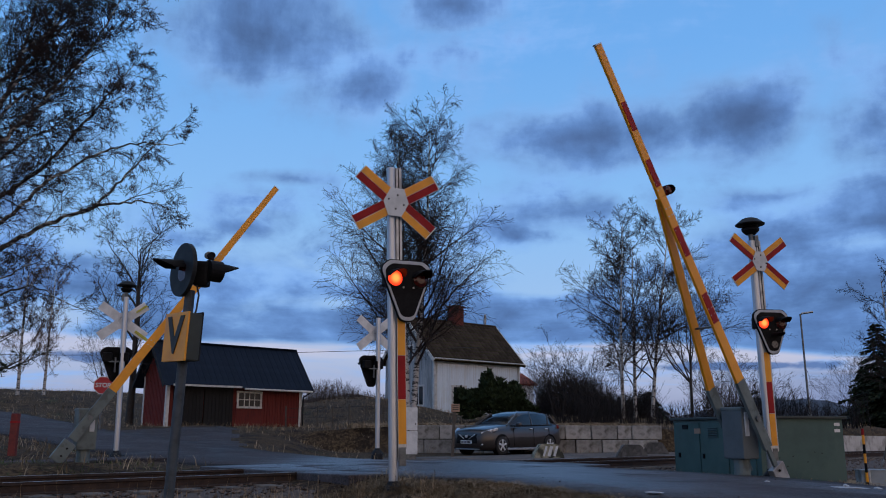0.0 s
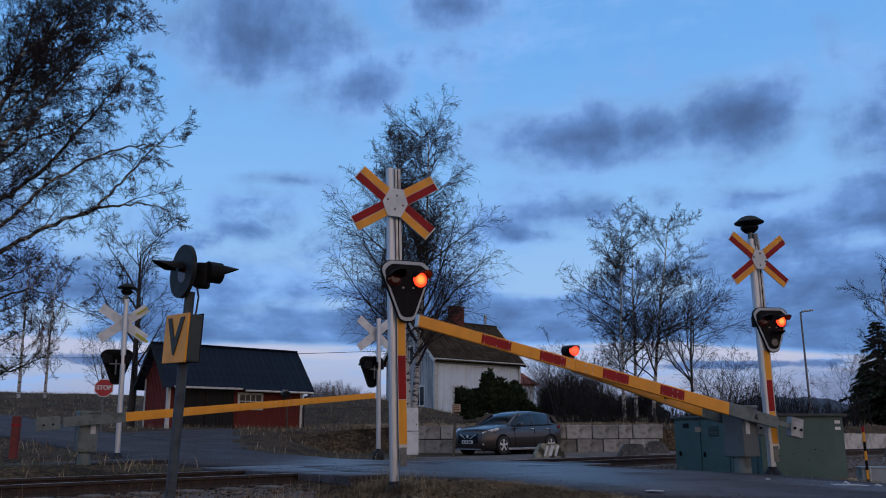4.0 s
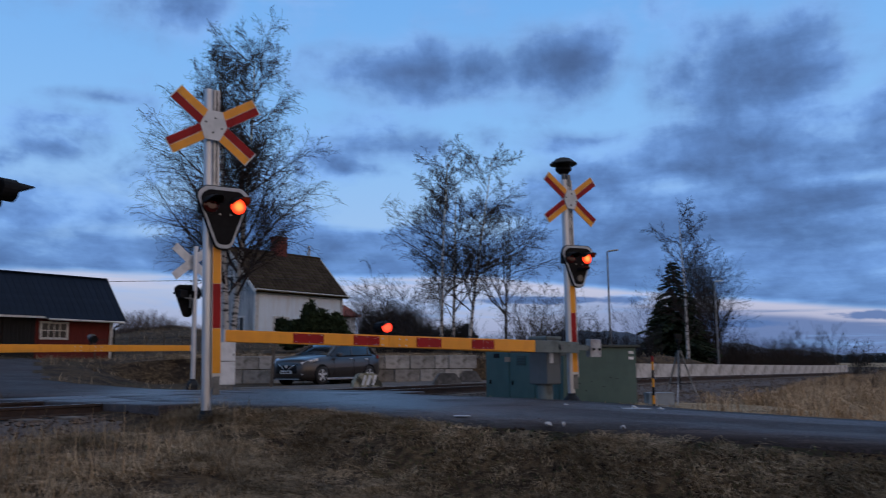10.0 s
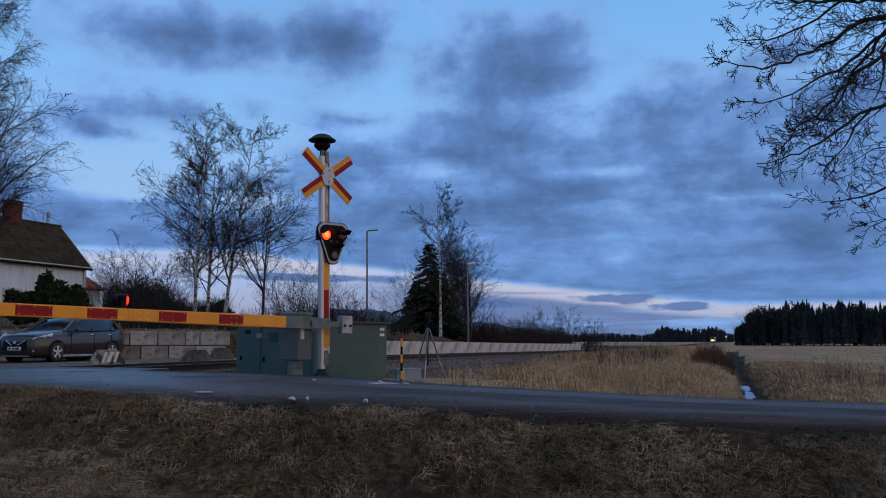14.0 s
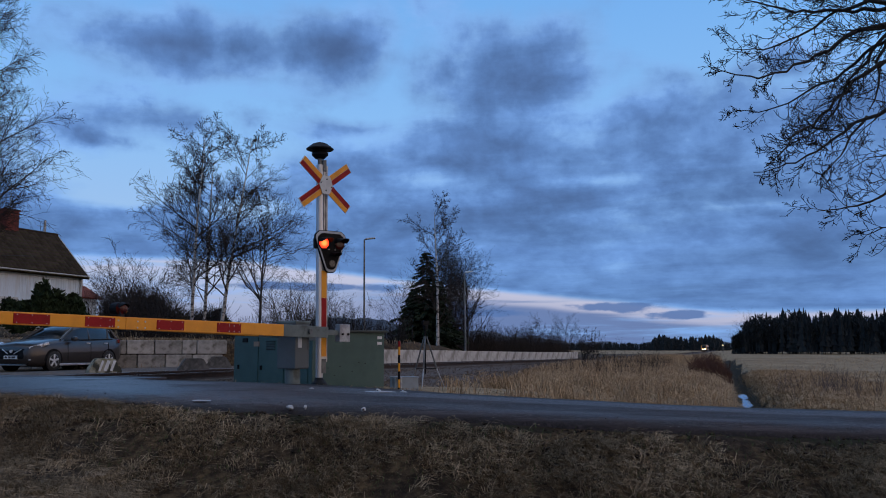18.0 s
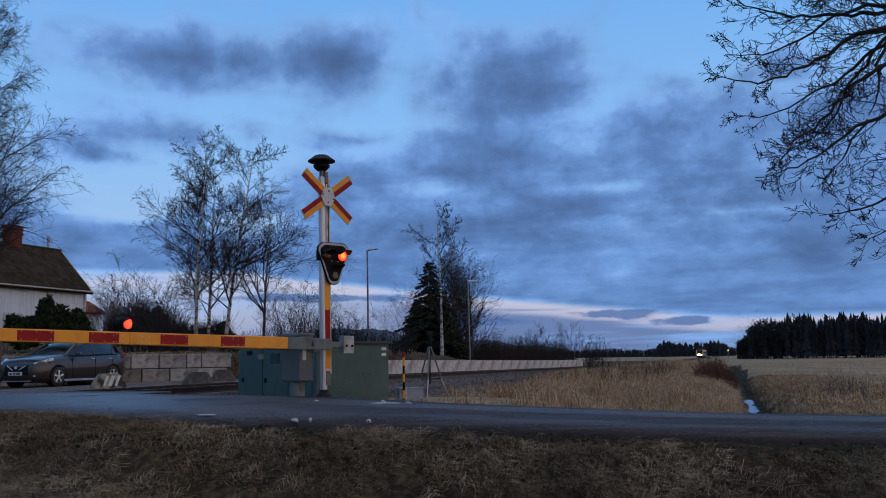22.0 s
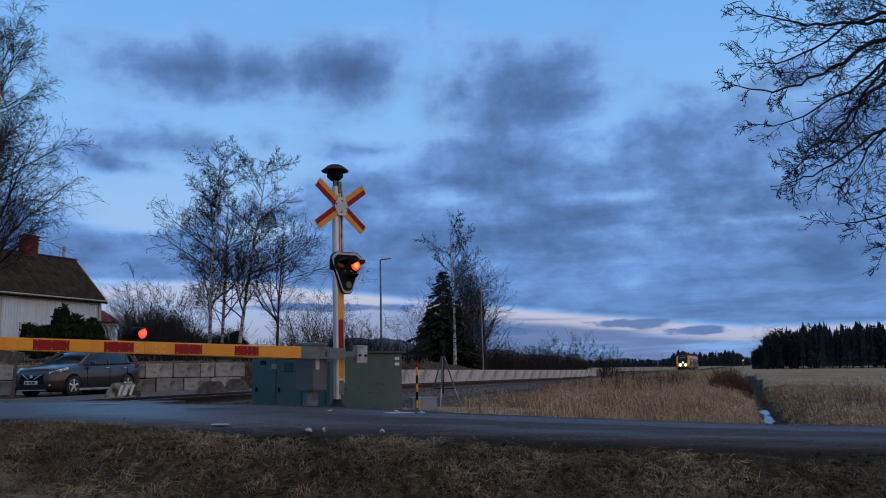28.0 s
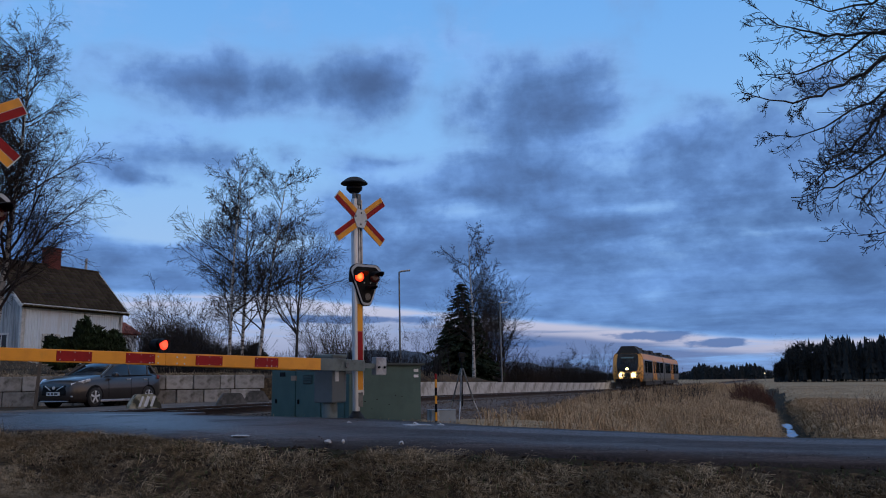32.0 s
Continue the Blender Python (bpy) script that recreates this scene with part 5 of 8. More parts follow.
def build_barn():
    """Gabled store: x along the ridge, y towards the back, front wall at y = 0."""
    L, D, eave, ridge = 7.0, 2.7, 2.34, 3.93
    barn = thing("barn", BARN_AT, "falu red wooden barn with a dark sheet metal roof", "barn")
    # walls of upright boards
    wl = part("wall", box(B(), (L, 0.12, eave), (L / 2, 0.12, eave / 2)), M["redwood"], barn, "front wall of red boards")
    part("wall", box(B(), (L, 0.12, eave), (L / 2, D - 0.06, eave / 2)), M["redwood"], barn)
    for x in (0.06, L - 0.06):
        slab(bm := B(), [(0, 0), (D, 0), (D, eave), (D / 2, ridge - 0.1), (0, eave)], -0.06, 0.06, Matrix.Translation((x, 0, 0)) @ pose(0, 0, 0, 0, 0, 90))
        part("gable_wall", bm, M["redwood"], barn)
    # cover boards
    me = finish(box(B(), (0.04, 0.02, eave - 0.02), (0, 0, eave / 2)), "board", M["redwood"])
    for k in range(24):
        x = 3.35 + k * 0.15
        if x > L - 0.1 or 3.4 < x < 4.9:
            continue
        ob = new("board", me)
        ob.parent = wl
        ob.matrix_basis = pose(x, 0.05, 0)
    for k in range(16):
        y = 0.12 + k * 0.16
        top = eave + (ridge - eave) * (1 - abs(y - D / 2) / (D / 2)) - 0.15
        part("board", box(B(), (0.02, 0.04, top), (-0.008, y, top / 2)), M["redwood"], barn)
    # wide dark doorway with tarred leaves under a short awning
    for k in range(2):
        dr = part("door_leaf", box(B(), (1.46, 0.06, 1.9), (1.02 + k * 1.5, 0.03, 0.97)), M["blackdoor"], barn, "tarred black double door leaf")
        for j in range(8):
            part("door_board", box(B(), (0.15, 0.02, 1.88), (0.39 + k * 1.5 + j * 0.18, -0.008, 0.97)), M["blackdoor"], dr)
    part("awning", box(B(), (3.4, 0.5, 0.05), (1.75, -0.2, eave - 0.42), (12, 0, 0)), M["roofblue"], barn, "narrow sheet awning over the doors")
    part("awning_trim", box(B(), (3.4, 0.03, 0.09), (1.75, -0.46, eave - 0.48), (0, 0, 0)), M["trimwhite"], barn, "white awning edge board")
    for x, w in ((0.02, 0.14), (L - 0.05, 0.13)):
        part("corner_board", box(B(), (w, 0.04, eave), (x, -0.0, eave / 2)), M["trimwhite"], barn, "white corner board")
        part("corner_board", box(B(), (0.04, w, eave), (x - 0.06 if x < 1 else x + 0.1, 0.07, eave / 2)), M["trimwhite"], barn, "white corner board")
    part("corner_board", box(B(), (0.04, 0.12, eave), (-0.02, D - 0.08, eave / 2)), M["trimwhite"], barn, "white corner board")
    # roof: two slopes of standing-seam sheets
    rise = ridge - eave
    slope = math.degrees(math.atan2(rise, D / 2))
    for side in (0, 1):
        rf = new("roof_slope")
        rf.parent = barn
        rf.matrix_basis = pose(0, 0, 0) if side == 0 else pose(L, D, 0, 0, 0, 180)
        run = D / 2 + 0.45
        me = finish(box(B(), (0.295, run / math.cos(radians(slope)), 0.03), (0, 0, 0)), "sheet", M["roofblue"])
        rib = finish(box(B(), (0.03, run / math.cos(radians(slope)), 0.025), (0, 0, 0)), "seam", M["roofblue"])
        for k in range(26):
            x = -0.4 + 0.15 + k * 0.3
            for nm, mesh, dx, dz in (("roof_sheet", me, 0, 0.02), ("roof_seam", rib, 0.15, 0.045)):
                ob = new(nm, mesh)
                ob.parent = rf
                ob.matrix_basis = pose(x + dx, D / 2 - run / 2, ridge - (run / 2) * math.tan(radians(slope)) + dz, slope, 0, 0)
    part("ridge_cap", box(B(), (L + 0.8, 0.3, 0.05), (L / 2, D / 2, ridge + 0.045), bevel=0.01), M["roofblue"], barn)
    for x in (-0.42, L + 0.42):
        for s in (-1, 1):
            part("verge_board", box(B(), (0.03, 1.8 / math.cos(radians(slope)), 0.16), (x, D / 2 + s * 0.9, ridge - 0.9 * math.tan(radians(slope)) - 0.03), (-s * slope, 0, 0)), M["blackmatt"], barn)
    gu = part("gutter", rod(B(), (3.6, -0.48, eave - 0.56), (L + 0.35, -0.48, eave - 0.58), 0.05), M["trimwhite"], barn, "pale roof gutter")
    part("downpipe", rod(rod(B(), (L + 0.3, -0.48, eave - 0.6), (L + 0.1, -0.05, 1.5), 0.035), (L + 0.1, -0.05, 1.5), (L + 0.1, -0.05, 0.1), 0.035), M["black"], barn, "black downpipe")
    # eight-pane window
    wx, wz, ww, wh = 4.12, 1.30, 1.25, 0.72
    win = part("window", box(B(), (ww - 0.06, 0.03, wh - 0.06), (wx, 0.03, wz)), M["glass"], barn, "eight-pane window with a white frame")
    for dx, dz, sx, sz in ((0, wh / 2, ww + 0.12, 0.10), (0, -wh / 2, ww + 0.12, 0.10), (-ww / 2, 0, 0.10, wh), (ww / 2, 0, 0.10, wh)):
        part("frame", box(B(), (sx, 0.07, sz), (wx + dx, 0.015, wz + dz)), M["trimwhite"], win)
    for dx in (-0.27, 0, 0.27):
        part("glazing_bar", box(B(), (0.04, 0.05, wh), (wx + dx, 0.012, wz)), M["trimwhite"], win)
    part("glazing_bar", box(B(), (ww, 0.05, 0.04), (wx, 0.012, wz)), M["trimwhite"], win)
    part("plinth", box(B(), (L + 0.05, D, 0.5), (L / 2, D / 2 + 0.05, -0.22)), M["conc"], barn)
    part("plank", box(B(), (0.03, 0.08, 1.2), (3.35, -0.12, 0.6), (-7, 4, 0)), M["redwood"], barn)
    return barn


BARN_AT = pose(-12.74, 39.1, 0.78, 0, 0, 41.7)
barn = build_barn()


# ---- white house ----
def build_house():
    L, D, eave, ridge = 7.73, 5.4, 3.95, 6.65
    h = thing("house", HOUSE_AT, "white boarded house with a mossy brown tile roof", "house")
    part("foundation", box(B(), (L, D, 1.4), (L / 2, D / 2, -0.4)), M["conc"], h)
    fw = part("wall", box(B(), (L, 0.2, eave), (L / 2, 0.1, eave / 2)), M["housewhite"], h, "white board front wall")
    part("wall", box(B(), (L, 0.2, eave), (L / 2, D - 0.1, eave / 2)), M["housewhite"], h)
    for x in (0.1, L - 0.1):
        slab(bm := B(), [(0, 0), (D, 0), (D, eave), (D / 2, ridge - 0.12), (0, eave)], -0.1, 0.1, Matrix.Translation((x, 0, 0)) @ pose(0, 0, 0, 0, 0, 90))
        # left gable takes a darker grey than the white walls
        gw = part("gable_wall", bm, M["housegrey"] if x < 1 else M["housewhite"], h, "boarded house gable")
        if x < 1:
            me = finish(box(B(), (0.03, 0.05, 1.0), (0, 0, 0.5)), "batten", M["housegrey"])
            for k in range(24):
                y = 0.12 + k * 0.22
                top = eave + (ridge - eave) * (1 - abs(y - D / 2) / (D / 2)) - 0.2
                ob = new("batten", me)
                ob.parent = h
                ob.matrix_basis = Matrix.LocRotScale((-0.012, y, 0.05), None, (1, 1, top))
    me = finish(box(B(), (0.05, 0.03, eave - 0.1), (0, 0, eave / 2)), "batten", M["housewhite"])
    for k in range(42):
        x = 0.1 + k * 0.2
        if 1.45 < x < 2.75 or x > L - 0.05:
            continue
        ob = new("batten", me)
        ob.parent = fw
        ob.matrix_basis = pose(x, -0.012, 0)
    for x in (0.0, L):
        part("corner_board", box(B(), (0.16, 0.16, eave), (x, 0.02, eave / 2)), M["trimwhite"], h)
    # window with blind
    def window(wx, wz, ww, wh, rot=0, y=0.0):
        w = part("window", box(B(), (ww, 0.04, wh), (0, 0.0, 0)), M["glass"], h, "two-light window with a pale frame", at=pose(wx, y, wz, 0, 0, rot))
        for dx, dz, sx, sz in ((0, wh / 2, ww + 0.16, 0.12), (0, -wh / 2, ww + 0.16, 0.12), (-ww / 2, 0, 0.12, wh), (ww / 2, 0, 0.12, wh), (0, 0, 0.07, wh)):
            part("frame", box(B(), (sx, 0.1, sz), (dx, -0.02, dz)), M["trimwhite"], w)
    window(2.1, 1.35, 1.15, 1.35, 0, -0.01)
    window(6.6, 1.35, 1.15, 1.35, 0, -0.01)
    window(-0.01, 1.4, 1.05, 1.3, 90, D * 0.3)
    window(-0.01, 4.3, 0.9, 1.0, 90, D * 0.5)
    rise = ridge - eave
    slope = math.degrees(math.atan2(rise, D / 2))
    run = D / 2 + 0.35
    for side in (0, 1):
        rf = part("roof_slope", box(B(), (L + 0.7, run / math.cos(radians(slope)), 0.10), (L / 2 if side == 0 else L / 2, 0, 0)), M["tile"], h, "mossy brown clay tiles")
        m = pose(0, D / 2 - run / 2, ridge - run / 2 * math.tan(radians(slope)), slope, 0, 0)
        rf.matrix_basis = m if side == 0 else pose(L, D, 0, 0, 0, 180) @ m
        if side == 0:
            # tile courses, 12 tiles wide pieces
            bm = B()
            sl = run / math.cos(radians(slope))
            slab(bm, [(-0.18, 0.0), (-0.18, 0.02), (-0.07, 0.055), (0.07, 0.055), (0.18, 0.02), (0.18, 0.0)], -0.2, 0.2)
            me = finish(bm, "roof_tile", M["tile"])
            rows_, cols = 13, 23
            for r in range(rows_):
                for c in range(cols):
                    ob = new("roof_tile", me)
                    ob.parent = rf
                    ob.matrix_basis = pose(-0.3 + (c + 0.5) * (L + 0.6) / cols, -sl / 2 + (r + 0.5) * sl / rows_, 0.05, -2.5, 0, 0)
    part("ridge_tiles", rod(B(), (-0.35, D / 2, ridge + 0.03), (L + 0.35, D / 2, ridge + 0.03), 0.13, segs=10), M["tile"], h)
    for x in (-0.36, L + 0.36):
        for s in (-1, 1):
            part("verge_board", box(B(), (0.05, run / math.cos(radians(slope)), 0.2), (x, D / 2 + s * run / 2, ridge - run / 2 * math.tan(radians(slope)) - 0.02), (-s * slope, 0, 0)), M["trimwhite"], h, "white verge board")
    part("eaves_board", box(B(), (L + 0.7, 0.05, 0.12), (L / 2, -0.36, eave - 0.24)), M["trimwhite"], h, "white eaves board")
    part("gutter", rod(B(), (-0.3, -0.42, eave - 0.2), (L + 0.3, -0.42, eave - 0.22), 0.042), M["trimwhite"], h)
    part("downpipe", rod(B(), (0.12, -0.06, 0.2), (0.12, -0.06, eave - 0.3), 0.05), M["trimwhite"], h)
    ch = part("chimney", box(B(), (0.95, 0.7, 1.5), (4.2, D / 2 + 0.05, ridge + 0.45), bevel=0.01), M["brick"], h, "red brick chimney with a sooty cap")
    part("chimney_cap", box(B(), (1.08, 0.82, 0.14), (4.2, D / 2 + 0.05, ridge + 1.18), bevel=0.02), M["brick"], ch)
    for k in range(8):
        part("brick_course", box(B(), (0.97, 0.72, 0.012), (4.2, D / 2 + 0.05, ridge + 0.02 + k * 0.14)), M["mossy"], ch)
    an = part("aerial", rod(rod(B(), (4.2, D / 2, ridge + 1.2), (4.2, D / 2, ridge + 3.1), 0.025), (3.8, D / 2, ridge + 2.9), (5.4, D / 2, ridge + 2.95), 0.018), M["galv_dark"], h, "thin television aerial")
    fl = part("flue", rod(B(), (7.3, D / 2 + 0.3, ridge - 0.3), (7.3, D / 2 + 0.3, ridge + 0.95), 0.09), M["galv"], h, "galvanised flue pipe")
    part("flue_bracket", rod(B(), (7.3, D / 2 + 0.3, ridge + 0.5), (6.7, D / 2 + 0.3, ridge + 0.55), 0.02), M["galv_dark"], fl)
    # low annex with red tiles
    ax = part("annex_wall", box(B(), (2.3, 2.8, 2.5), (L + 1.15, 2.2, 1.25)), M["housewhite"], h, "white annex wall")
    part("annex_roof", box(B(), (2.7, 1.9, 0.12), (L + 1.25, 1.4, 2.85), (28, 0, 0)), M["tilered"], h, "red clay tile annex roof")
    part("annex_roof", box(B(), (2.7, 1.9, 0.12), (L + 1.25, 3.0, 2.85), (-28, 0, 0)), M["tilered"], h, "red clay tile annex roof")
    return h


HOUSE_AT = pose(-1.0, 56.3, 1.54, 0, 0, 40.5)
house = build_house()


# ---- retaining wall of concrete blocks ----
def build_wall():
    w = thing("retaining_wall", pose(-3.4, 34.5, -0.22, 0, 0, -2.5), "two-course retaining wall of weathered concrete blocks", "wall", kind="structure")
    rng = random.Random(4)
    for row in range(2):
        x = 1.5 + 0.35 * row
        while x < 10.9:
            L = rng.choice((0.55, 0.9, 1.0, 1.15))
            bm = box(B(), (L - 0.03, 0.6, 0.52), (0, 0, 0), bevel=0.03)
            ob = part("concrete_block", bm, M["conc"], w)
            ob.matrix_basis = pose(x + L / 2, rng.uniform(-0.03, 0.03), 0.26 + row * 0.545, 0, 0, rng.uniform(-0.8, 0.8))
            x += L
    part("joint_fill", box(B(), (9.3, 0.4, 1.0), (6.2, 0.08, 0.5)), M["mossy"], w)
    return w


wall = build_wall()


# ---- hatchback car ----
def build_car():
    """x to the nose, z up, centre between the axles on the ground."""
    car = thing("car", CAR_AT, "dark grey hatchback parked by the concrete wall", "car")
    W = 0.89
    # stations: x, lower edge, shoulder height, half width at shoulder, half width at sill, top height, half width at top
    st = [(2.22, 0.28, 0.62, 0.50, 0.50, 0.68, 0.42), (2.16, 0.20, 0.74, 0.70, 0.72, 0.80, 0.55), (2.0, 0.17, 0.80, 0.82, 0.84, 0.88, 0.68), (1.7, 0.16, 0.84, 0.87, 0.88, 0.94, 0.74),
          (1.2, 0.16, 0.89, 0.885, 0.89, 1.01, 0.78), (0.85, 0.16, 0.92, 0.89, 0.89, 1.06, 0.78), (0.0, 0.16, 0.94, 0.89, 0.89, 1.05, 0.80), (-0.9, 0.16, 0.97, 0.89, 0.89, 1.08, 0.80),
          (-1.6, 0.18, 1.0, 0.88, 0.88, 1.12, 0.78), (-1.95, 0.22, 1.02, 0.84, 0.84, 1.14, 0.72), (-2.15, 0.30, 0.98, 0.76, 0.76, 1.08, 0.62), (-2.26, 0.42, 0.85, 0.62, 0.64, 0.92, 0.5)]
    bm = B()
    rings = []
    for x, lo, sh, ws, wl, top, wt in st:
        pts = [(wl - 0.06, lo), (wl, lo + 0.12), (ws + 0.01, (lo + sh) / 2 + 0.05), (ws, sh - 0.02), (ws - 0.05, sh + 0.02), (wt, top - 0.03), (wt * 0.5, top), (0, top + 0.01)]
        full = pts + [(-y, z) for y, z in pts[-2::-1]]
        rings.append([bm.verts.new((x, y, z)) for y, z in full])
    n = len(rings[0])
    for a, b in zip(rings, rings[1:]):
        for k in range(n - 1):
            bm.faces.new((a[k], a[k + 1], b[k + 1], b[k]))
        bm.faces.new((a[n - 1], a[0], b[0], b[n - 1]))
    bm.faces.new(rings[0]), bm.faces.new(rings[-1][::-1])
    body = part("body", bm, M["carpaint"], car, "dark grey metallic body", smooth=True)
    # cabin: roof skin over dark glass
    gs = [(0.95, 1.02, 0.70), (0.25, 1.42, 0.60), (-0.1, 1.50, 0.585), (-0.8, 1.53, 0.575), (-1.4, 1.49, 0.56), (-1.85, 1.36, 0.53), (-2.1, 1.08, 0.56)]
    bm = B()
    rings = []
    for x, z, w in gs:
        base = 1.0
        pts = [(0.80 if x < 0.9 else 0.72, base), (w + (0.80 - w) * 0.35 * (z - base > 0.2), z - 0.09 if z > 1.2 else z - 0.01), (w, z - 0.02), (w * 0.5, z + 0.005), (0, z + 0.012)]
        full = pts + [(-y, q) for y, q in pts[-2::-1]]
        rings.append([bm.verts.new((x, y, q)) for y, q in full])
    n = len(rings[0])
    for i, (a, b) in enumerate(zip(rings, rings[1:])):
        for k in range(n - 1):
            f = bm.faces.new((a[k], a[k + 1], b[k + 1], b[k]))
            f.material_index = 1 if (1 <= k <= n - 3 and 1 <= i <= 4) else 0
    bm.faces.new(rings[0]), bm.faces.new(rings[-1][::-1])
    cabin = part("cabin_glass", bm, [M["carglass"], M["carpaint"]], car, "dark tinted cabin glass under the roof", smooth=True)
    for s in (-1, 1):
        for x0, x1, z0, z1, w0, w1 in ((0.98, 0.22, 1.0, 1.44, 0.78, 0.615), (-0.42, -0.46, 0.99, 1.48, 0.81, 0.60), (-1.38, -1.55, 1.02, 1.44, 0.80, 0.59), (-1.9, -1.7, 1.05, 1.42, 0.76, 0.58)):
            part("pillar", rod(B(), (x0, s * w0, z0), (x1, s * w1, z1), 0.035, segs=8), M["carpaint"], car)
        part("window_trim", rod(B(), (0.85, s * 0.825, 1.0), (-1.6, s * 0.82, 1.05), 0.014, segs=6), M["black"], car)
        mi = part("mirror", box(B(), (0.16, 0.2, 0.14), (0.55, s * 0.99, 1.05), bevel=0.05), M["carpaint"], car, "door mirror")
        for x in (-0.25, -1.15):
            part("door_handle", box(B(), (0.18, 0.03, 0.035), (x, s * 0.905, 0.90), bevel=0.01), M["chrome"], car, "bright door handle")
        for x in (0.72, -0.40, -1.32):
            part("door_gap", box(B(), (0.012, 0.012, 0.62), (x, s * 0.897, 0.62), (0, 4, 0)), M["black"], body)
        hl = part("headlight", box(B(), (0.62, 0.12, 0.11), (1.90, s * 0.765, 0.80), (0, 16, -s * 33), bevel=0.035), M["lampglass"], car, "clear headlight")
        part("fog_light", box(B(), (0.05, 0.22, 0.05), (2.14, s * 0.6, 0.36), (0, 0, -s * 20), bevel=0.015), M["lampglass"], car)
        part("tail_light", box(B(), (0.30, 0.10, 0.14), (-1.98, s * 0.79, 0.98), (0, 0, s * 30), bevel=0.03), M["taillight"], car, "red tail light")
        part("sill", box(B(), (2.2, 0.06, 0.08), (0, s * 0.89, 0.20), bevel=0.02), M["galv"], car, "pale sill strip")
        for x in (1.35, -1.35):
            lathe(bm := B(), [(0.20, -0.10), (0.30, -0.11), (0.325, -0.06), (0.325, 0.06), (0.30, 0.11), (0.20, 0.10)], 24)
            wh = part("wheel", bm, M["tyre"], car, "black tyre with a five-spoke alloy rim", smooth=True, at=pose(x, s * 0.80, 0.325, 90, 0, 0))
            lathe(bm := B(), [(0.0, 0.02), (0.205, 0.02), (0.215, 0.10), (0.195, 0.105), (0.19, 0.05), (0.0, 0.05)], 20)
            sg = -s
            part("rim", bm, M["galv"], wh, at=pose(0, 0, 0, 0 if sg > 0 else 180, 0, 0))
            for k in range(5):
                part("spoke", box(B(), (0.06, 0.19, 0.03), (0, 0.11, sg * 0.105), bevel=0.01), M["chrome"], wh, at=pose(0, 0, 0, 0, 0, 72 * k))
            part("hub", rod(B(), (0, 0, sg * 0.06), (0, 0, sg * 0.125), 0.045), M["chrome"], wh)
            # arch
            bm = B()
            for a in range(12):
                t0, t1 = math.pi * a / 12, math.pi * (a + 1) / 12
                rod(bm, (0.37 * math.cos(t0), 0, 0.37 * math.sin(t0)), (0.37 * math.cos(t1), 0, 0.37 * math.sin(t1)), 0.03, segs=6)
            part("wheel_arch", bm, M["black"], body, at=pose(x, s * 0.875, 0.325))
            part("wheel_well", rod(B(), (x, s * 0.70, 0.34), (x, s * 0.893, 0.34), 0.365, segs=24), M["black"], body)
    part("grille", box(B(), (0.09, 1.0, 0.34), (2.185, 0, 0.55), (0, -6, 0), bevel=0.06), M["black"], car, "black front grille")
    for s in (-1, 1):
        part("grille_trim", rod(B(), (2.245, s * 0.12, 0.55), (2.205, s * 0.38, 0.70), 0.011, segs=8), M["chrome"], car)
    part("badge", rod(B(), (2.20, 0, 0.63), (2.25, 0, 0.63), 0.05), M["chrome"], car)
    pl = part("number_plate", box(B(), (0.02, 0.52, 0.11), (2.245, 0, 0.44), bevel=0.004), M["white"], car, "number plate with plain bars")
    for y, w in ((-0.17, 0.09), (-0.03, 0.09), (0.12, 0.14)):
        part("plate_bar", box(B(), (0.006, w, 0.06), (2.257, y, 0.44)), M["ink"], pl)
    part("lower_grille", box(B(), (0.10, 1.3, 0.16), (2.13, 0, 0.28), bevel=0.04), M["black"], car)
    part("bumper_lip", box(B(), (0.08, 1.1, 0.03), (2.17, 0, 0.20), bevel=0.01), M["galv"], car)
    part("underside", box(B(), (3.6, 1.5, 0.16), (0, 0, 0.22)), M["black"], car)
    return car


CAR_AT = pose(2.12, 32.3, -0.19, 0, 0, 226)
car = build_car()


# ---- trees ----
class Limbs:
    """Collects tapered limbs as rings of points."""
    def __init__(self):
        self.v, self.f = [], []

    def limb(self, pts, radii, sides):
        base = len(self.v)
        for k, (p, r) in enumerate(zip(pts, radii)):
            d = (pts[min(k + 1, len(pts) - 1)] - pts[max(k - 1, 0)]).normalized()
            a = d.cross(Vector((0.31, 0.87, 0.38)))
            a = a.normalized() if a.length > 1e-4 else Vector((1, 0, 0))
            b = d.cross(a)
            for s in range(sides):
                t = 2 * math.pi * s / sides
                self.v.append(p + (a * math.cos(t) + b * math.sin(t)) * r)
        for k in range(len(pts) - 1):
            for s in range(sides):
                q = base + k * sides + s
                w = base + k * sides + (s + 1) % sides
                self.f.append((q, w, w + sides, q + sides))


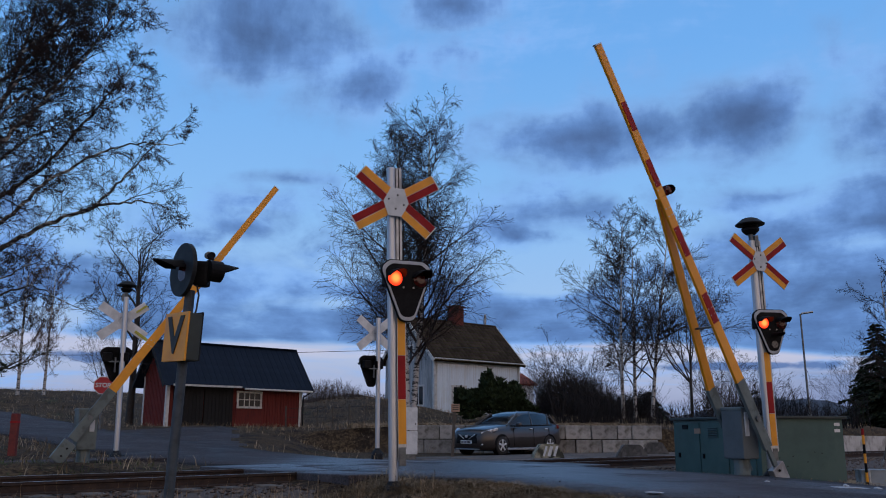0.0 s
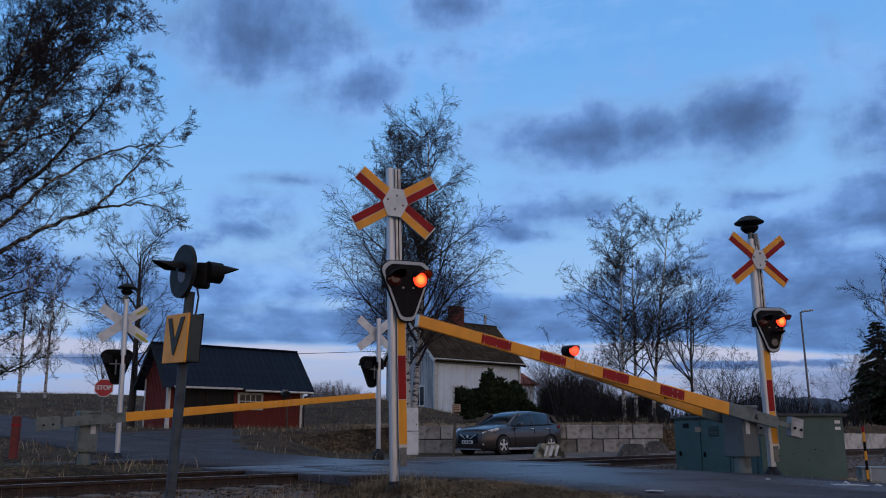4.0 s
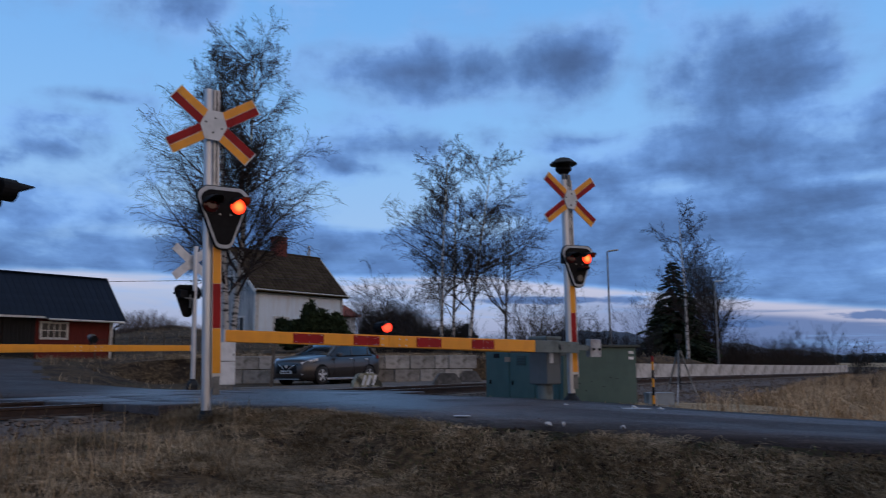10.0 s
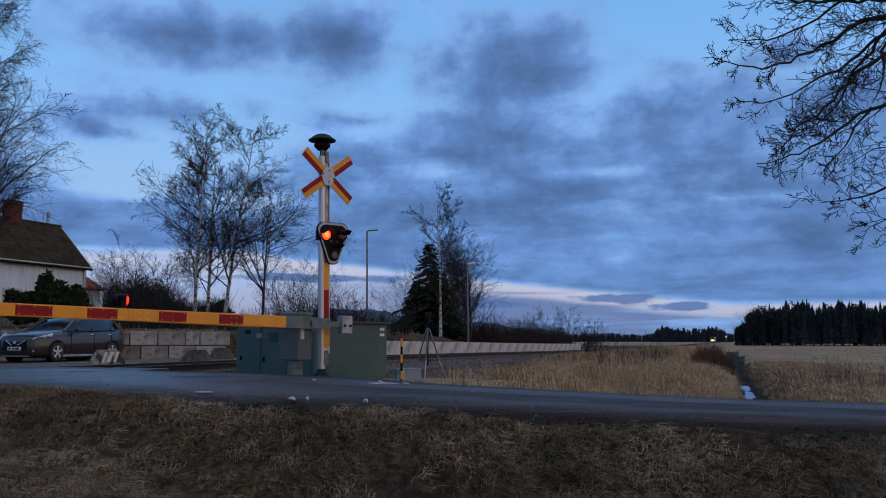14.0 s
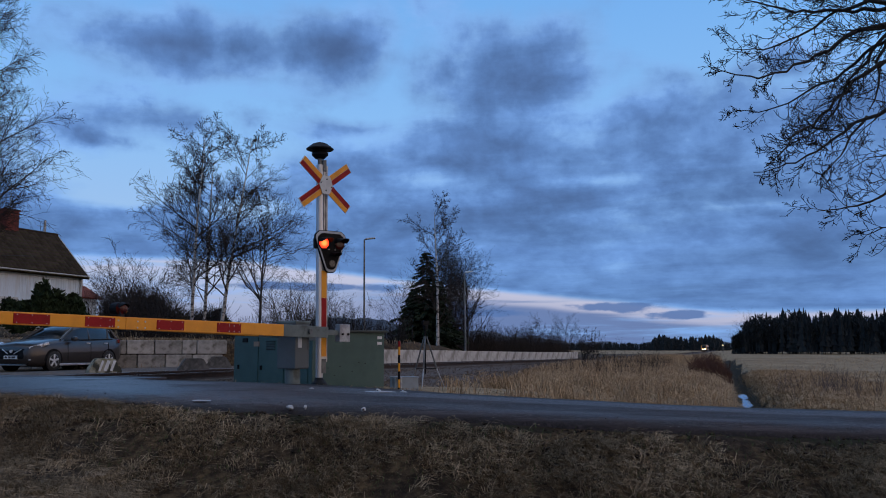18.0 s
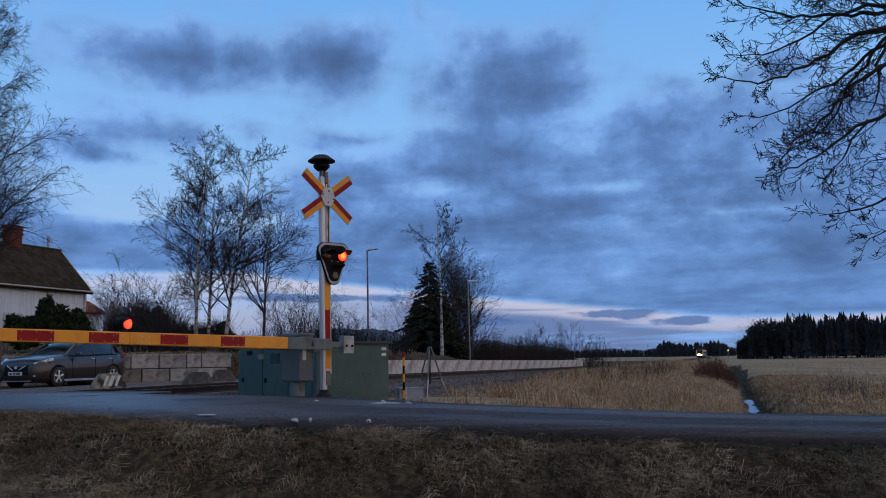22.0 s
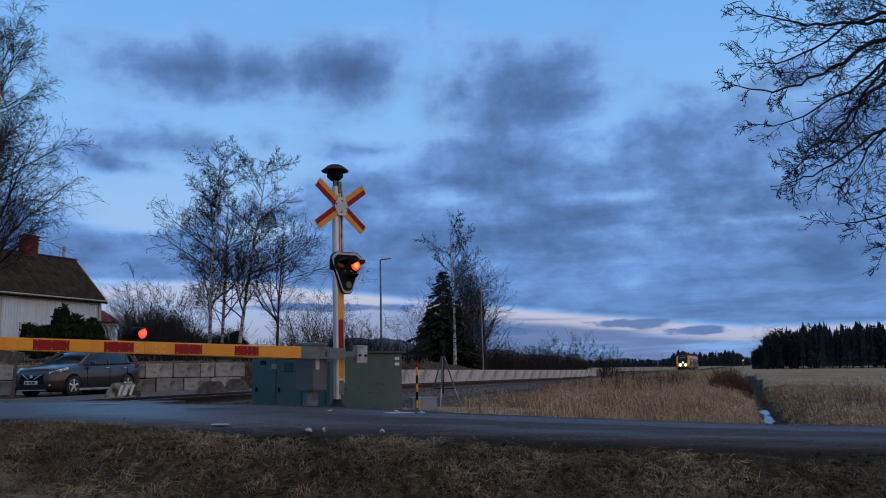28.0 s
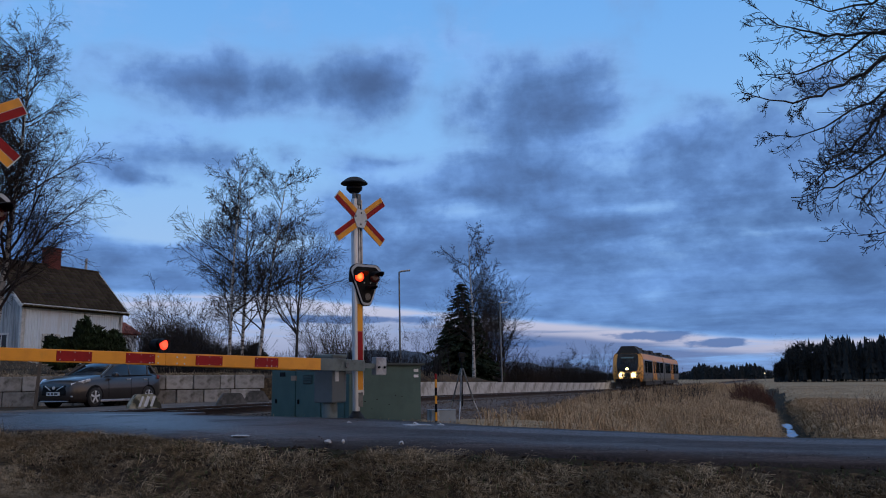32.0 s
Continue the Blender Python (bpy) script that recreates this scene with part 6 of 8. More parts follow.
def grow(wood, twigs, rng, p, d, length, radius, level, cfg):
    """One limb with its side shoots; cfg holds per-level counts, angles and lengths."""
    depth = cfg["depth"]
    n = (9, 7, 5, 3, 1)[min(level, 4)]
    pts, rad = [p.copy()], [radius]
    cur, dirn = p.copy(), d.normalized()
    for k in range(n):
        wig = cfg["wiggle"] * (0.25 if level == 0 else 0.6 + 0.5 * level)
        dirn = (dirn + Vector((rng.gauss(0, wig), rng.gauss(0, wig), rng.gauss(0, wig)))
                + Vector((0, 0, cfg["up"][min(level, len(cfg["up"]) - 1)]))).normalized()
        cur = cur + dirn * (length / n)
        pts.append(cur.copy())
        rad.append(max(cfg["min_r"], radius * (1 - (k + 1) / n * 0.86)))
    sides = (8, 5, 4, 3, 3)[min(level, 4)]
    (wood if level <= cfg["wood_levels"] else twigs).limb(pts, rad, sides)
    if level >= depth:
        return
    count = cfg["count"][level]
    start = cfg["start"][level]
    for i in range(count):
        t = start + (1 - start) * (i + rng.random()) / count
        x = t * n
        k = min(int(x), n - 1)
        q = pts[k].lerp(pts[k + 1], x - k)
        axis = (pts[k + 1] - pts[k]).normalized()
        side = axis.cross(Vector((rng.gauss(0, 1), rng.gauss(0, 1), rng.gauss(0, 1))))
        if side.length < 1e-3:
            continue
        ang = math.radians(rng.uniform(*cfg["angle"][level]))
        dd = axis * math.cos(ang) + side.normalized() * math.sin(ang)
        ln = length * cfg["ratio"][level] * (1 - cfg["taper"][level] * t) * rng.uniform(0.7, 1.25)
        rr = max(cfg["min_r"], min(rad[k] * 0.62, ln * cfg["thick"]))
        grow(wood, twigs, rng, q, dd, ln, rr, level + 1, cfg)


BROAD = dict(depth=4, wiggle=0.09, up=(0.02, 0.06, 0.04, 0.02, 0.0), min_r=0.0065, wood_levels=1, count=(13, 8, 6, 4), start=(0.25, 0.2, 0.15, 0.1),
             angle=((35, 65), (30, 60), (30, 60), (25, 55)), ratio=(0.72, 0.52, 0.5, 0.55), taper=(0.35, 0.35, 0.3, 0.3), thick=0.017)
SHRUB = dict(depth=3, wiggle=0.10, up=(0.05, 0.05, 0.03, 0.0), min_r=0.006, wood_levels=0, count=(9, 6, 5), start=(0.1, 0.15, 0.1),
             angle=((20, 55), (25, 60), (25, 60)), ratio=(0.65, 0.55, 0.5), taper=(0.3, 0.3, 0.3), thick=0.014)


def bare_tree(name, m, height, cfg, label, seed, bark, twig, stems=((0, 0, 0, 0),), radius=None, group="", changes=None):
    """stems: x, y offset and lean of each trunk."""
    cfg = dict(cfg, **(changes or {}))
    t = thing(name, m, label, "tree", group)
    rng = random.Random(seed)
    twigs = Limbs()
    for sx, sy, lx, ly in stems:
        wood = Limbs()
        h = height * (1 if len(stems) == 1 else rng.uniform(0.82, 1.05))
        r = radius or h * 0.013
        grow(wood, twigs, rng, Vector((sx, sy, -0.2)), Vector((lx, ly, 1)), h, r, 0, cfg)
        raw("trunk", wood.v, wood.f, bark, t, True)
    cr = raw("crown", twigs.v, twigs.f, twig, t)
    tagged(cr, "crown of fine bare twigs", kind="stuff")
    return t


def at_az(az, r, dz=0.0, turn=0):
    x, y = polar(az, r)
    return pose(x, y, land1(x, y) + dz, 0, 0, turn)


ROUND = dict(depth=4, wiggle=0.05, up=(0.01, 0.09, 0.06, 0.02, 0.0), min_r=0.0055, wood_levels=0, count=(28, 9, 7, 4), start=(0.18, 0.18, 0.15, 0.1),
             angle=((36, 66), (25, 50), (25, 55), (25, 60)), ratio=(0.38, 0.46, 0.46, 0.5), taper=(0.45, 0.4, 0.3, 0.3), thick=0.012)
bare_tree("birch_tree", at_az(-2.75, 36.8, 0, 20), 13.2, ROUND, "tall bare birch with hanging twigs behind the crossing", 11, M["birch"], M["twigbirch"], stems=((0, 0, -0.015, 0), (0.25, 0.25, 0.055, 0.03)), radius=0.15,
          changes=dict(count=(36, 12, 9, 2), start=(0.20, 0.12, 0.1, 0.1), angle=((36, 66), (24, 50), (25, 58), (25, 65)), ratio=(0.41, 0.47, 0.50, 0.62), taper=(0.60, 0.45, 0.3, 0.3), min_r=0.0056, wiggle=0.07, up=(0.015, 0.07, 0.02, -0.10, -0.22)))
bare_tree("birch_tree", at_az(12.0, 52, 0, 0), 11.6, ROUND, "clump of bare birches on the grassy rise", 23, M["birch"], M["twigbirch"], stems=((-0.7, 0, -0.04, 0), (0.1, 0.5, 0.02, 0.02), (0.9, -0.2, 0.08, 0)), radius=0.12,
          changes=dict(count=(22, 10, 8, 2), start=(0.18, 0.15, 0.12, 0.1), angle=((40, 72), (26, 52), (28, 58), (25, 60)), ratio=(0.385, 0.48, 0.50, 0.62), taper=(0.55, 0.4, 0.3, 0.3), up=(0.015, 0.06, 0.03, 0.0, -0.05), min_r=0.0074, wiggle=0.065))
bare_tree("birch_tree", at_az(15.5, 50, 0, 10), 6.6, BROAD, "small bare tree with an open crown", 31, M["bark"], M["twigbirch"], radius=0.10, changes=dict(count=(16, 8, 6, 4), min_r=0.0055))
bare_tree("birch_tree", at_az(27.2, 60, 0, 40), 10.0, ROUND, "bare birch standing among dark spruces", 37, M["birch"], M["twigbirch"], changes=dict(min_r=0.0075, count=(28, 8, 6, 3), ratio=(0.34, 0.46, 0.46, 0.5), wiggle=0.07, up=(0.01, 0.07, 0.02, -0.05, -0.1)))
bare_tree("bare_tree", at_az(-20.2, 44, 0, 0), 8.6, BROAD, "dark leafless tree behind the stop sign", 41, M["bark"], M["twig"], radius=0.2, changes=dict(ratio=(0.5, 0.5, 0.5, 0.55), angle=((25, 50), (30, 60), (30, 60), (25, 55))))


def limb_tree(name, m, label, bark, twig, seed, trunk, limbs, cfg):
    """A tree whose main limbs follow drawn lines; each limb grows its own side shoots."""
    t = thing(name, m, label, "tree")
    rng = random.Random(seed)
    wood, twigs = Limbs(), Limbs()
    line = smooth_line(trunk[1], 0.5)
    wood.limb(line, [trunk[0] * (1 - 0.75 * k / len(line)) for k in range(len(line))], 10)
    for radius, pts in limbs:
        line = [p + Vector((rng.gauss(0, 0.02), rng.gauss(0, 0.02), rng.gauss(0, 0.025))) for p in smooth_line(pts, 0.16)]
        n = len(line)
        rad = [max(0.006, radius * cfg["limb"] * (1 - 0.93 * (k / n) ** 0.8)) for k in range(n)]
        wood.limb(line, rad, 6)
        total = sum((b - a).length for a, b in zip(line, line[1:]))
        high = sum(p.z for p in line) / n
        count = int(total * cfg["shoots"] * (cfg["upper"] if high > 7.5 else cfg["lower"]))
        for i in range(count):
            f = 0.10 + 0.9 * (i + rng.random()) / count
            k = min(int(f * (n - 1)), n - 2)
            axis = (line[k + 1] - line[max(k - 2, 0)]).normalized()
            side = axis.cross(Vector((rng.gauss(0, 1), rng.gauss(0, 1), rng.gauss(0, 1)))).normalized()
            ang = math.radians(rng.uniform(*cfg["spread"]))
            ln = cfg["length"] * rng.uniform(0.45, 1.15) * (1 - 0.55 * f)
            grow(wood, twigs, rng, line[k].copy(), axis * math.cos(ang) + side * math.sin(ang), ln, max(cfg["min_r"], min(rad[k] * 0.55, ln * 0.012)), 1, cfg)
    raw("trunk", wood.v, wood.f, bark, t, True)
    tagged(raw("crown", twigs.v, twigs.f, twig, t), "crown of fine bare twigs", kind="stuff")
    return t


BIRCH_LIMBS = [
    (0.10, [(0.3, 0.4, 3.6), (1.6, 1.65, 5.0), (2.76, 2.62, 6.1), (3.27, 3.23, 6.6), (3.94, 3.88, 7.8), (4.82, 4.94, 9.6)]),
    (0.05, [(3.2, 2.9, 6.4), (4.77, 1.94, 6.35), (5.64, 1.48, 6.15), (6.26, 0.93, 5.8)]),
    (0.10, [(0.3, 0.4, 4.5), (1.38, 1.77, 6.4), (2.09, 2.75, 7.7), (2.89, 3.73, 9.7), (3.54, 5.18, 12.1)]),
    (0.09, [(0.3, 0.3, 4.0), (1.97, 1.1, 5.7), (3.09, 1.32, 6.9), (4.59, 1.64, 7.8), (6.26, 1.58, 7.8)]),
    (0.09, [(0.3, 0.3, 5.6), (1.89, 0.97, 7.9), (3.04, 1.12, 9.3), (3.7, 0.99, 10.1), (4.67, 0.98, 12.1)]),
    (0.09, [(0.4, 0.5, 6.4), (1.42, 1.44, 9.1), (1.68, 2.14, 12.8), (1.8, 2.3, 15.0)])]
BIRCH_LIMBS += [
    (0.07, [(0.4, 0.4, 5.2), (1.59, 1.76, 7.7), (2.68, 2.8, 9.0), (3.96, 4.3, 10.6)]),
    (0.06, [(0.2, 0.3, 3.0), (2.0, 1.08, 4.1), (2.65, 1.02, 4.4), (3.3, 1.05, 4.6)]),
    (0.06, [(0.2, 0.3, 2.9), (2.06, 1.05, 3.7), (2.87, 1.0, 3.9), (3.6, 0.9, 3.6), (4.32, 0.78, 3.3)]),
    (0.06, [(1.3, 1.1, 8.5), (2.29, 1.5, 10.7), (2.63, 1.55, 12.4), (2.8, 1.6, 14.5)]),
    (0.05, [(2.4, 1.5, 9.1), (3.32, 2.36, 11.1), (4.28, 2.99, 12.5)]),
    (0.06, [(0.5, 0.5, 7.0), (2.41, 1.58, 9.9), (3.38, 1.84, 12.8)]),
    (0.05, [(1.8, 1.2, 10.2), (3.2, 1.8, 12.0), (4.6, 2.4, 13.2)]), (0.06, [(1.0, 1.1, 9.0), (2.2, 2.4, 11.5), (3.0, 3.4, 14.0)]),
    (0.09, [(0.3, 0.2, 6.0), (-1.5, 0.5, 8.5), (-3.0, 1.0, 11.5)]), (0.09, [(0.2, 0.1, 5.0), (-1.0, -1.6, 7.5), (-1.6, -3.0, 10.0)])]
limb_tree("bare_tree", at_az(-33.5, 24), "large leafless birch with wide spreading fine branches", M["birch_dark"], M["twigbirch"], 47, (0.27, [(0, 0, -0.3), (0.1, 0.1, 4), (0.5, 0.6, 8.5), (0.9, 1.1, 15.5)]), BIRCH_LIMBS,
          dict(depth=4, wiggle=0.085, up=(0, 0.03, 0.0, -0.03, -0.08), min_r=0.0044, wood_levels=0, count=(0, 9, 7, 2), start=(0.1, 0.12, 0.1, 0.1), angle=((30, 60), (26, 56), (28, 62), (25, 65)), ratio=(0.5, 0.50, 0.50, 0.6), taper=(0.3, 0.35, 0.3, 0.3), thick=0.011, shoots=4.3, spread=(28, 68), length=1.75, limb=1.0, upper=1.25, lower=0.46))
ROAD_LIMBS = [
    (0.05, [(-1.22, 1.75, 5.98), (-1.57, 2.6, 6.32), (-1.66, 3.04, 6.34), (-1.76, 3.46, 6.15), (-2.0, 4.0, 6.05), (-2.26, 4.6, 6.2)]),
    (0.06, [(-1.19, 1.7, 5.9), (-1.86, 2.28, 5.83), (-2.43, 2.64, 5.46), (-3.39, 3.03, 5.1), (-3.91, 3.24, 5.2)]),
    (0.05, [(-1.22, 1.75, 6.1), (-1.45, 2.55, 5.6), (-1.59, 3.17, 5.3), (-1.73, 4.14, 5.1), (-1.94, 4.75, 5.2)]),
    (0.055, [(-1.2, 1.71, 5.6), (-1.85, 2.29, 5.2), (-2.41, 2.67, 4.55), (-3.24, 2.98, 3.77)]),
    (0.05, [(-1.15, 1.7, 4.8), (-1.81, 2.31, 4.5), (-2.31, 2.68, 4.1), (-2.99, 2.95, 3.75), (-3.35, 3.1, 3.74)]),
    (0.05, [(-1.21, 1.73, 6.4), (-1.77, 2.65, 6.3), (-2.07, 3.13, 6.4), (-2.35, 3.55, 6.6), (-2.79, 4.19, 7.05)]),
    (0.045, [(-1.25, 1.75, 7.0), (-1.63, 2.82, 6.9), (-1.76, 3.41, 7.0), (-1.95, 4.03, 7.35)])]
ROAD_LIMBS += [
    (0.03, [(-1.8, 2.3, 4.55), (-2.03, 2.56, 4.1), (-2.27, 2.53, 3.85), (-2.59, 2.6, 3.6)]),
    (0.045, [(-1.0, 1.5, 3.7), (-1.83, 2.12, 3.3), (-2.41, 2.39, 3.1), (-2.85, 2.46, 3.08)]),
    (0.03, [(-0.95, 1.4, 3.1), (-1.65, 2.28, 2.85), (-1.82, 2.39, 2.73), (-1.96, 2.47, 2.7)]),
    (0.03, [(-1.0, 1.5, 4.1), (-1.53, 2.28, 3.96), (-1.76, 2.74, 3.8)]),
    (0.05, [(-1.21, 1.74, 6.2), (-1.75, 2.44, 5.3), (-1.94, 2.62, 4.95), (-2.13, 2.8, 4.5), (-2.68, 3.31, 4.05)]),
    (0.07, [(-1.21, 1.73, 6.4), (-1.55, 2.14, 5.6), (-1.66, 2.2, 5.0), (-1.79, 2.28, 4.6)]),
    (0.05, [(-1.25, 1.75, 7.3), (-1.82, 2.15, 7.35), (-2.5, 2.62, 7.13), (-3.02, 2.82, 7.0)]),
    (0.07, [(-1.2, 1.7, 6.8), (-1.6, 2.6, 8.2), (-2.2, 3.4, 9.3)]), (0.08, [(-1.1, 1.6, 5.0), (0.2, 2.2, 6.8), (1.4, 2.8, 8.5)]), (0.08, [(-1.1, 1.5, 5.5), (-1.0, 0.2, 7.5), (-0.6, -1.2, 9.0)])]
limb_tree("bare_tree", at_az(66.0, 14.5), "large leafless roadside tree with dark arching branches", M["bark"], M["twig"], 53, (0.20, [(-0.5, 0.8, -0.3), (-0.8, 1.25, 3), (-1.2, 1.72, 6.2), (-1.3, 1.9, 10.0)]), ROAD_LIMBS,
          dict(depth=3, wiggle=0.11, up=(0, 0.03, 0.02, 0.02), min_r=0.0042, wood_levels=1, count=(0, 7, 4, 2), start=(0.1, 0.15, 0.15, 0.1), angle=((30, 60), (28, 58), (30, 62), (25, 60)), ratio=(0.5, 0.48, 0.48, 0.5), taper=(0.3, 0.35, 0.3, 0.3), thick=0.010, shoots=5.4, spread=(22, 58), length=1.05, limb=0.85, upper=1.0, lower=1.0))
for az, r, h, sd in ((-26.6, 62, 9.5, 61), (-25.2, 64, 9.0, 67)):
    bare_tree("birch_tree", at_az(az, r, 0, sd), h, ROUND, "slender bare birch on the grassy hill", sd, M["birch"], M["twigpale"], group="birches on the hill", changes=dict(count=(26, 8, 6, 4), ratio=(0.26, 0.46, 0.5, 0.55), start=(0.12, 0.15, 0.1, 0.1), min_r=0.007))
for az, r, h, sd in ((7.3, 49, 3.4, 71), (9.4, 52, 3.4, 73), (5.9, 62, 3.6, 75), (17.2, 60, 4.4, 79), (19.0, 75, 5.5, 83), (24.4, 80, 6.5, 87), (-21.8, 80, 5.0, 89), (47.0, 330, 12.0, 91), (20.9, 70, 4.0, 93), (37.0, 62, 1.9, 95), (33.5, 110, 4.0, 97), (35.5, 118, 4.2, 99)):
    bare_tree("shrub", at_az(az, r, 0, sd * 7), h, SHRUB, "tangled leafless shrub on rough grass", sd, M["bark"], M["twig"], stems=((0, 0, -0.3, 0.1), (0.3, 0.1, 0.3, 0), (-0.2, 0.2, 0, 0.3), (0.1, -0.2, 0.1, -0.3)), radius=0.05, group="leafless shrubs")


def needles(limbs_v, limbs_f, rng, a, b, width):
    """A flat spray of needles from a to b."""
    d = (b - a)
    s = d.cross(Vector((rng.gauss(0, 0.6), rng.gauss(0, 0.6), 1)))
    s = (s.normalized() * math.cos(w0 := rng.uniform(-1.5, 1.5)) + d.cross(s).normalized() * math.sin(w0)) * width if s.length > 1e-5 else Vector((width, 0, 0))
    q = len(limbs_v)
    mid = a.lerp(b, 0.5) + Vector((0, 0, -0.15 * width))
    limbs_v += [a, mid + s * rng.uniform(0.6, 1.1), b, mid - s * rng.uniform(0.6, 1.1)]
    limbs_f.append((q, q + 1, q + 2, q + 3))


def spruce(m, h, w, label, seed, group="", mat=None, dens=1.0):
    t = thing("spruce_tree", m, label, "tree", group)
    rng = random.Random(seed)
    part("trunk", rod(B(), (0, 0, -0.2), (0, 0, h * 0.97), h * 0.016, 0.02, 8), M["bark"], t)
    V, F = [], []
    z = h * 0.05
    while z < h:
        k = 1 - z / h
        rad = w * (k ** 0.8) * rng.uniform(0.75, 1.2) + 0.1
        for i in range(int((8 + 9 * k) * dens)):
            a = rng.uniform(0, 6.283)
            L = rad * rng.uniform(0.6, 1.1)
            tip = Vector((math.cos(a) * L, math.sin(a) * L, z - 0.32 * L + rng.uniform(-0.1, 0.1)))
            root = Vector((0, 0, z + 0.05))
            n = max(3, int(L / 0.22))
            for j in range(n):
                p = root.lerp(tip, (j + 0.5) / n)
                for sgn in (-1, 0, 1):
                    b2 = a + sgn * rng.uniform(0.5, 1.0)
                    ln = rng.uniform(0.28, 0.52) * (0.6 + 0.6 * k)
                    needles(V, F, rng, p.copy(), p + Vector((math.cos(b2) * ln, math.sin(b2) * ln, -0.35 * ln)), ln * 0.30)
        z += h * 0.028
    tagged(raw("crown", V, F, mat or M["needle"], t), "dense drooping dark green needles", kind="stuff")
    return t


spruce(at_az(26.45, 64), 7.9, 2.9, "dark spruce beside the railway platform", 3)
spruce(at_az(25.6, 68), 5.6, 2.3, "shorter dark spruce by the platform", 5)
spruce(at_az(27.3, 69), 6.4, 2.2, "dark spruce among the bare trees", 6)
spruce(at_az(12.9, 66), 3.1, 1.9, "young dark spruce behind the birches", 8)
spruce(at_az(10.6, 70), 2.9, 1.9, "young dark spruce behind the birches", 9)
for az, r, h, sd in ((28.4, 72, 7.8, 101), (29.2, 74, 7.0, 103), (27.6, 78, 7.5, 107), (28.9, 80, 6.8, 109), (28.0, 70, 7.0, 111)):
    bare_tree("bare_tree", at_az(az, r, 0, sd), h, SHRUB, "leafless tree in the grove by the platform", sd, M["bark"], M["twig"], radius=0.09, group="grove by the platform", changes=dict(count=(22, 9, 6), up=(0.1, 0.1, 0.05, 0.0)))


def thicket(name, m, length, depth, h, count, label, seed, mat, thick=1.0, shoots=3, dome=False):
    """A belt of leafless undergrowth: many thin upright shoots."""
    rng = np.random.default_rng(seed)
    L = Limbs()
    r2 = random.Random(seed)
    for k in range(count):
        x, y = rng.uniform(0, length), rng.uniform(-depth / 2, depth / 2)
        hh = h * rng.uniform(0.45, 1.05) * (0.75 + 0.25 * math.sin(x * 0.9))
        if dome:
            hh *= (0.25 + 0.9 * math.sqrt(max(0.0, math.sin(math.pi * x / length)))) * math.sqrt(max(0.1, 1 - (2 * y / depth) ** 2))
        p = Vector((x, y, -0.2))
        for j in range(shoots):
            d = Vector((r2.gauss(0, 0.22), r2.gauss(0, 0.22), 1))
            mid = p + d * hh * 0.5
            tip = mid + (d + Vector((r2.gauss(0, 0.2), r2.gauss(0, 0.2), 0))) * hh * 0.5
            L.limb([p, mid, tip], [0.02 * thick, 0.012 * thick, 0.005 * thick], 3)
            for q in range(5):
                a = p.lerp(mid, 0.3 + 0.7 * q / 5) if q < 2 else mid.lerp(tip, (q - 2) / 3)
                L.limb([a, a + Vector((r2.gauss(0, 0.3), r2.gauss(0, 0.3), r2.uniform(0.2, 0.6))) * hh * 0.35], [0.009 * thick, 0.004 * thick], 3)
    ob = raw(name, L.v, L.f, mat)
    ob.matrix_basis = m
    return tagged(ob, label, "undergrowth", kind="stuff")


a = xy(74, 22)
thicket("undergrowth", pose(*a, land1(*a), 0, 0, 90 - 45.4), 42, 6, 3.8, 1100, "dense dark leafless thicket along the platform", 3, M["twig"])
a = xy(34, 27)
thicket("undergrowth", pose(*a, land1(*a), 0, 0, -10), 14, 5, 2.4, 260, "leafless hedge on the grassy rise", 4, M["twig"])
a = xy(46, 0.75)
thicket("undergrowth", pose(*a, land1(*a), 0, 0, 90 - 45.4), 17, 2.6, 1.6, 480, "reddish brown willow scrub beside the ditch", 5, island_material("willow_twig", (0.045, 0.022, 0.016), (0.115, 0.055, 0.038)), dome=True)
a = xy(30, 5.6)
thicket("undergrowth", pose(*a, land1(*a), 0, 0, 90 - 45.4), 40, 5.0, 1.2, 230, "thin brown saplings in the tall grass", 6, M["twigbirch"], 0.5, 1)
a = xy(32, 4.6)
thicket("undergrowth", pose(*a, land1(*a), 0, 0, 90 - 45.4), 30, 4.0, 1.9, 90, "tall thin bare stalks above the grass bank", 10, M["twig"], 0.55, 2)
a = xy(28, -3.4)
thicket("undergrowth", pose(*a, land1(*a), 0, 0, 90 - 45.4), 9, 3.0, 1.3, 60, "sparse bare stalks at the field edge", 13, M["twigpale"], 0.5, 3)
a = polar(-9.5, 62)
thicket("undergrowth", pose(*a, land1(*a), 0, 0, 5), 6, 4, 1.9, 260, "pale leafless thicket behind the barn", 7, M["twigpale"], 0.7)
a = polar(5.9, 56)
thicket("undergrowth", pose(*a, land1(*a), 0, 0, -8), 7.0, 4, 3.3, 760, "dark tangled hedge beside the house", 9, M["twig"])
a = polar(-36, 62)
thicket("undergrowth", pose(*a, land1(*a), 0, 0, 25), 14, 3, 1.0, 120, "low bare scrub on the hill", 8, M["twigbirch"])



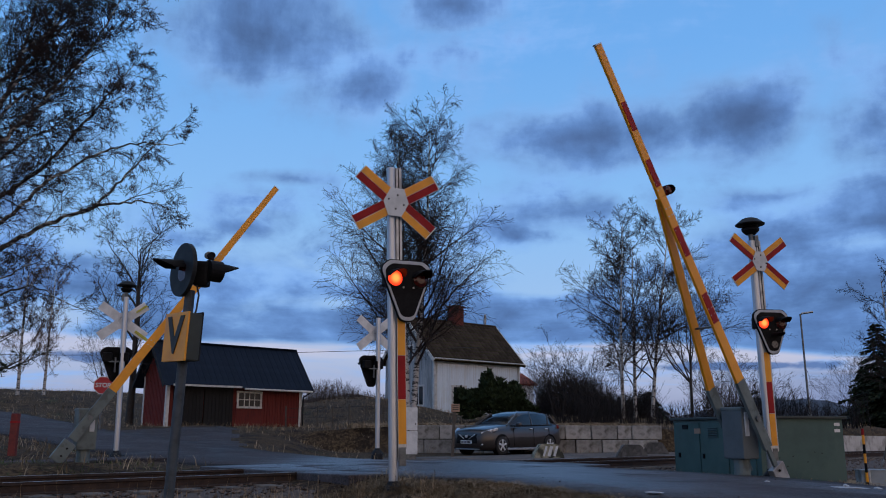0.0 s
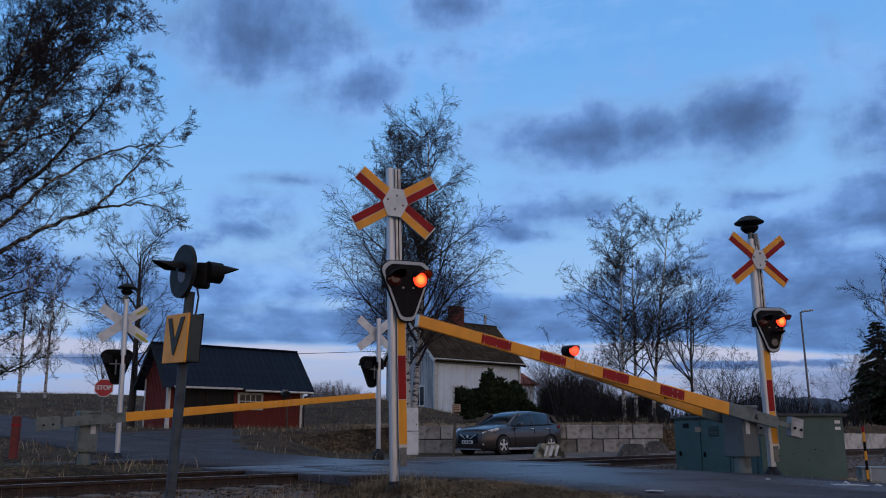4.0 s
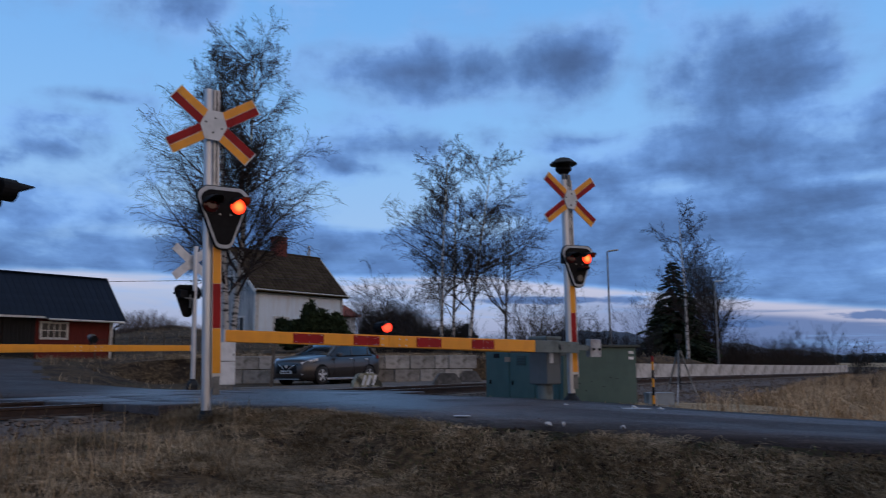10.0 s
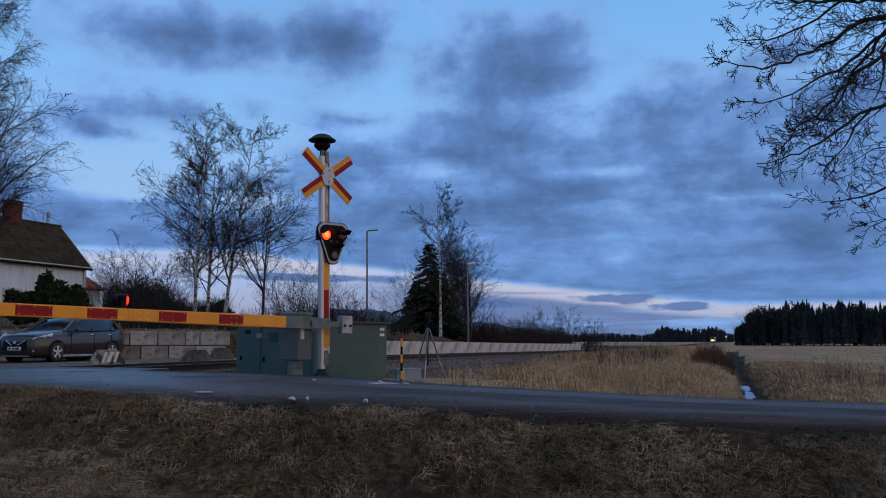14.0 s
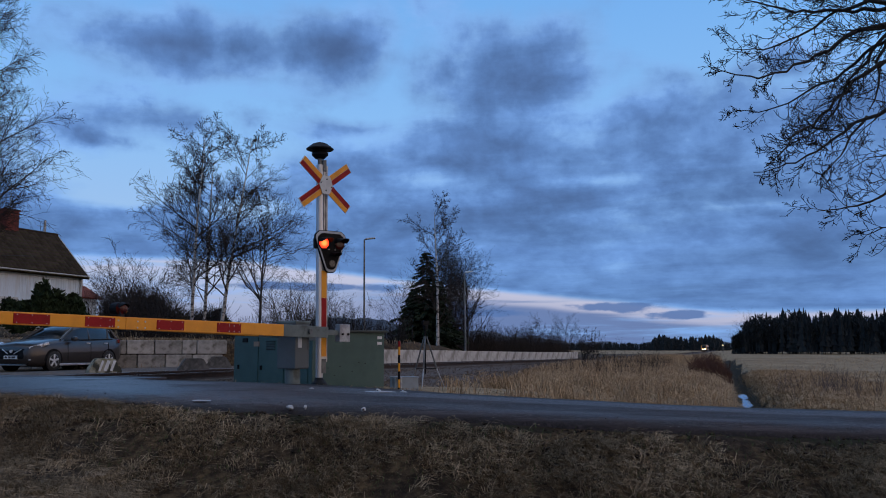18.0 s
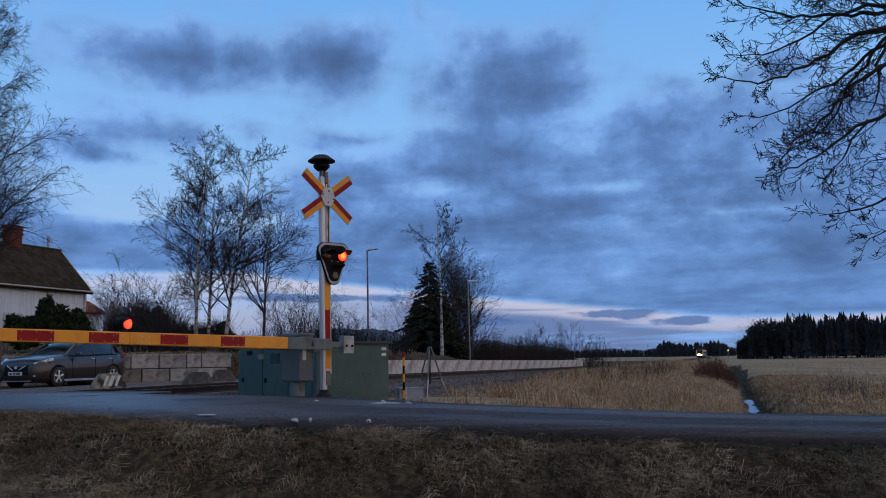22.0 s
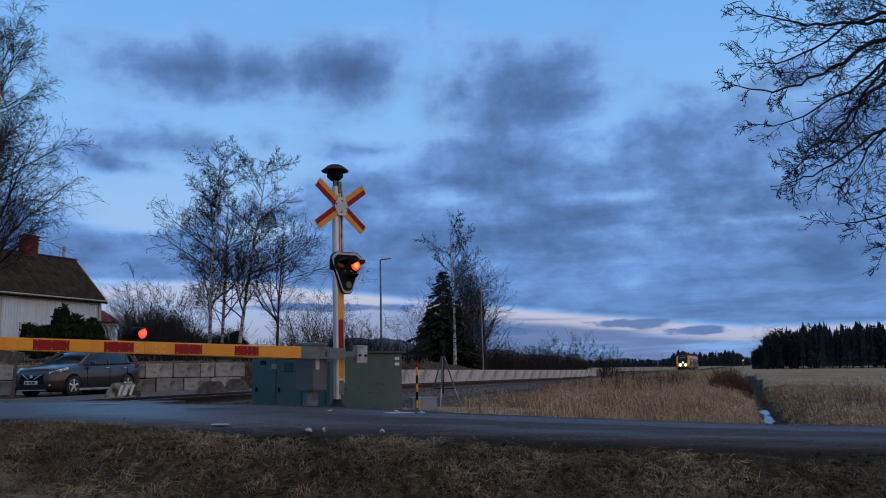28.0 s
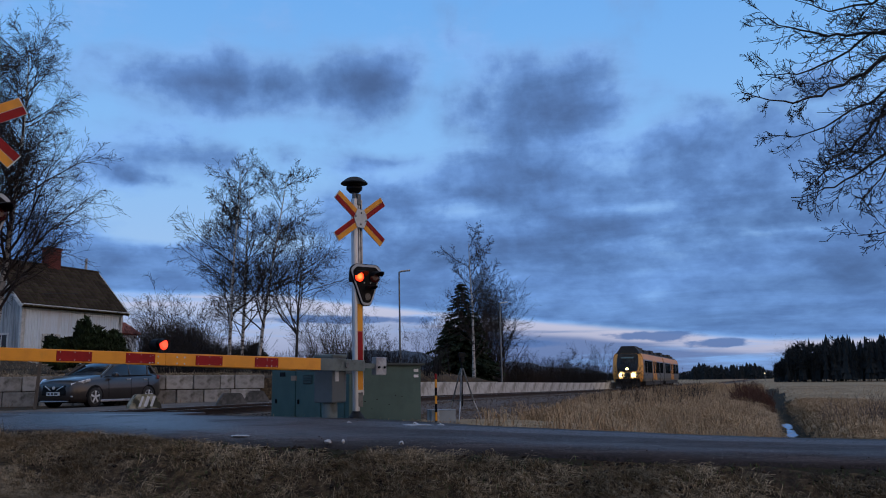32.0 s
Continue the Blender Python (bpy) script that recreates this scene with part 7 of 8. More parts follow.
def pine_tree(m, h, label, seed):
    """Tall pine: bare stem, tufts of needles at the ends of upturned limbs."""
    t = thing("pine_tree", m, label, "tree")
    rng = random.Random(seed)
    wood = Limbs()
    wood.limb([Vector((0, 0, -0.2)), Vector((0.1, 0, h * 0.5)), Vector((0, 0.1, h))], [0.16, 0.11, 0.03], 8)
    V, F = [], []
    for k in range(26):
        z = h * (0.35 + 0.63 * k / 26)
        a, ln = rng.uniform(0, 6.283), (1.9 - 1.2 * k / 26) * rng.uniform(0.7, 1.2)
        tip = Vector((math.cos(a) * ln, math.sin(a) * ln, z + 0.25 * ln))
        mid = Vector((math.cos(a) * ln * 0.5, math.sin(a) * ln * 0.5, z - 0.05))
        wood.limb([Vector((0, 0, z)), mid, tip], [0.04, 0.03, 0.012], 4)
        for j in range(7):
            c = mid.lerp(tip, 0.3 + 0.12 * j) + Vector((rng.gauss(0, 0.16), rng.gauss(0, 0.16), rng.gauss(0.05, 0.08)))
            for q in range(18):
                d = Vector((rng.gauss(0, 1), rng.gauss(0, 1), rng.gauss(0.4, 0.8))).normalized() * rng.uniform(0.10, 0.19)
                needles(V, F, rng, c.copy(), c + d, 0.012)
    raw("trunk", wood.v, wood.f, M["bark"], t, True)
    tagged(raw("crown", V, F, M["needle"], t), "tufts of dark pine needles", kind="stuff")


pine_tree(at_az(-28.9, 30), 5.2, "small dark pine under the big birch", 15)

fence = thing("wire_fence", Matrix(), "thin wooden posts with sagging wire on the bank by the barn", "fence")
ends = []
for k in range(7):
    x, y = -7.4 + 0.75 * k, 39.4 - 0.35 * k
    z = land1(x, y)
    part("post", rod(B(), (x, y, z - 0.2), (x + 0.03 * (k % 3 - 1), y, z + 0.95), 0.035, 0.03, 7), M["wood"], fence)
    ends.append(Vector((x, y, z)))
for hgt in (0.45, 0.85):
    bm = B()
    for p, q in zip(ends, ends[1:]):
        rod(bm, p + Vector((0, 0, hgt)), q + Vector((0, 0, hgt)), 0.006, segs=4)
    part("wire", bm, M["cable"], fence)

# dense dwarf pine before the house
pine = thing("pine_bush", pose(2.4, 44.0, land1(2.4, 44.0)), "dense dark green dwarf pine before the house", "bush")
rng = random.Random(12)
V, F = [], []
for k in range(320):
    a, rr = rng.uniform(0, 6.283), math.sqrt(rng.random())
    x, y = rr * 2.05 * math.cos(a) - 0.05, rr * 1.2 * math.sin(a)
    peak = max(0.0, math.cos((x + 0.5) * 4.2)) * 0.62 + max(0.0, math.cos((x - 0.2) * 2.6)) * 0.25
    top = (1.85 + peak - 0.35 * max(0.0, x)) * (1 - 0.45 * rr ** 2.0) * rng.uniform(0.85, 1.08)
    z = rng.uniform(0.1, top)
    for c in range(3):
        zz = top - c * 0.35 - rng.uniform(0, 0.2)
        if zz < 0.05:
            continue
        for j in range(16):
            b2, e2 = rng.uniform(0, 6.283), rng.uniform(0.1, 1.3)
            ln = rng.uniform(0.16, 0.34)
            p = Vector((x, y, zz))
            needles(V, F, rng, p, p + Vector((math.cos(b2) * math.cos(e2), math.sin(b2) * math.cos(e2), math.sin(e2))) * ln, ln * 0.2)
tagged(raw("foliage", V, F, M["needle_b"], pine), kind="stuff")
part("stem", rod(B(), (0, 0, -0.1), (0, 0, 1.4), 0.08, 0.03, 8), M["bark"], pine)


# ---- far woods and hills ----
def far_wood(name, az0, az1, r, h, count, label, seed, fat=0.16, edge=0.0, sprays=24):
    """Conifers of drooping skirts with bare-topped broadleaf crowns between them."""
    rng = random.Random(seed)
    V, F = [], []
    for k in range(count):
        az = az0 + (az1 - az0) * rng.random()
        rr = r * (1.0 + 0.22 * rng.random() ** 1.5)
        x, y = polar(az, rr)
        hh = h * rng.uniform(0.66, 1.0) * (1 + 0.07 * math.sin(az * 2.3) + 0.05 * math.sin(az * 5.9)) * rr / r
        if edge:
            hh *= min(1.0, 0.40 + (az - az0) / edge)
        leafy = rng.random() < (0.28 if not edge or az - az0 > edge else 0.75)
        w = hh * fat * rng.uniform(0.8, 1.35)
        z0 = -1.2
        if not leafy:
            n = rng.randint(6, 8)
            for i in range(n):
                t0, t1 = 0.10 + 0.86 * i / n, min(1.02, 0.10 + 0.86 * (i + 1.9) / n)
                rad = w * (1 - 0.92 * i / n) ** 0.85 * rng.uniform(0.8, 1.15) + 0.12
                q = len(V)
                V.append((x, y, z0 + hh * t1))
                ph = rng.uniform(0, 1)
                for j in range(9):
                    a = 6.283 * j / 9 + ph
                    e = rad * (1.0 if j % 2 else 0.55) * rng.uniform(0.75, 1.2)
                    V.append((x + e * math.cos(a), y + e * math.sin(a), z0 + hh * t0 - 0.25 * e + rng.uniform(-0.2, 0.2)))
                F += [(q, q + 1 + j, q + 1 + (j + 1) % 9) for j in range(9)]
        else:
            q = len(V)
            for dx, dy, dz in ((0.2, 0, 0.0), (-0.1, 0.17, 0.0), (-0.1, -0.17, 0.0), (0.0, 0.0, hh * 0.9)):
                V.append((x + dx, y + dy, z0 + dz))
            F += [(q, q + 1, q + 3), (q + 1, q + 2, q + 3), (q + 2, q, q + 3)]
            for i in range(sprays * 2):
                t = rng.uniform(0.35, 1.0)
                g0 = w * 1.25 * math.sqrt(max(0.02, 1 - ((t - 0.62) / 0.42) ** 2))
                a, f = rng.uniform(0, 6.283), math.sqrt(rng.random())
                c = Vector((x + g0 * f * math.cos(a), y + g0 * f * math.sin(a), z0 + hh * t * 0.96))
                d = Vector((math.cos(a) * 0.6, math.sin(a) * 0.6, rng.uniform(0.3, 1.0))) * rng.uniform(0.5, 1.1)
                sd = Vector((-math.sin(a), math.cos(a), rng.uniform(-0.4, 0.4))) * rng.uniform(0.14, 0.30)
                q = len(V)
                V += [tuple(c - d * 0.5), tuple(c + sd), tuple(c + d), tuple(c - sd)]
                F.append((q, q + 1, q + 2, q + 3))
    return tagged(raw(name, V, F, M["farwood"]), label, "forest", kind="stuff")


far_wood("forest", 46.2, 75, 290, 13.6, 1500, "dark conifer forest beyond the field", 21, 0.12, edge=2.6, sprays=30)
far_wood("tree_line", 30, 46, 800, 7.8, 420, "distant dark tree line", 22, 0.3)
far_wood("tree_line", 41.2, 45.6, 740, 13.0, 110, "distant grove of trees", 25, 0.3)
far_wood("tree_line", 14, 31, 300, 6.5, 260, "low dark tree line beyond the platform", 23, 0.4)
far_wood("tree_line", 5, 14, 140, 5.5, 120, "dark trees behind the house garden", 24, 0.35)


def hill_range():
    V, F = [], []
    az = np.arange(6, 62, 0.5)
    for k, a in enumerate(az):
        h = 62 * math.exp(-((a - 20.5) / 5.5) ** 2) + 26 * math.exp(-((a - 29) / 5.0) ** 2) + 14 + 3 * math.sin(a * 1.7) + 2 * math.sin(a * 4.3)
        for r, hh in ((1750, -5), (1900, h * 0.6), (2100, h), (2600, -5)):
            V.append((*polar(a, r), hh))
    for k in range(len(az) - 1):
        for j in range(3):
            q = k * 4 + j
            F.append((q, q + 1, q + 5, q + 4))
    tagged(raw("far_hills", V, F, M["hill"], smooth=True), "distant wooded hills tinted haze blue", "hills", kind="structure")


hill_range()
fl = thing("far_lamp", pose(*polar(45.6, 420), 2.2), "small warm yard light far across the fields", "lamp")
part("lamp_glow", box(B(), (0.34, 0.34, 0.3), bevel=0.08), M["farlight"], fl)
part("lamp_pole", rod(B(), (0, 0, -3.5), (0, 0, -0.4), 0.15), M["galv_dark"], fl)
gh = thing("greenhouse", pose(*polar(10.9, 74), land1(*polar(10.9, 74)) - 0.3, 0, 0, 10), "low shed with a pale teal roof behind the trees", "shed")
part("shed_wall", box(B(), (3.6, 2.5, 1.4), (0, 0, 0.7)), M["redwood"], gh)
part("shed_roof", slab(B(), [(-2.0, 1.35), (2.0, 1.35), (1.5, 1.95), (-1.6, 1.95)], -1.5, 1.5), M["teal"], gh, "pale teal roof")


# ---- grass ----
def blades(name, x, y, h, lean, width, mat, label, seed, flat=0.0, curl=0.6):
    """Bent grass blades of three joints at the points x, y."""
    rng = np.random.default_rng(seed)
    n = len(x)
    z = land(x, y) - 0.01
    th = rng.uniform(0, 2 * np.pi, n)
    lx, ly = np.cos(th) * lean, np.sin(th) * lean
    px, py = -np.sin(th) * width / 2, np.cos(th) * width / 2
    rows = []
    for t, w in ((0.0, 1.0), (0.5, 0.8), (1.0, 0.12)):
        hz = h * (t - curl * t * t * np.clip(lean / np.maximum(h, 1e-3), 0, 1) * 0.6)
        cx, cy, cz = x + lx * t ** 1.5, y + ly * t ** 1.5, z + np.maximum(hz, 0.012 * t)
        rows += [np.stack([cx - px * w, cy - py * w, cz], -1), np.stack([cx + px * w, cy + py * w, cz], -1)]
    V = np.stack(rows, 1).reshape(-1, 3)
    q = np.array([(0, 1, 3, 2), (2, 3, 5, 4)])
    F = (q[None] + (np.arange(n) * 6)[:, None, None]).reshape(-1, 4)
    return tagged(raw(name, V, F.tolist(), mat), label, "grass", kind="stuff")


def scatter(cnt, inside, box_, seed, clump=0.0):
    rng = np.random.default_rng(seed)
    x = rng.uniform(box_[0], box_[1], cnt * 3)
    y = rng.uniform(box_[2], box_[3], cnt * 3)
    k = inside(x, y)
    if clump:
        k &= (0.5 + 0.5 * wobble(x, y, 2.1, 3.0) + 0.35 * wobble(x, y, 5.3, 1.0)) > rng.uniform(0, clump, len(x))
    x, y = x[k][:cnt], y[k][:cnt]
    return x, y


def off_road(x, y, gap=0.0):
    return road_near(x, y)[0] > HALF_ROAD + gap


def near_bank(x, y):
    u, n = un(x, y)
    return off_road(x, y, 0.05) & (n < 9.6) & (np.hypot(x, y) > 2.5) & (np.arctan2(x, y) > -0.75)


def tufts(name, x, y, per, spread, h, lean, width, mat, label, seed):
    """Tufts of blades that lie over one another, combed the same way within a tuft."""
    rng = np.random.default_rng(seed)
    n = len(x)
    main = np.repeat(rng.uniform(0, 2 * np.pi, n), per)
    size = np.repeat(rng.uniform(0.6, 1.3, n), per)
    k = n * per
    bx = np.repeat(x, per) + rng.normal(0, spread, k)
    by = np.repeat(y, per) + rng.normal(0, spread, k)
    th = main + rng.normal(0, 0.75, k)
    hh, ll, ww = rng.uniform(*h, k) * size, rng.uniform(*lean, k) * size, rng.uniform(*width, k)
    z = land(bx, by) - 0.012
    lx, ly = np.cos(th) * ll, np.sin(th) * ll
    px, py = -np.sin(th) * ww / 2, np.cos(th) * ww / 2
    rows = []
    for t, w in ((0.0, 1.0), (0.45, 0.9), (1.0, 0.15)):
        rise = hh * (1.9 * t - 1.45 * t * t) + 0.010
        cx, cy, cz = bx + lx * t, by + ly * t, z + rise
        rows += [np.stack([cx - px * w, cy - py * w, cz], -1), np.stack([cx + px * w, cy + py * w, cz + 0.25 * ww], -1)]
    V = np.stack(rows, 1).reshape(-1, 3)
    q = np.array([(0, 1, 3, 2), (2, 3, 5, 4)])
    F = (q[None] + (np.arange(k) * 6)[:, None, None]).reshape(-1, 4)
    return tagged(raw(name, V, F.tolist(), mat), label, "grass", kind="stuff")


rng = np.random.default_rng(77)
def in_view(a, b):
    return (np.hypot(a, b) > 6.8) & (np.arctan2(a, b) > -0.62) & (np.arctan2(a, b) < 1.02)


x, y = scatter(22000, lambda a, b: near_bank(a, b) & in_view(a, b) & off_road(a, b, 0.18 + 0.2 * wobble(a, b, 1.4, 2.0)), (-9, 13, 3.0, 13), 31, 1.25)
tufts("dead_grass", x, y, 24, 0.055, (0.03, 0.12), (0.05, 0.21), (0.003, 0.0065), M["straw"], "matted dead grass on the bank before the road", 1)
x, y = scatter(7000, lambda a, b: near_bank(a, b) & in_view(a, b) & (wobble(a, b, 0.8, 4.0) > 0.15), (-6, 13, 4.0, 12), 42, 1.1)
k = len(x)
blades("green_grass", x, y, rng.uniform(0.03, 0.11, k), rng.uniform(0.03, 0.12, k), rng.uniform(0.005, 0.009, k), M["green_grass"], "patches of short green grass and moss in the bank", 12)
x, y = scatter(12000, lambda a, b: near_bank(a, b) & in_view(a, b) & (road_near(a, b)[0] < HALF_ROAD + 1.2) & (a > 1.0), (0, 13, 2.5, 11), 32)
k = len(x)
blades("green_grass", x, y, rng.uniform(0.03, 0.09, k), rng.uniform(0.02, 0.09, k), rng.uniform(0.004, 0.007, k), M["green_grass"], "short green grass along the road edge", 2)
# tall straw on the strip between field and track, left of the road
x, y = scatter(26000, lambda a, b: near_bank(a, b) & (un(a, b)[1] > 4.0) & (a < -0.2), (-12, 0, 4, 14), 33, 0.9)
k = len(x)
blades("straw_tufts", x, y, rng.uniform(0.08, 0.30, k), rng.uniform(0.05, 0.22, k), rng.uniform(0.004, 0.008, k), M["straw"], "pale dry straw tufts by the track", 3)
x, y = scatter(420, lambda a, b: near_bank(a, b) & (un(a, b)[1] > 6.5) & (un(a, b)[1] < 8.6), (-4, -0.9, 7, 11), 34, 1.2)
k = len(x)
blades("straw_stalks", x, y, rng.uniform(0.25, 0.62, k), rng.uniform(0.05, 0.2, k), rng.uniform(0.004, 0.006, k), M["tall"], "single tall pale straw stalks", 4)
# tall yellow grass bank to the right
def right_bank(a, b):
    u, n = un(a, b)
    return (u > 11.5) & (n > -0.25) & (n < 6.0 + 2.8 * sstep(20, 46, u)) & off_road(a, b, 0.75) & (np.hypot(a - 7.1, b - 16.0) > 3.0)


x, y = scatter(9500, lambda a, b: right_bank(a, b) & (un(a, b)[0] < 62), (6, 46, 5, 46), 35, 0.55)
tufts("tall_grass", x, y, 13, 0.13, (0.16, 0.68), (0.10, 0.45), (0.008, 0.016), M["tall"], "tall yellow dry grass on the bank between road and railway", 5)
x, y = scatter(26000, lambda a, b: right_bank(a, b) & (un(a, b)[0] > 55), (35, 120, 35, 120), 36)
k = len(x)
blades("tall_grass", x, y, rng.uniform(0.3, 0.9, k), rng.uniform(0.1, 0.4, k), rng.uniform(0.015, 0.03, k), M["tall"], "tall yellow dry grass along the railway", 6)
def field_edge(a, b):
    u, n = un(a, b)
    return (u > 12) & (n < -1.35) & off_road(a, b, 0.7)


x, y = scatter(34000, field_edge, (9, 60, 2, 40), 37, 0.9)
k = len(x)
blades("field_grass", x, y, rng.uniform(0.06, 0.30, k), rng.uniform(0.05, 0.3, k), rng.uniform(0.008, 0.016, k), M["tall"], "dry grass at the field edge", 7)
# verge, crossing corners and the rise beyond the tracks
def far_side(a, b):
    u, n = un(a, b)
    return (n > 14.6) & off_road(a, b, 0.1) & ((u < 14.5) | (b > 33) | (n > 33)) & (np.hypot(a, b) < 75) & ~yard(a, b)


x, y = scatter(42000, far_side, (-45, 22, 14, 70), 38, 1.0)
k = len(x)
blades("rough_grass", x, y, rng.uniform(0.08, 0.32, k), rng.uniform(0.08, 0.3, k), rng.uniform(0.01, 0.022, k), M["straw"], "rough brown grass on the rise beyond the tracks", 8)
x, y = scatter(5000, lambda a, b: (un(a, b)[1] > 14.7) & (un(a, b)[1] < 18.5) & (un(a, b)[0] < 8.2) & off_road(a, b, 0.1), (-20, 0, 8, 24), 39)
k = len(x)
blades("verge_grass", x, y, rng.uniform(0.04, 0.14, k), rng.uniform(0.03, 0.12, k), rng.uniform(0.006, 0.012, k), M["green_grass"], "mossy green verge beside the barrier", 9)
x, y = scatter(900, lambda a, b: (b > 34.95) & (b < 37.2), (-4, 8, 34.8, 37.5), 41)
tufts("wall_grass", x, y, 12, 0.1, (0.1, 0.3), (0.1, 0.4), (0.01, 0.02), M["straw"], "dry grass hanging over the wall top", 11)
x, y = scatter(5000, lambda a, b: off_road(a, b, 0.0) & (road_near(a, b)[0] < HALF_ROAD + 0.9) & (un(a, b)[1] < 9) & (b > 9.5), (3.5, 12, 9, 16), 40)
k = len(x)
blades("verge_grass", x, y, rng.uniform(0.03, 0.10, k), rng.uniform(0.03, 0.10, k), rng.uniform(0.005, 0.009, k), M["straw"], "dry grass along the foot of the hut", 10)

# loose stones and clods
def pebbles(name, x, y, size, mat, label, seed, lift=0.0, z=None):
    rng = np.random.default_rng(seed)
    n = len(x)
    zz = (land(x, y) if z is None else z) + lift
    s = rng.uniform(*size, n)
    base = np.array([(1, 0, 0), (-1, 0, 0), (0, 1, 0), (0, -1, 0), (0, 0, 1), (0, 0, -1)], float)
    P = base[None] * rng.uniform(0.55, 1.35, (n, 6, 1)) * s[:, None, None]
    th = rng.uniform(0, 6.28, n)
    c, sn = np.cos(th)[:, None], np.sin(th)[:, None]
    P = np.stack([P[..., 0] * c - P[..., 1] * sn + P[..., 2] * 0.4, P[..., 0] * sn + P[..., 1] * c, P[..., 2] * 0.7 + 0.3 * P[..., 0]], -1)
    V = (P + np.stack([x, y, zz + s * 0.2], -1)[:, None]).reshape(-1, 3)
    tri = np.array([(0, 2, 4), (2, 1, 4), (1, 3, 4), (3, 0, 4), (2, 0, 5), (1, 2, 5), (3, 1, 5), (0, 3, 5)])
    F = (tri[None] + (np.arange(n) * 6)[:, None, None]).reshape(-1, 3)
    return tagged(raw(name, V, F.tolist(), mat), label, "stones", kind="stuff")


x, y = scatter(9000, lambda a, b: (road_near(a, b)[0] > HALF_ROAD - 0.1) & (road_near(a, b)[0] < HALF_ROAD + 0.75) & (un(a, b)[1] < 10.5), (-2, 16, 4, 14), 51, 1.0)
pebbles("soil_clods", x, y, (0.008, 0.035), M["clod"], "dark damp clods of soil along the road edge", 52)
x, y = scatter(6000, lambda a, b: near_bank(a, b) & (b < 11), (-7, 11, 2.5, 11), 53, 1.6)
pebbles("soil_clods", x, y, (0.006, 0.022), M["clod"], "dark crumbs of bare soil in the grass", 54)


def bed_side(a, b):
    u, n = un(a, b)
    return (u > 12.5) & (u < 52) & (n > 7.2 - 0.6 * sstep(30, 50, u)) & (n < 9.6) & ~((a > 4.9) & (a < 7.6) & (b < 19.2) & (b > 14.5))


x, y = scatter(26000, bed_side, (3, 34, 12, 46), 55)
uu, nn = un(x, y)
bedz = rail_z(uu) + np.interp(nn - 11.9, [-4.9, -2.9, -1.75], [-0.72, -0.58, -0.20])
pebbles("ballast_slope", x, y, (0.018, 0.045), M["ballast"], "brown grey ballast stones spread beside the track", 56, z=np.maximum(bedz, land(x, y)))
x, y = scatter(1800, lambda a, b: road_near(a, b)[0] < HALF_ROAD + 0.2, (-6, 14, 5, 20), 57, 1.3)
pebbles("road_grit", x, y, (0.004, 0.013), M["grit"], "scattered grit on the asphalt", 58, z=road_near(x, y)[1] + 0.03)
# thin stalks and dry weeds on the ditch sides and the field
def ditch_side(a, b):
    u, n = un(a, b)
    return (u > 14) & (n > -6.5) & (n < 0.3) & (np.abs(n + 0.9) > 0.55) & off_road(a, b, 0.7)


x, y = scatter(8500, lambda a, b: ditch_side(a, b) & (un(a, b)[0] < 66), (10, 52, 5, 48), 61)
tufts("ditch_grass", x, y, 12, 0.12, (0.10, 0.34), (0.10, 0.45), (0.008, 0.016), M["tall"], "flattened dry grass on the ditch sides", 62)
x, y = scatter(26000, lambda a, b: (un(a, b)[0] > 40) & (un(a, b)[1] < -1.5) & (un(a, b)[1] > -60), (30, 150, 5, 110), 63, 1.0)
k = len(x)
blades("field_stubble", x, y, rng.uniform(0.06, 0.20, k), rng.uniform(0.05, 0.25, k), rng.uniform(0.02, 0.05, k), M["tall"], "short pale stubble across the field", 64)

# water standing in the ditch
wl = raw("ditch_water", [(*xy(u, n), -1.65) for u, n in ((27, -1.15), (44, -1.1), (44, -0.7), (27, -0.6))], [(0, 1, 2, 3)], M["water"])
tagged(wl, "still water in the field ditch reflecting the sky", "water", kind="structure")


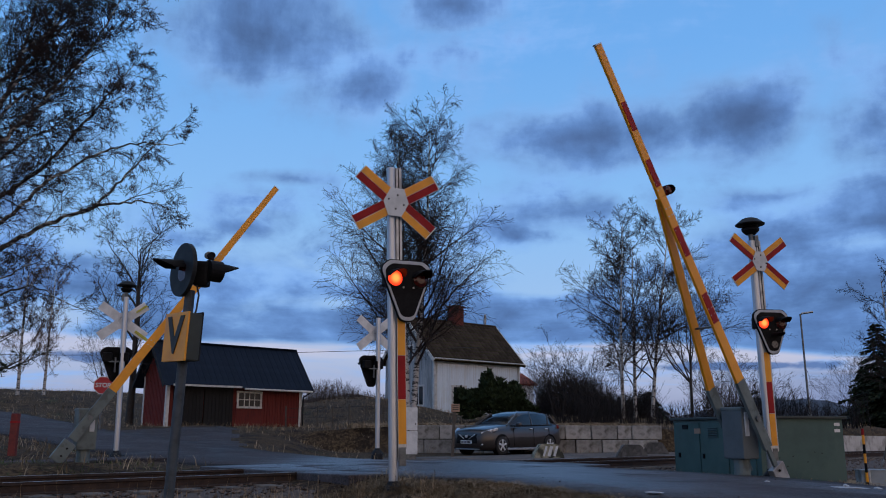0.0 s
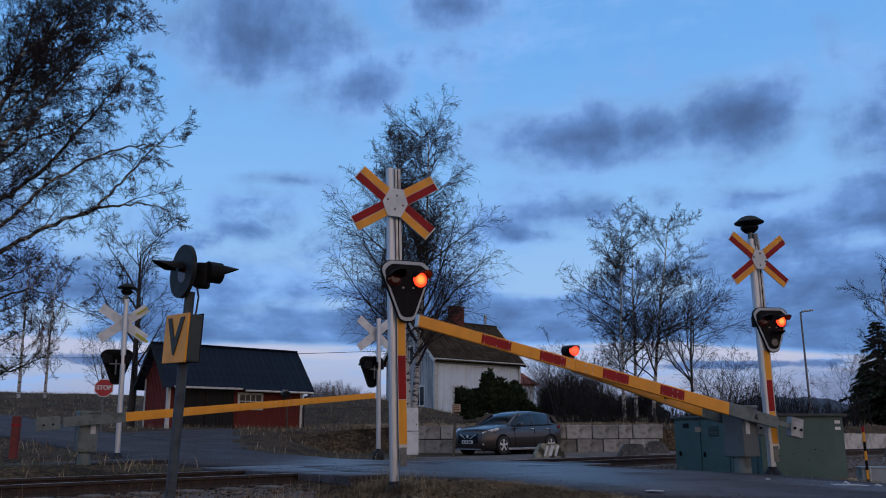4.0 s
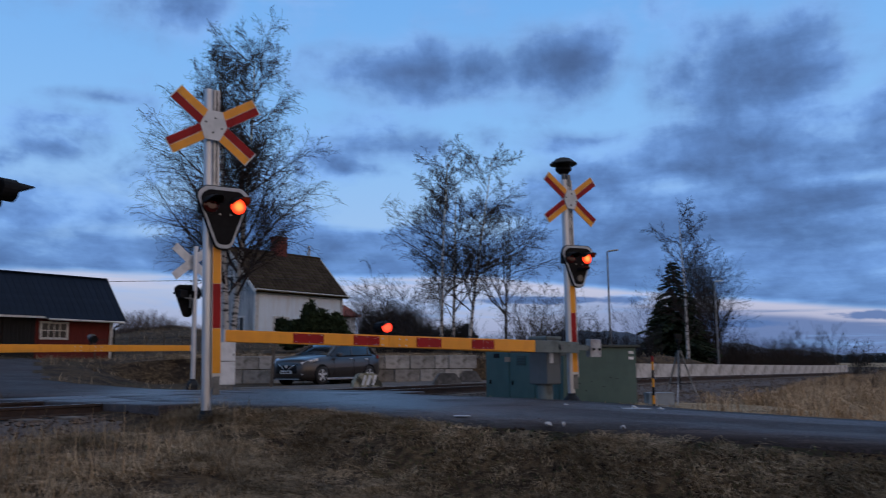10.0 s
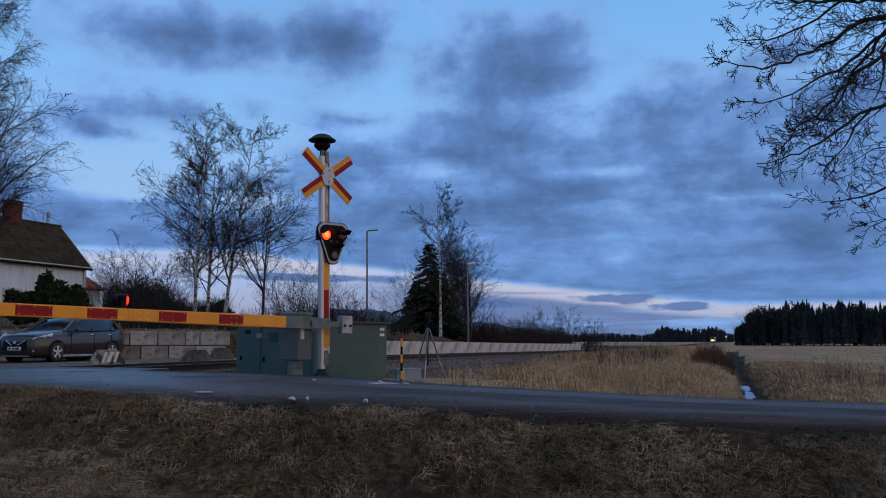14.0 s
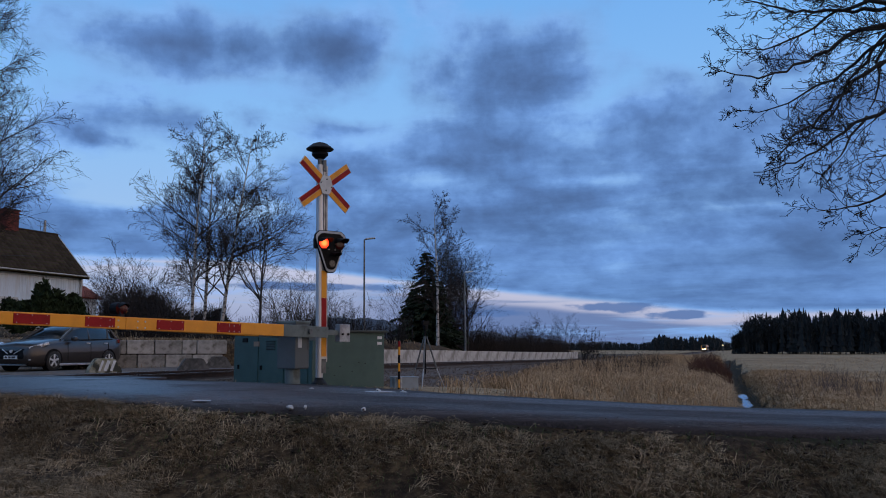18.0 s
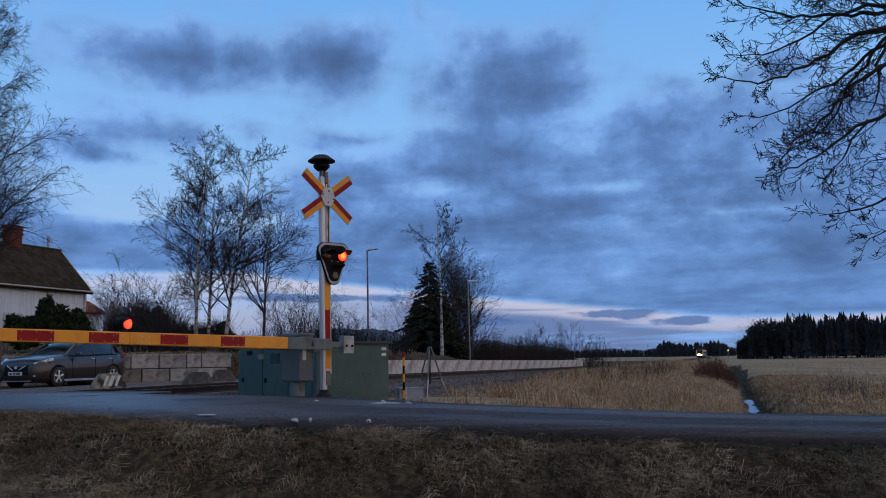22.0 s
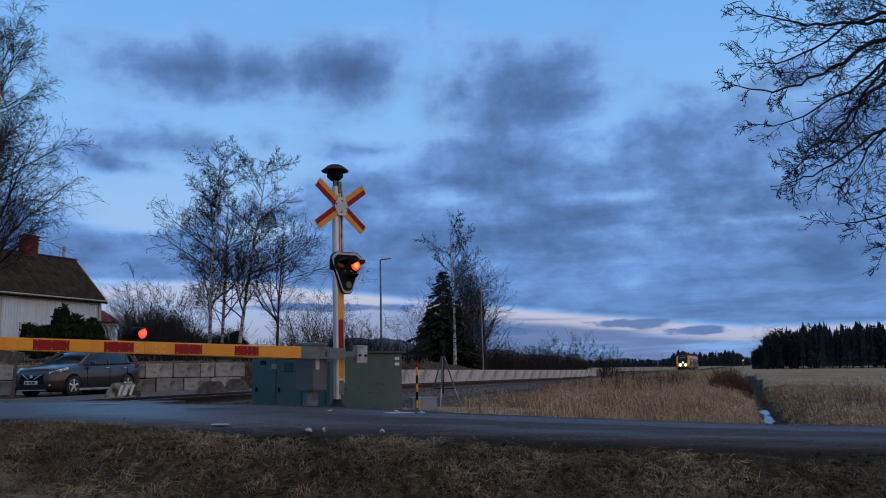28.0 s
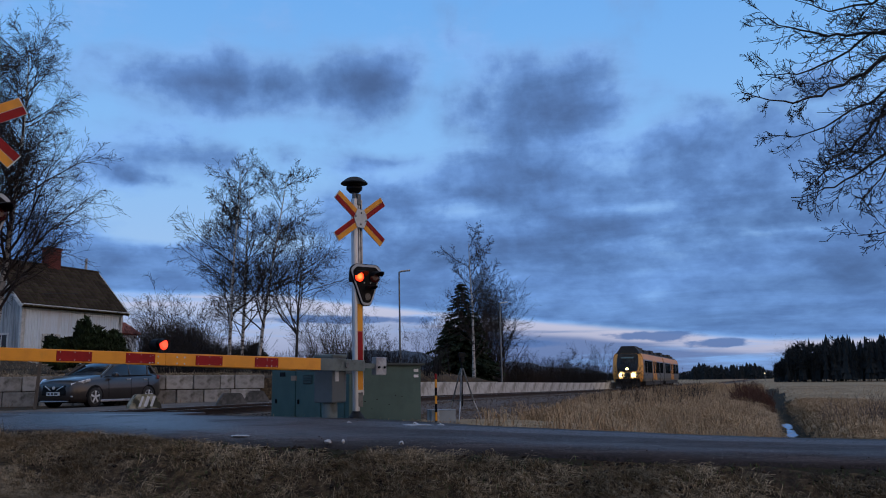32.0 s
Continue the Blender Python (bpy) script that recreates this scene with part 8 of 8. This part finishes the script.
# ---- railcar ----
def build_train():
    """x forward, nose at x = 0, z from the rail head."""
    t = thing("train", Matrix(), "yellow and grey diesel railcar with lit headlights", "train")
    W = 1.44
    along = pose(0, 0, 0, 0, 0, 90)
    for x0, x1 in ((-0.9, -18.9), (-19.5, -37.4)):
        L, mid = x0 - x1, (x0 + x1) / 2
        low = [(-W + 0.06, 0.62), (W - 0.06, 0.62), (W, 0.9), (W, 2.62), (W - 0.05, 2.78), (-W + 0.05, 2.78), (-W, 2.62), (-W, 0.9)]
        cr = part("car_body", slab(B(), low, -L / 2, L / 2, pose(mid, 0, 0) @ along), M["traingrey"], t, "grey car body")
        part("roof", slab(B(), [(-1.2, 3.22), (1.2, 3.22), (0.95, 3.44), (0.4, 3.52), (-0.4, 3.52), (-0.95, 3.44)], -L / 2, L / 2, pose(mid, 0, 0) @ along), M["darkmetal"], cr, "dark curved roof")
        for s in (-1, 1):
            edge = [(s * (W - 0.02), 2.70), (s * (W - 0.30), 2.70), (s * (W - 0.34), 3.26), (s * (W - 0.20), 3.26)]
            part("roof_edge", slab(B(), edge, -L / 2, L / 2, pose(mid, 0, 0) @ along), M["trainyellow"], cr, "orange yellow sloping roof edge")
            for dx, w in ((1.6, 1.5), (4.6, 3.9), (L - 6.2, 3.0), (L - 2.6, 3.2)):
                wn = part("window", box(B(), (w, 0.03, 1.15), (x0 - dx - 0.2, s * (W + 0.004), 2.02), bevel=0.01), M["trainglass"], cr, "dark window pane")
            for dx in (8.2, 10.0):
                dr = part("door", box(B(), (1.35, 0.04, 2.0), (x0 - dx, s * (W + 0.004), 1.72), bevel=0.02), M["trainyellow"], cr, "yellow sliding door")
                part("door_window", box(B(), (0.9, 0.02, 1.2), (x0 - dx, s * (W + 0.026), 2.0), bevel=0.008), M["trainglass"], dr)
            part("skirt", box(B(), (L - 3, 0.06, 0.38), (mid, s * (W - 0.10), 0.46)), M["darkmetal"], cr)
        for x, w, h in ((x0 - 3.0, 2.6, 0.42), (x0 - 7.6, 3.2, 0.30), (x0 - 12.4, 2.4, 0.40), (x0 - 15.6, 2.0, 0.26)):
            part("roof_unit", box(B(), (w, 1.7, h), (x, 0, 3.5 + h / 2 - 0.04), bevel=0.08), M["darkmetal"], cr, "dark roof unit")
        for x in (x0 - 2.8, x1 + 2.8):
            bg = part("bogie", box(B(), (2.6, 1.9, 0.4), (x, 0, 0.55), bevel=0.05), M["darkmetal"], t, "dark bogie")
            for dx in (-0.95, 0.95):
                part("wheelset", rod(B(), (x + dx, -0.78, 0.42), (x + dx, 0.78, 0.42), 0.42, segs=20), M["darkmetal"], bg)
    part("gangway", box(B(), (0.7, 2.4, 2.5), (-19.2, 0, 1.9)), M["darkmetal"], t)
    # cab: a shell that leans back, rounded in plan
    bm = B()
    rings = []
    for z, front, half in ((0.62, -0.10, 1.30), (0.95, 0.0, 1.38), (1.45, 0.0, 1.42), (1.75, -0.08, 1.43), (2.4, -0.36, 1.43), (2.85, -0.58, 1.40), (3.25, -0.80, 1.24)):
        row = [(-1.6, -half), (front - 0.42, -half), (front - 0.16, -half * 0.88), (front - 0.03, -half * 0.5), (front, 0), (front - 0.03, half * 0.5), (front - 0.16, half * 0.88), (front - 0.42, half), (-1.6, half)]
        rings.append([bm.verts.new((x, y, z)) for x, y in row])
    for a, b in zip(rings, rings[1:]):
        for k in range(9):
            bm.faces.new((a[k], a[(k + 1) % 9], b[(k + 1) % 9], b[k]))
    bm.faces.new(rings[0][::-1]), bm.faces.new(rings[-1])
    nose = part("cab_nose", bm, M["trainyellow"], t, "yellow cab shell leaning back")
    # windscreen follows the shell
    bm = B()
    rings = []
    for z, front, half in ((1.55, 0.0, 0.86), (1.75, -0.08, 0.96), (2.4, -0.36, 1.02), (2.85, -0.58, 1.0), (3.24, -0.79, 0.92)):
        rings.append([bm.verts.new((front + 0.07 - (0.0, 0.03, 0.13)[int(abs(q) * 2)], half * q, z)) for q in (-1, -0.5, 0, 0.5, 1)])
    for a, b in zip(rings, rings[1:]):
        for k in range(4):
            bm.faces.new((a[k], a[k + 1], b[k + 1], b[k]))
    bmesh.ops.solidify(bm, geom=list(bm.faces), thickness=0.05)
    ws = part("windscreen", bm, M["trainglass"], t, "large dark windscreen filling the front")
    part("destination_strip", box(B(), (0.02, 1.2, 0.13), (-0.44, 0, 2.86), (0, -26, 0)), M["display"], ws, "faint destination display")
    part("wiper", rod(B(), (0.07, -0.35, 1.68), (-0.24, 0.15, 2.4), 0.014, segs=6), M["black"], ws)
    part("front_apron", box(B(), (0.12, 2.3, 0.55), (-0.06, 0, 0.62), bevel=0.05), M["black"], t, "black lower apron")
    part("lamp_panel", slab(B(), rounded([(-0.98, 1.02), (0.98, 1.02), (1.0, 1.44), (-1.0, 1.44)], 0.1, 3), -0.03, 0.03, pose(0.0, 0, 0) @ along), M["traingrey"], t, "grey lamp panel")
    part("coupler", box(B(), (0.5, 0.4, 0.3), (0.15, 0, 0.75), bevel=0.05), M["darkmetal"], t)
    part("snow_plough", box(B(), (0.2, 2.3, 0.4), (-0.1, 0, 0.35), bevel=0.05), M["darkmetal"], t)
    for y, z, r in ((-0.56, 1.22, 0.16), (0.56, 1.22, 0.16), (0.0, 1.78, 0.08)):
        # wide emitting disc, added for the glow around each lamp core
        hl = part("headlight", rod(B(), (-0.12, y, z), (0.055 if z < 1.5 else 0.02, y, z), r * 2.0, r * 2.0, segs=20), M["lamp_halo"], t, "bright warm headlight with an added halo disc")
        part("lamp_core", rod(B(), (0.05 if z < 1.5 else 0.0, y, z), (0.075 if z < 1.5 else 0.03, y, z), r, segs=18), M["headlight"], hl)
    part("roof_fairing", slab(B(), [(-1.12, 3.2), (1.12, 3.2), (0.98, 3.5), (0.62, 3.98), (-0.62, 3.98), (-0.98, 3.5)], -1.3, 1.3, pose(-2.35, 0, 0) @ along), M["darkmetal"], t, "dark roof fairing")
    return t


train = build_train()


# ---- all movement ----
def boom_rows(keys):
    return [(t, pose(0, 0, 0, 0, -a, 0)) for t, a in keys]


def motions():
    # booms come down in the first five seconds
    walk(BOOMS[0], boom_rows([(0, 60.8), (0.5, 53.9), (1, 47.6), (1.5, 41.4), (2, 35.0), (2.5, 28.6), (3, 22.4), (3.5, 16.3), (4, 10.0), (4.5, 5.2), (5, 1.9), (5.4, 0.7), (6, 0.6), (32, 0.6)]))
    walk(BOOMS[1], boom_rows([(0, 55.2), (0.5, 49.0), (1, 41.8), (1.5, 35.2), (2, 28.4), (2.5, 21.0), (3, 15.2), (3.5, 10.0), (4, 5.4), (4.5, 2.4), (5, 0.9), (5.4, 0.6), (32, 0.6)]))
    # wig-wag: the lit face of each lens turns to the road and away again
    for lens, at, right in LENSES:
        rows, t, a = [], 0.0, 0.0
        if right is None:
            on0, period, base = 0.10, 0.75, 180.0
        else:
            on0, period, base = (0.40 if not right else 0.775), 0.75, 0.0
        # state at the start
        phase = (-on0) % period
        lit = phase < period / 2
        a = base + (0.0 if lit else 180.0)
        rows.append((0.0, pose(*at, 0, 0, a)))
        ev, k = [], -2
        while on0 + k * period / 2 < 31.905:
            tt = on0 + k * period / 2
            if tt > 0.01:
                ev.append(tt)
            k += 1
        for tt in ev:
            for j in range(4):
                rows.append((tt + j / 30, pose(*at, 0, 0, a + 60 * j)))
            a += 180
        rows.append((32.0, pose(*at, 0, 0, a)))
        clean = [rows[0]]
        for r in rows[1:]:
            if frame(r[0]) > frame(clean[-1][0]):
                clean.append(r)
        walk(lens, clean)
    # the train comes up the line at a steady pace
    rows = []
    for k in range(17):
        t = k * 2.0
        u = 82.4 + 28.0 * (32.0 - t)
        n0, n1 = float(track_n(u)), float(track_n(u + 20))
        x0, y0 = xy(u, n0)
        x1, y1 = xy(u + 20, n1)
        rows.append((t, pose(x0, y0, float(rail_z(u)), 0, 0, math.degrees(math.atan2(y0 - y1, x0 - x1)))))
    walk(train, rows)


motions()
